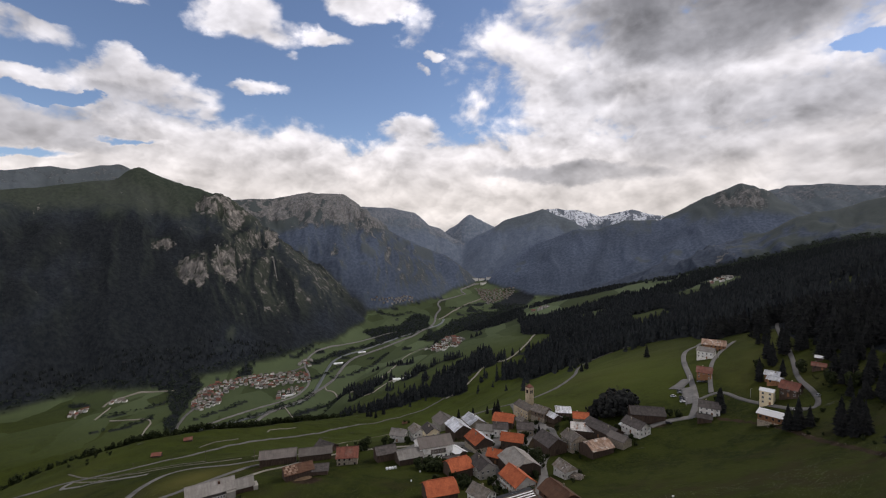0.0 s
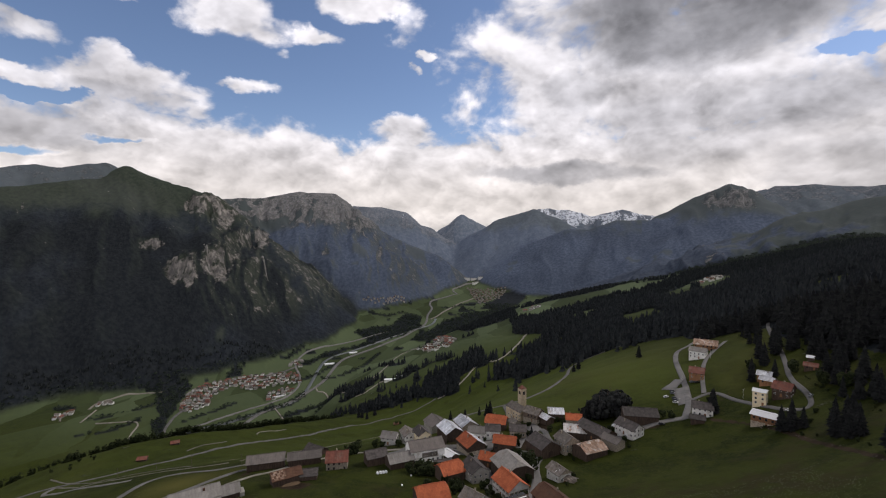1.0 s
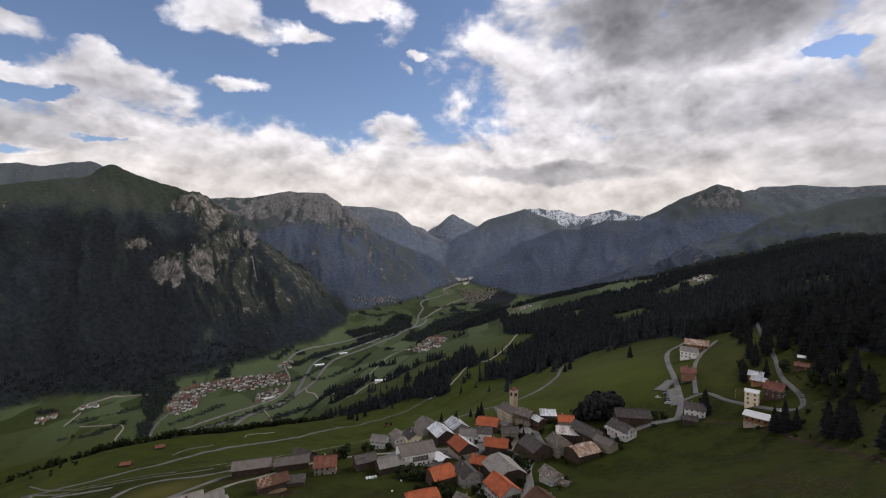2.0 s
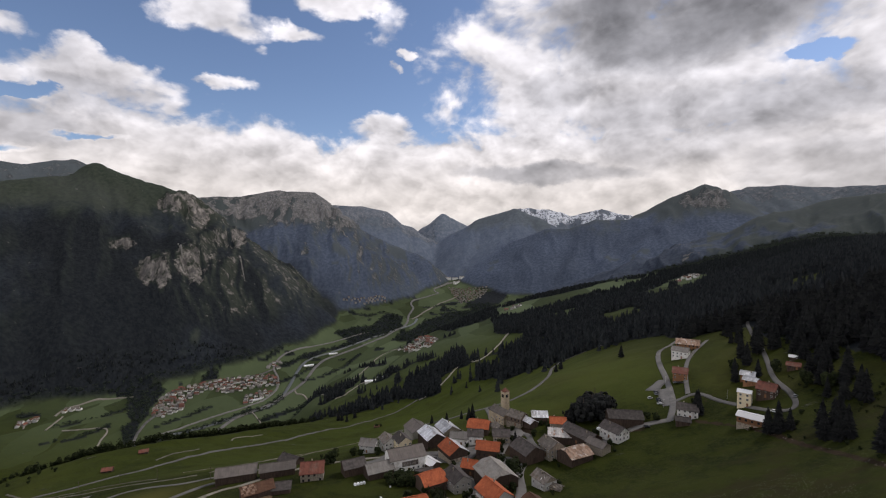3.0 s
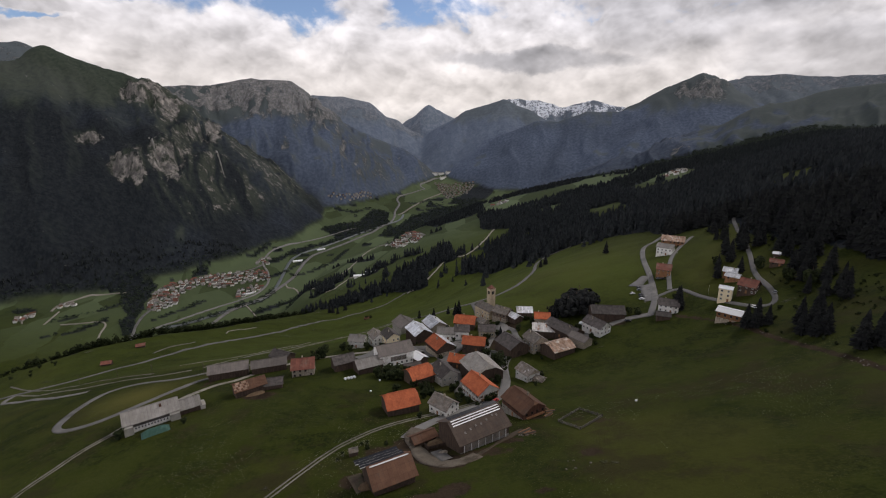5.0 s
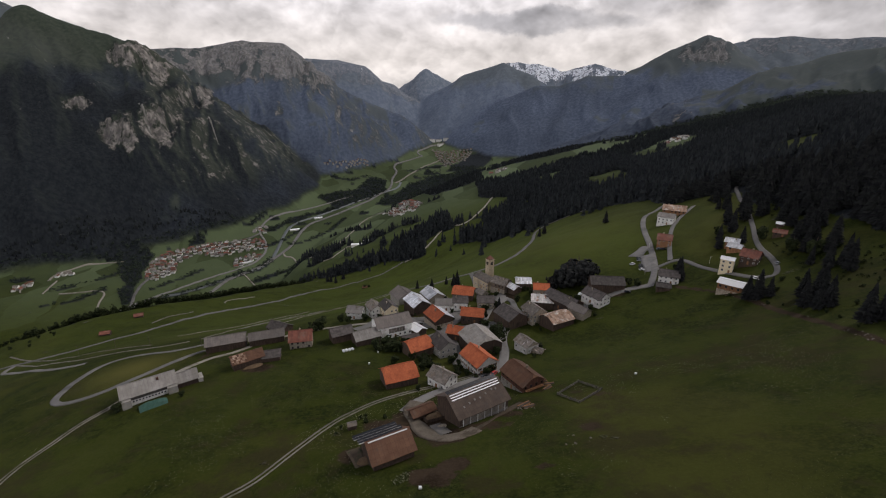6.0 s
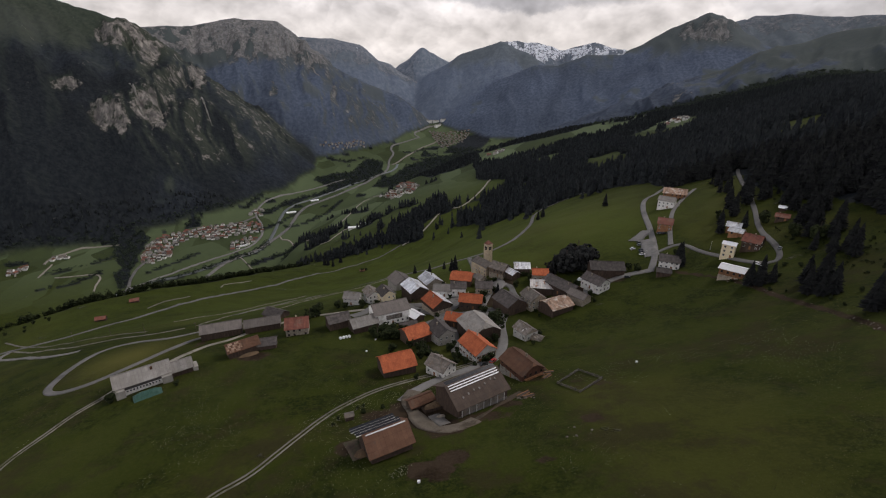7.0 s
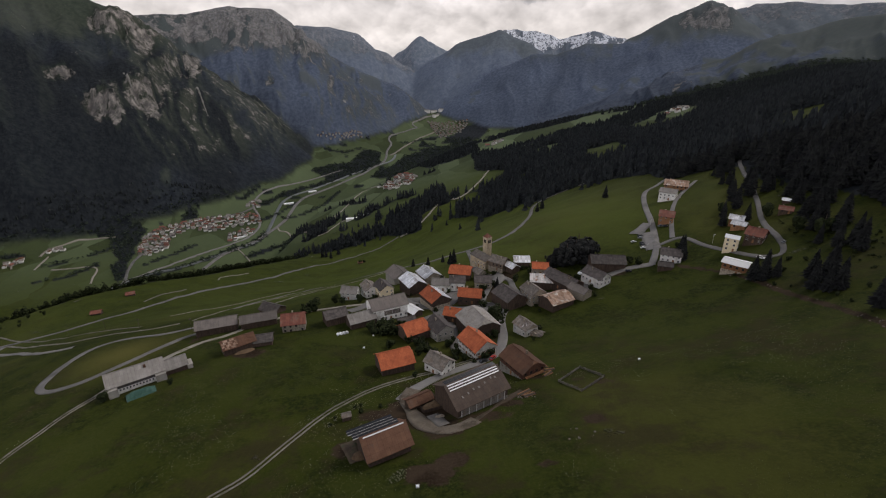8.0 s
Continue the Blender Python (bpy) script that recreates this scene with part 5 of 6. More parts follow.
building("shed", "half-fallen rubble shed with broken slab roof", 52.5, 221.5, -35, 6.5, 4.0, 1.2, 2.2, STONE, SLATE, stacks=0, wave=0.35)
building("barn", "timber barn with a rust-brown sheet roof", 72, 257, 27, 16, 13, 4.0, 7.4, PLANK, RUST, stacks=0, group=BARNS, hip=0.35)
building("shed", "grey-roofed stone shed behind the rusty barn", 88, 264, -55, 12, 8, 4.0, 6.2, STONE, SMOOTH, stacks=0)
building("house", "pale stone house with a slab roof", 60, 267, -66, 12, 10.5, 6.4, 9.6, STONE, SLATE, rows=2, stacks=1)
building("barn", "large dark barn with a fibre-cement roof", 45, 266, -62, 16, 14, 5.4, 9.4, PLANK, DARK, stacks=0, gates=(("right", 0),), group=BARNS)
building("barn", "barn with a patched rusty and white sheet roof", 70, 286, -10, 15, 11, 4.4, 7.4, PLANK, PATCHED, stacks=0, group=BARNS)
building("house", "long dark-roofed house stepping down the slope", 82, 280, -58, 24, 12, 5.2, 8.4, PLANK, DARK, roof2=BROWN, rows=1, stacks=1, dark=True)
building("barn", "long grey-roofed barn by the upper road", 116, 297, -6, 22, 12, 4.6, 8.2, PLANK, DARK, stacks=0, group=BARNS, gates=(("front", -5), ("front", 5)))
building("house", "white-gabled house with a dark roof", 103, 279, -60, 15, 10, 5.0, 8.2, PLASTER, DARK, rows=2, stacks=1)
building("house", "small house with an orange tiled roof", 73, 306, -8, 10.5, 8.5, 4.6, 7.4, STONE, ORANGE, rows=1, stacks=1)
building("shed", "shed with a bluish sheet-metal roof", 63.5, 325, -4, 11, 10, 4.2, 6.8, PLANK, METAL, stacks=0)
building("shed", "low shed with a bright metal roof", 55.5, 318, -60, 9, 7, 3.0, 4.8, PLANK, METAL, stacks=0)
building("house", "large old stone house with slab roof beside the church", 47, 325, -40, 12, 10.5, 6.2, 9.4, LARCH_GREY, SLATE, rows=3, stacks=2, base=STONE, dark=True)
building("house", "white house below the car park with dark roof", 152.5, 285, -28, 12, 10, 5.2, 8.0, PLASTER, DARK, rows=2, stacks=1)
building("shed", "small dark shed by the meadow edge", 145, 276, -24, 8, 6, 2.8, 4.4, PLANK, DARK, stacks=0)
HAMLET = "hamlet houses on the slope"
building("house", "white house with many windows by the upper road", 203, 396, -40, 13, 10, 6.6, 9.2, PLASTER, PALE, rows=3, stacks=1, group=HAMLET)
building("house", "timber guesthouse with a rust-brown sheet roof", 220, 417, -30, 19, 13, 5.6, 9.2, LARCH, RUST, rows=2, stacks=1, group=HAMLET, dark=True)
building("house", "dark red-roofed house beside the road", 178, 346, -30, 10, 12, 5.2, 8.2, LARCH, RED, rows=2, stacks=1, group=HAMLET)
building("house", "house with a dark red roof below the bend", 195, 272, -50, 9.5, 10, 5.0, 8.4, PLANK, RED, rows=2, stacks=1, group=HAMLET)
building("house", "timber house with a white sheet roof", 204, 305, -40, 8, 7, 3.4, 5.4, LARCH, METAL, rows=1, stacks=1, group=HAMLET, dark=True)
building("house", "low timber house with a white sheet roof", 201, 297, -48, 8, 6.5, 2.8, 4.4, LARCH, METAL, rows=1, stacks=0, group=HAMLET, dark=True)
building("house", "timber house on a stone base with pale flat-pitched roof", 168.5, 246.5, -46, 12, 10, 6.0, 7.4, LARCH, FOIL, rows=2, stacks=0, base=STONE, group=HAMLET, dark=True, up=-1.0)
building("house", "small hut with a white roof among trees", 236, 307, -40, 4, 3, 2.0, 2.9, PLANK, FOIL, stacks=0, group=HAMLET)
building("house", "dark red hut among the trees", 226, 293, -40, 7, 5, 2.6, 4.2, PLANK, RED, rows=1, stacks=1, group=HAMLET, dark=True)
HUTS = "small meadow huts"
for hx, hy, hyaw in ((-377, 462, 20), (-385, 530, 30), (-150, 842, 10)):
    building("hut", "small timber hay hut with a reddish roof", hx, hy, hyaw, 9.5, 7, 2.6, 4.6, PLANK, RED if hx < -200 else BROWN, stacks=0, group=HUTS)
# ---- big farm barns and the church ----
def farm_barn(x, y, yaw, L, W, eave, ridge, label, strips, posts, up=0.0, roof=BROWN):
    barn = building("barn", label, x, y, yaw, L, W, eave, ridge, PLANK, roof, stacks=0, group=BARNS, over=0.9, wave=0.02, up=up)
    bm = bmesh.new()
    box(bm, -L / 2, L / 2, -W / 2 - 0.1, -W / 2 + 0.2, -4.0, 1.7)
    part("plinth", bm, CONCRETE if posts else PLANK, barn, "concrete base wall" if posts else "")
    fall = (ridge - eave) / (W / 2)
    tilt = math.degrees(math.atan(fall))
    for k in range(strips):
        bm = bmesh.new()
        box(bm, -L * 0.49, L * 0.49, -0.2, 0.2, -0.05, 0.06)
        p = part("solar_strip", bm, FOIL, barn, "bright glazed strip along the ridge")
        yy = -0.5 - 0.85 * k
        p.matrix_basis = pose(0, yy, ridge + fall * yy + 0.42, tilt, 0, 0)
    for k in range(posts):
        bm = bmesh.new()
        box(bm, -0.14, 0.14, -0.14, 0.14, -2.0, eave - 0.1)
        part("post", bm, TRIM, barn).matrix_basis = pose(-L / 2 + (k + 0.5) * L / posts, -W / 2 - 0.12, 0)
    for k in range(max(0, posts - 1)):
        bm = bmesh.new()
        w = L / posts - 0.4
        box(bm, -w / 2, w / 2, -0.06, 0.06, 1.9, eave - 0.5)
        part("wind_net", bm, SLATE, barn, "grey wind-break netting").matrix_basis = pose(-L / 2 + (k + 1) * L / posts, -W / 2 - 0.13, 0)
    return barn


big = farm_barn(12.5, 156.1, 31, 22.6, 15.6, 5.6, 10.2, "large brown-roofed cattle barn with bright panels along the ridge", 3, 7, 1.7, GREY_BROWN)
for u, yy in ((-7.6, -5.4), (-4.9, -4.9), (-2.2, -4.4), (0.2, -4.5), (3.2, -3.9), (6.4, -3.2), (8.2, -3.6), (8.9, -1.9)):
    bm = bmesh.new()
    box(bm, -0.3, 0.3, -0.4, 0.4, -0.1, 0.1)
    p = part("skylight", bm, PALE, big)
    p.matrix_basis = pose(u, yy, 10.2 + 4.6 / 8.0 * yy + 0.32, math.degrees(math.atan(4.6 / 8.0)), 0, 0)
for k in range(2):
    for j in range(12):
        bm = bmesh.new()
        box(bm, -0.9, 0.9, -0.36, 0.36, -0.03, 0.04)
        part("solar_panel", bm, PANEL, big, "dark glossy solar panel").matrix_basis = pose(-10.6 + 1.92 * j, 0.75 + 1.1 * k, 10.62 - 0.1 * k, 22, 0, 0)
small = farm_barn(-17.4, 128.0, 28, 13.8, 11, 4.4, 8.2, "brown-roofed farm shed with dark solar panels", 1, 0, 0.6)
for k in range(4):
    for j in range(9):
        bm = bmesh.new()
        box(bm, -0.8, 0.8, -0.36, 0.36, -0.03, 0.04)
        part("solar_panel", bm, PANEL, small, "dark glossy solar panel").matrix_basis = pose(-8.6 + 1.68 * j - 0.9 * (k > 1), 0.9 + 1.25 * k, 8.35 - 0.12 * k, 24, 0, 0)
for k in range(4):
    bm = bmesh.new()
    box(bm, -7.6, 7.6, -0.07, 0.07, -0.10, 0.05)
    part("panel_rail", bm, TRIM, small, "pale metal rail under the solar panels").matrix_basis = pose(-1.9 - 0.9 * (k > 1), 0.42 + 1.25 * k, 8.20 - 0.12 * k)
building("shed", "open dark lean-to beside the farm shed", -24.0, 133.0, 28, 5, 5.5, 3.6, 4.8, PLANK, DARK, stacks=0, group=BARNS)
building("shed", "low brown-roofed calf shed in the farmyard", -7.5, 157, 31, 9.5, 5, 2.6, 4.0, PLANK, BROWN, stacks=0)
building("house", "narrow tall yellow house with a white sloping roof", 181.5, 273, -40, 7.2, 6.8, 8.4, 9.4, CREAM, FOIL, rows=3, stacks=0, group=HAMLET, over=0.4)

church = tagged(new("church"), "small stone church with a square bell tower and slab roof", "church")
church.matrix_world = pose(0, 0, 1.0) @ stand(36.5, 338, -58, 17, 9)
part("wall", gable_walls(17, 9, 7.4, 11.0), TOWER, church)
for s in (-1, 1):
    part("roof", roof_slab(17, 9, 7.4, 11.0, s, 0.5, wave=0.06, rng=random.Random(5)), SLATE, church)
bm = bmesh.new()
bmesh.ops.create_cone(bm, cap_ends=True, segments=8, radius1=4.2, radius2=4.2, depth=12.0, matrix=pose(-9.5, 0, 0.6))
part("apse", bm, TOWER, church)
bm = bmesh.new()
bmesh.ops.create_cone(bm, cap_ends=True, segments=8, radius1=4.8, radius2=0.1, depth=3.6, matrix=pose(-9.5, 0, 8.4))
part("apse_roof", bm, DARK, church)
tw, th = 2.45, 20.5
bm = bmesh.new()
box(bm, -tw, tw, -tw, tw, -5, th)
box(bm, -tw - 0.15, tw + 0.15, -tw - 0.15, tw + 0.15, th - 0.5, th)
box(bm, -tw - 0.1, tw + 0.1, -tw - 0.1, tw + 0.1, th - 6.6, th - 6.3)
tower = part("tower", bm, TOWER, church, "yellowish plastered bell tower")
tower.matrix_basis = pose(-5.5, 8.0, 0)
bm = bmesh.new()
bmesh.ops.create_cone(bm, cap_ends=True, segments=4, radius1=3.75, radius2=0.05, depth=3.0, matrix=pose(0, 0, th + 1.5, 0, 0, 45))
part("spire", bm, RED, tower, "reddish pyramid roof")
# belfry openings are solid dark slabs, with the inner shade as their colour
for k in range(4):
    for s in (-0.65, 0.65):
        bm = bmesh.new()
        box(bm, -0.5, 0.5, -0.14, 0.04, 0, 2.2)
        bmesh.ops.create_cone(bm, cap_ends=True, segments=12, radius1=0.5, radius2=0.5, depth=0.18, matrix=pose(0, -0.05, 2.2, 90, 0, 0))
        part("belfry_shade", bm, GLASS, tower).matrix_basis = pose(0, 0, th - 4.6, 0, 0, 90 * k) @ pose(s, -tw, 0)
windows_on(church, 17, 9, 7.4, 11.0, 2, ("front",), random.Random(3))

# ---- trees ----
def spruce_shape(tiers, sides, rng, slim=0.19, jag=0.28):
    """Corners and triangles of one spruce of unit height: ragged drooping skirts round a stem."""
    verts, tris = [], []
    for k in range(tiers):
        low = 0.06 + 0.86 * (k / tiers) ** 0.92
        top = min(1.0, low + 1.75 / tiers * (1.12 - 0.35 * k / tiers))
        if k == tiers - 1:
            top = 1.0
        radius = slim * (1 - k / tiers) ** 0.85 + 0.018
        first, spin = len(verts), rng.random() * 6.28
        verts.append((rng.uniform(-0.008, 0.008), rng.uniform(-0.008, 0.008), top))
        for i in range(sides):
            a = spin + 6.2832 * i / sides
            r = radius * (1 + (jag if i % 2 else -jag) + rng.uniform(-0.22, 0.22))
            verts.append((r * math.cos(a), r * math.sin(a), low + rng.uniform(-0.022, 0.022) - (0.014 if i % 2 else 0)))
        for i in range(sides):
            tris.append((first, first + 1 + i, first + 1 + (i + 1) % sides))
    return np.array(verts), np.array(tris)


def leafy_shape(rng, clumps=230, low=0.40, high=0.78):
    """A round crown of unit height made of many small tilted leaf clumps with gaps."""
    verts, tris = [], []
    lobes = [(rng.uniform(-0.18, 0.18), rng.uniform(-0.18, 0.18), rng.uniform(low, high), rng.uniform(0.17, 0.27)) for _ in range(8)]
    for k in range(clumps):
        cx, cy, cz, cr = rng.choice(lobes)
        a, b = rng.random() * 6.283, math.acos(rng.uniform(-1, 1))
        d = Vector((math.sin(b) * math.cos(a), math.sin(b) * math.sin(a), math.cos(b)))
        c = Vector((cx, cy, cz)) + d * cr * rng.uniform(0.65, 1.05)
        u = d.orthogonal().normalized()
        u.rotate(Matrix.Rotation(rng.random() * 6.28, 3, d))
        v = d.cross(u)
        first, size = len(verts), rng.uniform(0.06, 0.13)
        for p in range(5):
            ang = 1.2566 * p
            verts.append(tuple(c + (u * math.cos(ang) + v * math.sin(ang)) * size * rng.uniform(0.6, 1.2) - d * rng.uniform(0, 0.04)))
        verts.append(tuple(c + d * size * 0.5))
        for p in range(5):
            tris.append((first + 5, first + p, first + (p + 1) % 5))
    return np.array(verts), np.array(tris)


def scatter(name, label, spots, heights, shapes, mat, rng, spread=(0.8, 1.25)):
    """Many plants as one mesh."""
    all_v, all_t, count = [], [], 0
    pick = rng.integers(0, len(shapes), len(spots))
    for k, (v, t) in enumerate(shapes):
        at, h = spots[pick == k], heights[pick == k]
        if not len(at):
            continue
        a = rng.random(len(at)) * 6.2832
        w = h * rng.uniform(*spread, len(at))
        c, s = np.cos(a)[:, None], np.sin(a)[:, None]
        x = (v[None, :, 0] * c - v[None, :, 1] * s) * w[:, None] + at[:, None, 0]
        y = (v[None, :, 0] * s + v[None, :, 1] * c) * w[:, None] + at[:, None, 1]
        z = v[None, :, 2] * h[:, None] + at[:, None, 2] - 0.4
        all_v.append(np.stack([x, y, z], -1).reshape(-1, 3))
        all_t.append((t[None] + (np.arange(len(at)) * len(v))[:, None, None]).reshape(-1, 3) + count)
        count += len(at) * len(v)
    me = raw_mesh(name, np.concatenate(all_v), np.concatenate(all_t), mat)
    return tagged(new(name, me), label, "woodland", kind="stuff")


HAMLET_LANE = [(185, 252), (190, 245), (197, 252), (204, 267), (213, 293), (231, 327), (251, 365), (269, 402), (295, 448)]


def wooded(rng, near, far, spacing, wide=54, limit=0.45):
    """Random spots in the woods between two distances, about spacing metres apart."""
    count = int(radians(2 * wide) / 2 * (far ** 2 - near ** 2) / spacing ** 2)
    b = rng.uniform(-radians(wide), radians(wide), count)
    r = np.sqrt(rng.uniform(near ** 2, far ** 2, count))
    x, y = r * np.sin(b), r * np.cos(b)
    keep = (np.abs(b) < radians(52)) & (line_distance(x, y, HAMLET_LANE) > 8) & ~((np.hypot(x - 200, y - 320) < 40) & (rng.random(count) > 0.03))
    x, y = x[keep], y[keep]
    z = land(x, y)
    w = cover(x, y, z)[0]
    ok = w > limit
    return np.stack([x, y, z], 1)[ok]


rng = np.random.default_rng(7)
tree_luck = random.Random(11)
NEAR_SPRUCE = [spruce_shape(13, 14, tree_luck, 0.19, 0.24) for _ in range(7)]
FINE_SPRUCE = [spruce_shape(18, 18, tree_luck, 0.18, 0.26) for _ in range(7)]
MID_SPRUCE = [spruce_shape(5, 7, tree_luck, 0.17) for _ in range(6)]
FAR_SPRUCE = [spruce_shape(2, 6, tree_luck, 0.20) for _ in range(5)]
BUSHY = [leafy_shape(tree_luck, 200, 0.18, 0.62) for _ in range(5)]
spots = wooded(rng, 150, 560, 6.8)
scatter("spruce_wood", "dense dark spruce wood on the slope", spots, rng.uniform(13, 27, len(spots)), NEAR_SPRUCE, SPRUCE, rng)
# paler and bluer than LEAF, with valley haze in the colour
VALLEY_LEAF = make_leaves("hazed_valley_leaves", (0.024, 0.033, 0.024), (0.046, 0.060, 0.040))
HEDGE_SHAPES = [leafy_shape(tree_luck, 16, 0.25, 0.7) for _ in range(5)]


def split_floor(spots):
    """The spots on the valley floor, and the others."""
    low = spots[:, 2] < valley_floor(spots[:, 0], spots[:, 1]) + 45
    return spots[low], spots[~low]


low, spots = split_floor(wooded(rng, 560, 1500, 8.2))
spots = spots[(past_rim(spots[:, 0], spots[:, 1]) <= 0) | (spots[:, 1] > 980)]
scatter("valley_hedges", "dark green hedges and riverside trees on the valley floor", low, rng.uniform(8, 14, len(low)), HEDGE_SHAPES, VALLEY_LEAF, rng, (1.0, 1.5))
# single trees below the edge of the wood
x, y = rng.uniform(-330, 280, 2600), rng.uniform(620, 1250, 2600)
edge = line_distance(x, y, [(-320, 1060), (-200, 1070), (-110, 1060), (-10, 985), (70, 930), (125, 775), (165, 700), (262, 560)])
keep = (rng.random(2600) < 0.8 * np.exp(-edge / 22)) & (rough(x, y, 60, 2, 311) > -0.1)
spots = np.concatenate([spots, np.stack([x, y, land(x, y)], 1)[keep]])
scatter("spruce_wood", "dark spruce wood running down to the valley", spots, rng.uniform(13, 28, len(spots)), MID_SPRUCE, HAZED_WOODS, rng)
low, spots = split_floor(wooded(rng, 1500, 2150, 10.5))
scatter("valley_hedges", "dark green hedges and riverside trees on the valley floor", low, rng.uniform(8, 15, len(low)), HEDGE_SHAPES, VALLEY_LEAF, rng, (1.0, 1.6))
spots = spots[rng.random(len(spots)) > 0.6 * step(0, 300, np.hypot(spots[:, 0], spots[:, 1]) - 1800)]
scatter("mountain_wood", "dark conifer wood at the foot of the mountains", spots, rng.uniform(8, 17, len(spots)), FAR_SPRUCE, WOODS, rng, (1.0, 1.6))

spots = wooded(rng, 2150, 3000, 12)
spots = spots[cover(spots[:, 0], spots[:, 1], spots[:, 2])[6] < 0.4]
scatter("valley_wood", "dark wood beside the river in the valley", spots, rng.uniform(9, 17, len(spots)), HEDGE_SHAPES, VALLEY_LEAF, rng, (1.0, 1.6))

# loose trees round the hamlet
SLOPE = [(172, 140), (186, 215), (208, 255), (218, 300), (226, 345), (262, 440), (300, 470), (275, 330), (235, 240), (215, 140)]
x, y = rng.uniform(170, 300, 900), rng.uniform(140, 470, 900)
lane = [(157, 311), (172, 311), (176, 292), (180, 275), (185, 252), (190, 245), (197, 252), (204, 267), (213, 293), (231, 327), (251, 365), (269, 402), (295, 448)]
keep = inside(x, y, SLOPE) & (line_distance(x, y, lane) > 8) & (rough(x, y, 45, 2, 201) > -0.45)
for hx, hy in ((195, 271), (203, 304), (200, 295), (236, 307), (226, 293)):
    keep &= np.hypot(x - hx, y - hy) > 10
spots = np.stack([x, y, land(x, y)], 1)[keep & ((x > 205) | (y > 290))][:80]
scatter("loose_spruces", "loose dark spruces on the slope by the hamlet", spots, rng.uniform(7, 19, len(spots)), FINE_SPRUCE, SPRUCE, rng)


x, y = rng.uniform(165, 320, 2600), rng.uniform(130, 470, 2600)
keep = inside(x, y, SLOPE) & (line_distance(x, y, lane) > 6) & (rough(x, y, 30, 3, 207) > 0.02)
for hx, hy in ((195, 271), (203, 304), (200, 295), (236, 307), (226, 293), (181, 273), (168, 246)):
    keep &= np.hypot(x - hx, y - hy) > 11
spots = np.stack([x, y, land(x, y)], 1)[keep]
scatter("slope_scrub", "dark low scrub on the rough slope by the hamlet", spots, rng.uniform(1.2, 3.4, len(spots)), [leafy_shape(tree_luck, 30, 0.2, 0.6) for _ in range(4)], LEAF, rng)


x, y = rng.uniform(-720, -290, 9000), rng.uniform(330, 1100, 9000)
spots = np.stack([x, y, land(x, y)], 1)[(past_rim(x, y) > 6) & (past_rim(x, y) < 70) & (y < 1000)]
scatter("shelf_wood", "dark mixed wood on the edge of the slope", spots, rng.uniform(8, 14, len(spots)), [leafy_shape(tree_luck, 34) for _ in range(4)], LEAF, rng)


def single_tree(name, x, y, tall, shape, mat, label, group):
    tree = tagged(new(name), label, "tree", group)
    tree.location = (x, y, height_at(x, y))
    v, t = shape
    v = v * np.array([tall, tall, tall])
    part_of("crown", raw_mesh("crown", v, t, mat), tree)
    bm = bmesh.new()
    bmesh.ops.create_cone(bm, cap_ends=True, segments=8, radius1=tall * 0.02, radius2=tall * 0.006, depth=tall * 0.9 + 2, matrix=pose(0, 0, tall * 0.45 - 1))
    part("trunk", bm, BARK, tree)
    return tree


for tx, ty, tall in ((84, 314, 14), (12, 363, 12), (15, 365, 14), (6, 380, 8), (-7, 385, 9),
                     (-21, 400, 9), (158, 281, 13), (160, 286, 16), (161, 290, 14), (197, 308, 14), (219, 330, 17), (243, 358, 19), (243, 338, 18), (254, 325, 19), (237, 283, 16), (176, 207, 16), (176, 200, 17), (181, 203, 17), (210, 304, 13), (165, 228, 15), (167, 224, 13), (169, 226, 17), (172, 222, 12), (168, 196, 15), (168, 189, 13), (171, 187, 16),
                     (161, 160, 17), (165, 158, 15), (163, 152, 12), (234, 341, 20), (241, 350, 22), (222, 341, 17), (216, 326, 14), (204, 320, 13), (-256, 964, 22), (-246, 955, 20), (-231, 938, 18),
                     (-221, 970, 22), (182, 483, 15), (223, 262, 18), (226, 252, 20), (219, 246, 15), (142, 591, 16), (133, 579, 13), (41, 291, 9), (238, 300, 19), (244, 285, 21), (236, 280, 17), (248, 318, 22)):
    single_tree("spruce", tx, ty, tall, tree_luck.choice(FINE_SPRUCE), SPRUCE, "dark green spruce standing on the meadow", "single spruces")
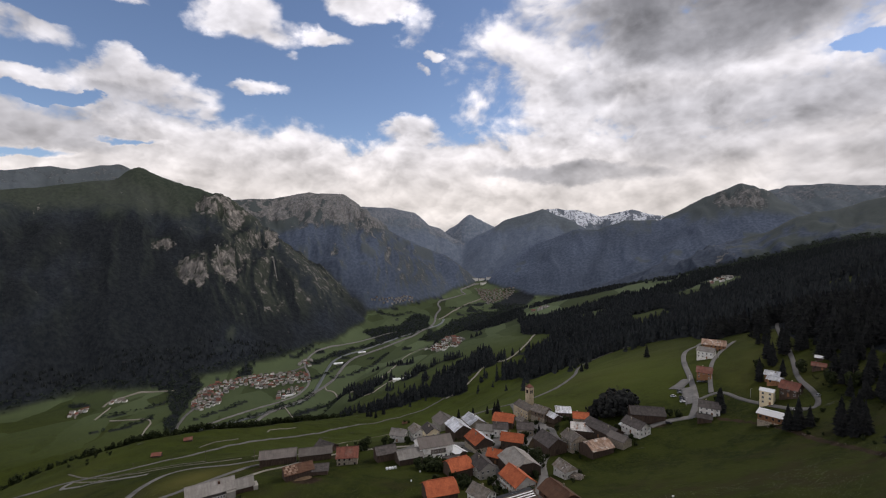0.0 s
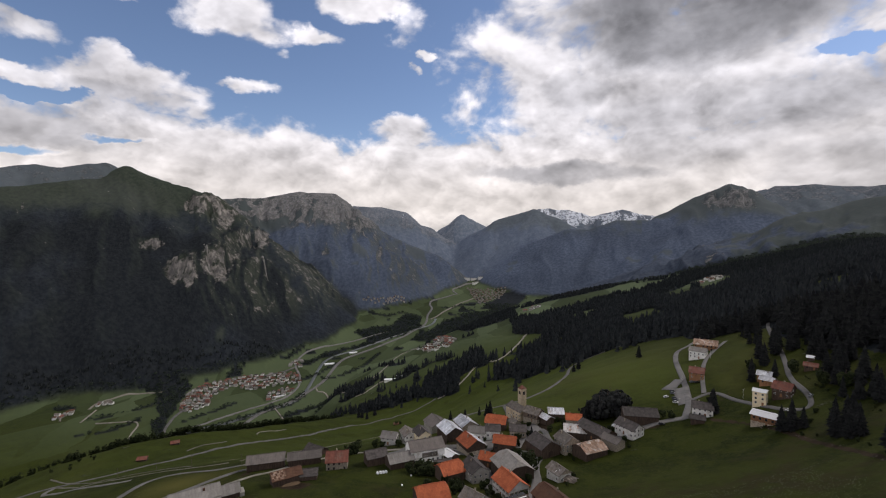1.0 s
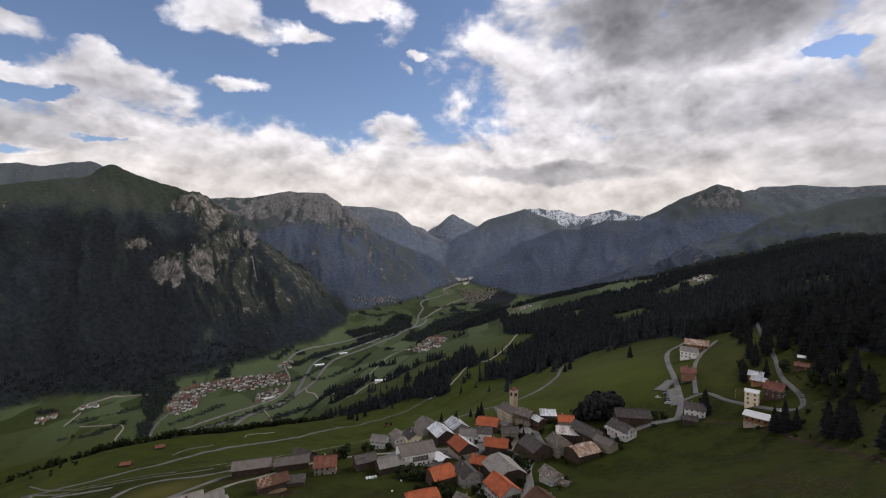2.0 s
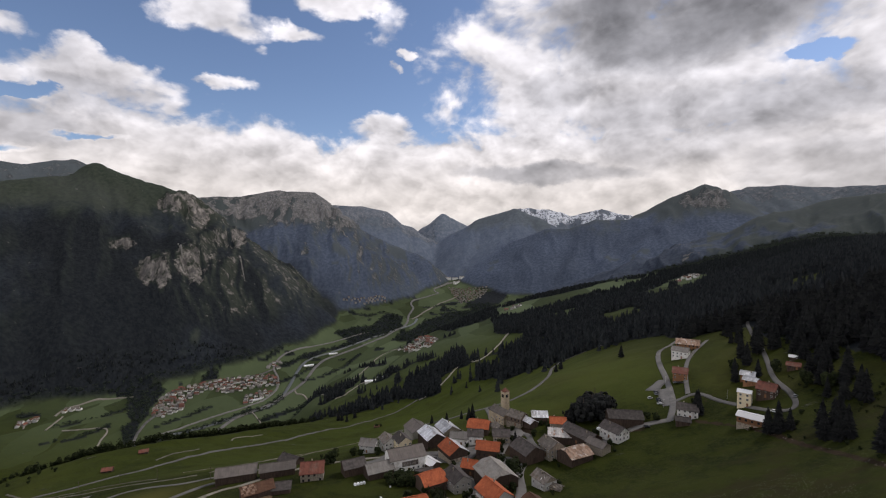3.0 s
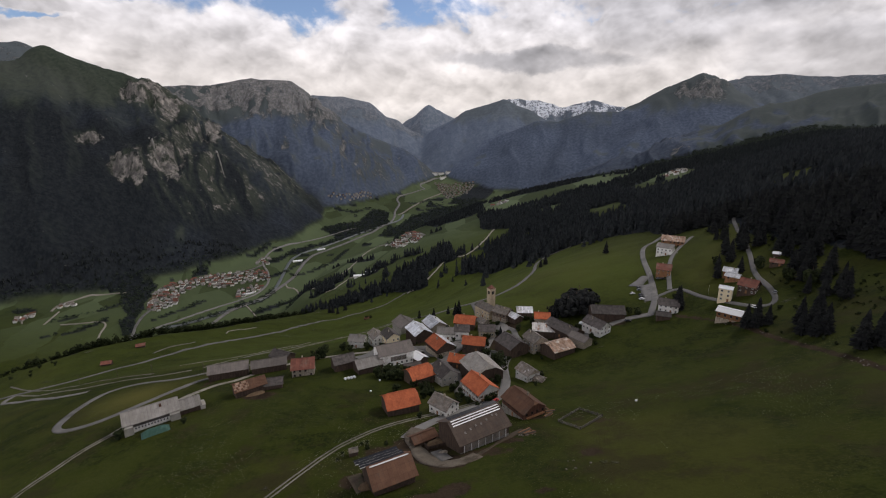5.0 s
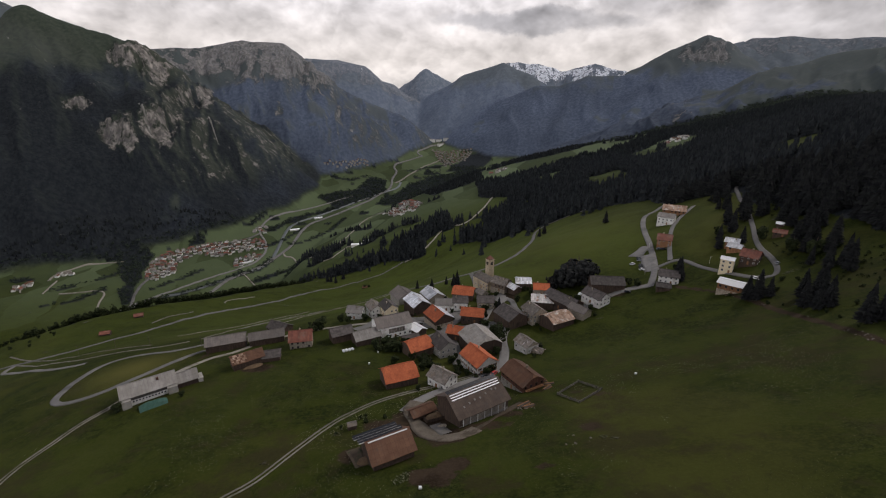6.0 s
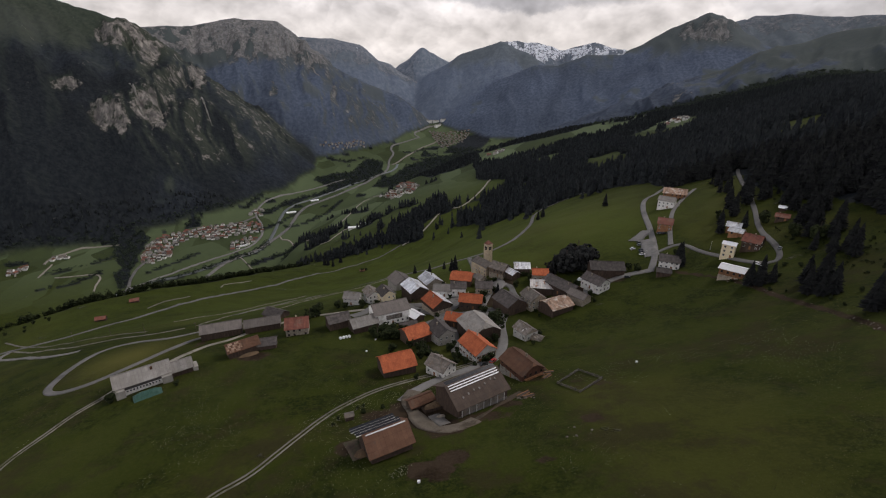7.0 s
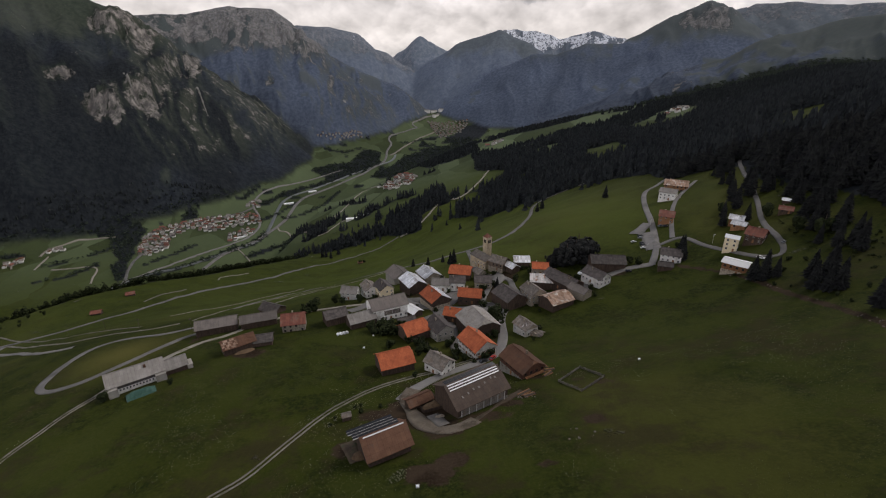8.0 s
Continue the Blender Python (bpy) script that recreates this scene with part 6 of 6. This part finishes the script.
for tx, ty, tall in ((90, 316, 14), (93, 313, 16), (96, 318, 19), (99, 313, 18), (102, 318, 20), (105, 313, 19), (108, 317, 17), (111, 314, 14), (97, 322, 17), (104, 322, 18), (84, 315, 11), (-80, 280, 9), (-84, 276, 8), (33, 243, 10), (35, 239, 7), (-24, 232, 7), (-29, 231, 6), (-20, 236, 6), (-52, 290, 6), (-70, 296, 6), (-8, 213, 5), (9, 199, 4), (13, 197, 4),
                     (25, 200, 5), (27, 207, 4), (-2, 205, 5), (37, 306, 7), (-64, 290, 5), (55, 300, 5), (93, 285, 6), (136, 292, 6), (131, 296, 5), (-10, 182, 3), (-15, 220, 5),
                     (214, 266, 9), (216, 252, 10), (-145.5, 179, 5), (-121.3, 188, 3), (-37, 237, 6), (-31, 238, 7), (-26, 237, 7), (-34, 233, 6), (-28, 232, 6), (-22, 231, 6), (-29, 235, 5), (-24, 215, 5), (-5, 210, 6), (-9, 206, 5), (-8, 218, 5), (-11, 216, 4), (6, 214, 5), (34, 247, 9), (31, 223, 5), (27, 221, 4), (31, 288, 6), (-54, 297, 4), (-39, 146, 1.5), (-38, 150, 1.7), (-32, 157, 1.6), (-30, 158.5, 1.5), (-29, 154, 2.2), (-22, 157, 2.0), (219, 300, 9), (210, 330, 8), (160, 288, 4), (164, 300, 4), (-150, 842, 7), (-143, 850, 6)):
    single_tree("leafy_tree", tx, ty, tall * 1.2, tree_luck.choice(BUSHY), SPRUCE if 82 < tx < 112 and ty > 310 else LEAF, "rounded green broad-leaved tree by the houses", "broad-leaved trees")
for tx, ty, tall in ((164, 240, 2.4), (166, 214, 2.8), (167, 206, 1.8), (166, 182, 2.6), (163, 172, 2.0), (160, 150, 2.4), (157, 158, 1.6), (172, 190, 3.2), (176, 180, 3.0), (170, 165, 3.6), (167, 155, 3.0), (178, 226, 3.4), (184, 216, 3.8), (190, 228, 3.0), (188, 236, 3.4)):
    single_tree("shrub", tx, ty, tall, tree_luck.choice(BUSHY), LEAF, "dark scrub bush at the meadow edge", "meadow edge bushes")
GARDENS = [(-36, 262), (-66, 300), (-25, 300), (20, 345), (75, 330), (130, 300), (100, 262), (60, 215), (40, 180), (8, 192), (-10, 215)]
planted = 0
while planted < 70:
    tx, ty = tree_luck.uniform(-75, 130), tree_luck.uniform(170, 345)
    if not inside(np.array([tx]), np.array([ty]), GARDENS)[0] or any(math.hypot(tx - a, ty - b) < c for a, b, c in FOOTPRINTS) or min(math.hypot(tx - a, ty - b) - c for a, b, c in FOOTPRINTS) > 3.5:
        continue
    planted += 1
    single_tree("shrub", tx, ty, tree_luck.uniform(2.2, 5.2), tree_luck.choice(BUSHY), LEAF, "dark green garden shrub between the houses", "garden shrubs")
bush_x, bush_y = rng.uniform(-520, -120, 260), rng.uniform(420, 960, 260)
keep = line_distance(bush_x, bush_y, [(-478, 450), (-515, 560), (-500, 720), (-420, 880), (-300, 1010)]) < 45
spots = np.stack([bush_x, bush_y, land(bush_x, bush_y)], 1)[keep]
scatter("bushes", "scattered dark bushes along the meadow edge", spots, rng.uniform(3, 8, len(spots)), BUSHY, LEAF, rng)

# tufts of taller grass and flower heads on the near meadows
def tuft_shape(luck):
    verts, tris = [], []
    for k in range(4):
        a, w, h = luck.random() * 6.28, luck.uniform(0.25, 0.5), luck.uniform(0.5, 1.0)
        u, v = math.cos(a), math.sin(a)
        verts += [(-u * w, -v * w, 0), (u * w, v * w, 0), (luck.uniform(-0.4, 0.4), luck.uniform(-0.4, 0.4), h)]
        tris.append((3 * k, 3 * k + 1, 3 * k + 2))
    return np.array(verts), np.array(tris)


TUFTS = [tuft_shape(tree_luck) for _ in range(4)]
r, b = np.sqrt(rng.uniform(75 ** 2, 300 ** 2, 60000)), rng.uniform(-radians(50), radians(46), 60000)
x, y = r * np.sin(b), r * np.cos(b)
thick = rough(x, y, 38, 4, 123) + 0.25 * rough(x, y, 6, 2, 127)
keep = (thick > 0.12) & (cover(x, y, land(x, y))[0] < 0.3) & ((y < 200 - 0.1 * x) | (np.abs(x) > 190))
spots = np.stack([x, y, land(x, y) + 0.38], 1)[keep]
GRASS_TUFT = make_leaves("meadow_grass", (0.060, 0.068, 0.024), (0.150, 0.145, 0.075))
scatter("meadow_grass", "tufts of taller grass in the meadow", spots, rng.uniform(0.14, 0.30, len(spots)), TUFTS, GRASS_TUFT, rng)

r, b = np.sqrt(rng.uniform(75 ** 2, 240 ** 2, 26000)), rng.uniform(-radians(48), radians(44), 26000)
x, y = r * np.sin(b), r * np.cos(b)
keep = (rough(x, y, 30, 4, 223) + 0.3 * rough(x, y, 5, 2, 227) > 0.22) & (cover(x, y, land(x, y))[0] < 0.3) & ((y < 185 - 0.1 * x) | (np.abs(x) > 190))
for hx, hy, reach in FOOTPRINTS:
    keep &= np.hypot(x - hx, y - hy) > reach
spots = np.stack([x, y, land(x, y) + 0.45], 1)[keep]
scatter("meadow_flowers", "pale flower heads scattered in the meadow", spots, rng.uniform(0.10, 0.24, len(spots)), TUFTS, FLOWERS, rng)
# ---- far villages in the valley ----
def small_house(roof, wall, L, W, eave, ridge):
    house = tagged(new("house"), "small far valley house with a pitched roof", "house", "valley houses")
    part("wall", gable_walls(L, W, eave, ridge, 8), wall, house)
    for s in (-1, 1):
        part("roof", roof_slab(L, W, eave, ridge, s, 0.8, 0.3), roof, house)
    return house


PATTERNS = [small_house(r, w, L, W, e, t) for r, w, L, W, e, t in ((BROWN, PLASTER, 13, 10, 5.8, 9.0), (SLATE, PLASTER, 14, 11, 6, 9.2), (DARK, PLASTER, 12, 10, 5.8, 8.6), (RED, FAR_WALL, 15, 10, 5.8, 8.8), (PALE, OLD_PLASTER, 13, 11, 5.2, 8.4))]
SPREADS = [([(-989, 1420), (-1060, 1553), (-1057, 1623), (-1035, 1661), (-965, 1693), (-917, 1730), (-838, 1756), (-721, 1774), (-682, 1693), (-741, 1677), (-791, 1641), (-844, 1616), (-919, 1641), (-945, 1608), (-955, 1547), (-921, 1467), (-937, 1410)], 150, 16),
           ([(-707, 1642), (-678, 1618), (-713, 1547), (-732, 1519), (-763, 1569), (-747, 1607)], 20, 17),
           ([(-215, 1679), (-172, 1721), (-150, 1850), (-71, 1659), (-54, 1500), (-90, 1450), (-149, 1490)], 52, 17),
           ([(-709, 2796), (-588, 2878), (-462, 2962), (-458, 2918), (-582, 2825)], 55, 17),
           ([(-56, 3505), (255, 3400), (180, 3155), (43, 3004), (7, 3151)], 110, 21)]
SPREADS += [([(-1362, 1327), (-1343, 1389), (-1318, 1354), (-1338, 1310)], 12, 15), ([(-1321, 1441), (-1291, 1488), (-1265, 1458), (-1301, 1427)], 5, 18), ([(-800, 1850), (-790, 1920), (-760, 1930), (-740, 1850)], 9, 18),
            ([(690, 1400), (760, 1500), (800, 1480), (740, 1390)], 9, 24), ([(189, 1700), (240, 1760), (270, 1740), (225, 1660)], 7, 18)]
for corners, wanted, gap in SPREADS:
    luck = random.Random(wanted)
    xs, ys = [c[0] for c in corners], [c[1] for c in corners]
    taken, tries, far_verts, far_sides, far_tops = [], 0, [], [], []
    while len(taken) < wanted and tries < 6000:
        tries += 1
        x, y = luck.uniform(min(xs), max(xs)), luck.uniform(min(ys), max(ys))
        if not inside(np.array([x]), np.array([y]), corners)[0] or any(math.hypot(x - a, y - b) < gap for a, b in taken):
            continue
        taken.append((x, y))
        yaw = luck.choice((20, 110)) + luck.uniform(-18, 18)
        if y < 2500:
            copy_thing(luck.choice(PATTERNS), pose(x, y, height_at(x, y) + 0.3, 0, 0, yaw))
            continue
        m, L, W, k = pose(x, y, height_at(x, y) + 0.3, 0, 0, yaw), luck.uniform(11, 16), luck.uniform(9, 11.5), len(far_verts)
        for p in [(a * L / 2, b * W / 2, h) for h in (-6, 5.6) for a, b in ((-1, -1), (1, -1), (1, 1), (-1, 1))] + [(a * (L / 2 + 0.7), b * (W / 2 + 0.7), 5.4) for a, b in ((-1, -1), (1, -1), (1, 1), (-1, 1))] + [(-L / 2 - 0.7, 0, 9.0), (L / 2 + 0.7, 0, 9.0)]:
            far_verts.append(m @ Vector(p))
        far_sides += [[k + i for i in f] for f in ((0, 1, 5, 4), (1, 2, 6, 5), (2, 3, 7, 6), (3, 0, 4, 7))]
        far_tops += [[k + i for i in f] for f in ((8, 9, 13, 12), (10, 11, 12, 13), (9, 10, 13), (11, 8, 12))]
    if far_verts:
        me = bpy.data.meshes.new("far_houses")
        me.from_pydata(far_verts, [], far_sides + far_tops)
        for mat in (OLD_PLASTER, SLATE, BROWN):
            me.materials.append(mat)
        for f in me.polygons:
            f.material_index = 0 if f.index < len(far_sides) else 1 + (f.index - len(far_sides)) // 4 % 2
        tagged(new("far_houses", me), "far village of small pale houses with grey and brown roofs", "village", kind="stuff")
for k, p in enumerate(PATTERNS):
    x, y = (-880 + 26 * k, 1690 + 9 * k)
    p.matrix_world = pose(x, y, height_at(x, y), 0, 0, 30)
for k, (x, y, L, W) in enumerate(((-60, 3690, 60, 26), (0, 3730, 46, 24), (60, 3700, 40, 30), (20, 3640, 70, 20))):
    hall = tagged(new("gravel_works"), "pale gravel works hall at the valley end", "building", "gravel works")
    hall.matrix_world = pose(x, y, height_at(x, y), 0, 0, 15 * k)
    part("wall", gable_walls(L, W, 12, 16, 10), PLASTER, hall)
    for s in (-1, 1):
        part("roof", roof_slab(L, W, 12, 16, s, 1.0, 0.5), PALE, hall)


for x, y, yaw, L in ((-245, 1285, 12, 34), (-209, 1275, 12, 30), (-626, 1888, 25, 40), (-562, 2040, 30, 36), (-712, 1568, 40, 44)):
    hall = tagged(new("farm_hall"), "long low white-roofed farm hall in the valley fields", "building", "valley farm halls")
    hall.matrix_world = pose(x, y, height_at(x, y), 0, 0, yaw)
    part("wall", gable_walls(L, 12, 4, 6.5, 8), PLASTER, hall)
    for s in (-1, 1):
        part("roof", roof_slab(L, 12, 4, 6.5, s, 0.6, 0.3), FOIL, hall)


# ---- cars, bales, yard things ----
def car_paint(name, colour):
    mat, n = material(name)
    finish(n, colour, 0.35, None, spec=0.5)
    return mat


PAINTS = [car_paint(*p) for p in (("black_paint", (0.012, 0.012, 0.014)), ("white_paint", (0.75, 0.75, 0.74)), ("grey_paint", (0.16, 0.17, 0.18)), ("red_paint", (0.38, 0.03, 0.025)))]
RUBBER, _n = material("rubber")
finish(_n, (0.015, 0.015, 0.015), 0.9)


def car(x, y, yaw, paint, label, tall=1.0):
    thing = tagged(new("car"), label, "car", "parked cars")
    thing.matrix_world = pose(x, y, height_at(x, y) + 0.35, 0, 0, yaw)
    bm = bmesh.new()
    section = [(-2.1, 0.35), (-2.15, 0.75), (-1.95, 0.95), (1.0, 0.98), (2.05, 0.78), (2.15, 0.45), (2.1, 0.3)]
    left = [bm.verts.new((a, -0.85, c)) for a, c in section]
    right = [bm.verts.new((a, 0.85, c)) for a, c in section]
    bm.faces.new(left)
    bm.faces.new(right[::-1])
    for k in range(len(section)):
        bm.faces.new((left[k], right[k], right[(k + 1) % 7], left[(k + 1) % 7]))
    bmesh.ops.recalc_face_normals(bm, faces=bm.faces[:])
    bmesh.ops.bevel(bm, geom=bm.edges[:], offset=0.07, segments=1, affect="EDGES")
    part("body", bm, paint, thing)
    bm = bmesh.new()
    v = box(bm, -1.85, 0.95, -0.78, 0.78, 0.93, 0.93 + 0.55 * tall)
    for q in v[4:]:
        q.co.y *= 0.84
        q.co.x = q.co.x * 0.72 - 0.1
    part("cabin", bm, GLASS, thing, "dark glazed cabin")
    bm = bmesh.new()
    v = box(bm, -1.38, 0.52, -0.60, 0.60, 0.93 + 0.55 * tall, 0.98 + 0.55 * tall)
    part("car_roof", bm, paint, thing)
    for a in (-1.35, 1.35):
        for c in (-0.82, 0.82):
            bm = bmesh.new()
            bmesh.ops.create_cone(bm, cap_ends=True, segments=14, radius1=0.33, radius2=0.33, depth=0.22, matrix=pose(a, c, 0.33, 90, 0, 0))
            part("wheel", bm, RUBBER, thing)
    return thing


for x, y, yaw, p, what in ((153.5, 333, 20, 0, "black"), (152.4, 329.5, 18, 2, "grey"), (149.5, 320, 18, 0, "black"), (148.6, 316.5, 20, 0, "black"), (147.4, 313, 15, 1, "white"), (146.0, 326, 20, 1, "white"),
                           (229.5, 421, -25, 0, "black"), (232.0, 424, -25, 2, "grey"), (234.5, 427, -25, 1, "white"), (237, 430, -25, 0, "black"),
                           (173, 336, 10, 0, "black"), (171, 339, 10, 2, "grey"), (26.2, 196.5, 50, 3, "red"), (21.5, 193.5, 30, 0, "black"), (200.5, 257, 40, 2, "grey"), (183.5, 249, -60, 1, "white"), (126, 284.5, 5, 0, "black")):
    car(x, y, yaw, PAINTS[p], what + " car parked beside the road")


def bale(x, y, label="round hay bale wrapped in white foil"):
    ob = tagged(new("hay_bale"), label, "bale", "wrapped hay bales")
    ob.matrix_world = pose(x, y, height_at(x, y), 0, 0, 40)
    bm = bmesh.new()
    bmesh.ops.create_cone(bm, cap_ends=True, segments=20, radius1=0.78, radius2=0.78, depth=1.35, matrix=pose(0, 0, 0.74, 90, 0, 0))
    bmesh.ops.bevel(bm, geom=[e for e in bm.edges if e.is_manifold and e.calc_face_angle(0) > 1], offset=0.16, segments=2, affect="EDGES")
    part("wrap", bm, FOIL, ob)


for x, y in ((-54.5, 231.5), (-53.0, 232.4), (-51.5, 233.2), (-50.1, 234.2)):
    bale(x, y)


def post_of(name, x, y, tall, thick, mat, label, group="posts in the meadow"):
    ob = tagged(new(name), label, "post", group)
    ob.location = (x, y, height_at(x, y))
    bm = bmesh.new()
    bmesh.ops.create_cone(bm, cap_ends=True, segments=8, radius1=thick, radius2=thick * 0.8, depth=tall + 1, matrix=pose(0, 0, tall / 2 - 0.5))
    part("shaft", bm, mat, ob)
    return ob


for x, y in ((-152, 262), (-205, 290), (-262, 330), (-120, 300), (-330, 370)):
    pole = post_of("power_pole", x, y, 9.0, 0.14, BARK, "tall weathered wooden power pole in the meadow", "power poles")
    bm = bmesh.new()
    box(bm, -0.9, 0.9, -0.06, 0.06, 8.3, 8.45)
    part("crossarm", bm, BARK, pole)
for x, y, yaw in ((147, 307, 0), (166, 345, 0), (181, 290, 0), (208, 385, 0), (34, 232, 0)):
    lamp = post_of("street_lamp", x, y, 6.0, 0.07, TRIM, "slim grey street lamp beside the road", "street lamps")
    bm = bmesh.new()
    box(bm, 0, 0.9, -0.1, 0.1, 5.9, 6.02)
    part("lamp_head", bm, TRIM, lamp)

# tarpaulin, dung heap, timber and stones
tarp = tagged(new("tarpaulin"), "crumpled green tarpaulin over stores beside the barn", "tarpaulin")
tarp.matrix_world = pose(0, 0, 0.5) @ stand(-130.5, 181.0, 37, 11, 6)
bm = bmesh.new()
bmesh.ops.create_grid(bm, x_segments=14, y_segments=8, size=0.5)
for v in bm.verts:
    u, w = v.co.x * 2, v.co.y * 2
    v.co = Vector((u * 5.6, w * 3.2, 2.3 * (1 - w * w) * (1 - 0.75 * u ** 4) + random.uniform(-0.12, 0.12) - 0.3))
part("cover", bm, TARP, tarp)


def heap(name, label, x, y, rx, ry, tall, mat, yaw=0):
    ob = tagged(new(name), label, "heap")
    ob.matrix_world = stand(x, y, yaw, rx, ry)
    bm = bmesh.new()
    bmesh.ops.create_icosphere(bm, subdivisions=3, radius=1.0)
    for v in bm.verts:
        k = 1 + 0.18 * noise.noise(v.co * 2.3) + 0.1 * noise.noise(v.co * 6)
        v.co = Vector((v.co.x * rx * k, v.co.y * ry * k, v.co.z * tall * k))
    part("mound", bm, mat, ob)


heap("dung_heap", "brown dung heap in the farmyard", -2.5, 154.0, 4.2, 2.6, 1.5, HAY, 31)
heap("dung_heap", "brown straw heap beside the farm shed", -24.5, 126.0, 3.0, 2.2, 1.5, HAY, 30)
heap("covered_heap", "heap covered with white foil beside the barn", 101.0, 297.0, 4.0, 2.0, 1.6, FOIL, 10)
heap("gravel_heap", "small heap of grey stones in the yard", 0.5, 146.0, 1.8, 1.2, 0.8, STONE, 20)
heap("hay_heap", "dry hay spread below the old barn", -99.5, 216.0, 5.0, 2.6, 0.5, HAY, 36)
stone_luck = random.Random(4)
EDGE = [(163, 250), (166, 225), (161, 191), (155, 162), (149, 140)]
for k in range(66):
    if k >= 30:
        u = stone_luck.uniform(0, 3.99)
        (ax, ay), (bx, by) = EDGE[int(u)], EDGE[int(u) + 1]
        x, y = ax + (bx - ax) * (u % 1) + stone_luck.uniform(-1.6, 1.6), ay + (by - ay) * (u % 1) + stone_luck.uniform(-1.6, 1.6)
    elif k < 21:
        x, y = 30 + stone_luck.uniform(0, 7), 153 + stone_luck.uniform(0, 5)
    else:
        x, y = 44 + stone_luck.uniform(-6, 5), 122 + stone_luck.uniform(-3, 4)
    ob = tagged(new("boulder"), "pale grey field stone lying in the grass", "stone", "field stones")
    size = stone_luck.uniform(0.12, 0.34)
    ob.matrix_world = pose(x, y, height_at(x, y) + 0.1, 0, 0, stone_luck.uniform(0, 360))
    bm = bmesh.new()
    bmesh.ops.create_icosphere(bm, subdivisions=2, radius=size)
    for v in bm.verts:
        v.co = Vector((v.co.x * 1.3, v.co.y, v.co.z * 0.65)) * (1 + 0.25 * noise.noise(v.co * 2 + Vector((k, 0, 0))))
    part("rock", bm, SLATE, ob)


def wood_stack(x, y, yaw, L, label):
    ob = tagged(new("log_pile"), label, "timber")
    ob.matrix_world = stand(x, y, yaw, L, 1.5)
    for k in range(7):
        bm = bmesh.new()
        bmesh.ops.create_cone(bm, cap_ends=True, segments=9, radius1=0.2, radius2=0.17, depth=L, matrix=pose(0, -0.75 + 0.42 * (k if k < 4 else k - 3.5), 0.2 if k < 4 else 0.55, 0, 90, 0))
        part("log", bm, BARK if k % 3 else LARCH, ob)


wood_stack(33, 158, 33, 6, "pile of pale logs beside the barn")
wood_stack(34.5, 155.5, 20, 5, "pile of pale logs beside the barn")
wood_stack(44, 176, -30, 4, "stacked timber beside the brown house")
wood_stack(46, 173, 40, 5, "stacked timber beside the brown house")
wood_stack(48, 177.5, 10, 4.5, "stacked timber beside the brown house")
wood_stack(47, 182, -50, 4, "stacked timber beside the brown house")
wood_stack(52, 221, -20, 5, "scattered boards beside the small stone house")

# sheep pen: posts and rails
pen = tagged(new("sheep_pen"), "old square timber pen with rails in the meadow", "fence")
corners = [(48, 164), (60, 175), (65, 162), (53, 152)]
for (ax, ay), (bx, by) in zip(corners, corners[1:] + corners[:1]):
    for k in range(5):
        x, y = ax + (bx - ax) * k / 5, ay + (by - ay) * k / 5
        bm = bmesh.new()
        box(bm, -0.16, 0.16, -0.16, 0.16, -0.5, 1.3)
        part("post", bm, FENCE, pen).location = (x, y, height_at(x, y))
        nx, ny = ax + (bx - ax) * (k + 1) / 5, ay + (by - ay) * (k + 1) / 5
        za, zb = height_at(x, y), height_at(nx, ny)
        length = math.hypot(nx - x, ny - y)
        for up in (0.3, 0.9):
            bm = bmesh.new()
            box(bm, 0, math.sqrt(length ** 2 + (zb - za) ** 2), -0.08, 0.08, -0.12, 0.12)
            part("rail", bm, FENCE, pen).matrix_basis = pose(x, y, za + up, 0, -math.degrees(math.atan2(zb - za, length)), math.degrees(math.atan2(ny - y, nx - x)))
for x, y in ((-34.7, 228.8), (-37.4, 213.9), (-6, 108.5), (83, 172)):
    trough = tagged(new("water_tank"), "small white water tank on the grass", "tank", "white tanks")
    trough.location = (x, y, height_at(x, y))
    bm = bmesh.new()
    box(bm, -0.45, 0.45, -0.35, 0.35, -0.2, 0.75)
    bmesh.ops.bevel(bm, geom=bm.edges[:], offset=0.1, segments=2, affect="EDGES")
    part("tank", bm, FOIL, trough)

# low walls of the cattle pen and a garden hut
pen = tagged(new("cattle_pen"), "low dark board walls round a muddy cattle pen", "pen")
pen.location = (-4, 157.5, height_at(-4, 157.5))
for x0, y0, x1, y1 in ((-10, 162, -5.2, 150), (-5.2, 150, 1.6, 152.6), (-2.6, 165.4, 1.6, 152.6)):
    run = math.hypot(x1 - x0, y1 - y0)
    mx, my = (x0 + x1) / 2, (y0 + y1) / 2
    bm = bmesh.new()
    box(bm, -run / 2, run / 2, -0.12, 0.12, -1.2, 1.3)
    climb = math.degrees(math.atan2(height_at(x1, y1) - height_at(x0, y0), run))
    part("pen_wall", bm, PLANK, pen).matrix_basis = pose(mx + 4, my - 157.5, height_at(mx, my) - height_at(-4, 157.5), 0, -climb, math.degrees(math.atan2(y1 - y0, x1 - x0)))
building("shed", "tiny weathered garden hut beside the meadow track", -33.8, 149.7, 20, 3.2, 2.4, 1.7, 2.5, PLANK, SLATE, stacks=0, over=0.25)
spots = []
for cx, cy in ((-39, 146), (-38, 150), (-32, 157), (-30, 158.5), (-12, 113), (-11, 115)):
    for k in range(26):
        px, py = cx + rng.normal(0, 1.1), cy + rng.normal(0, 1.1)
        spots.append((px, py, height_at(px, py) + rng.uniform(0.5, 1.3)))
scatter("flowering_bushes", "white flower heads on bushes by the track", np.array(spots), rng.uniform(0.25, 0.45, len(spots)), TUFTS, FLOWERS, rng)
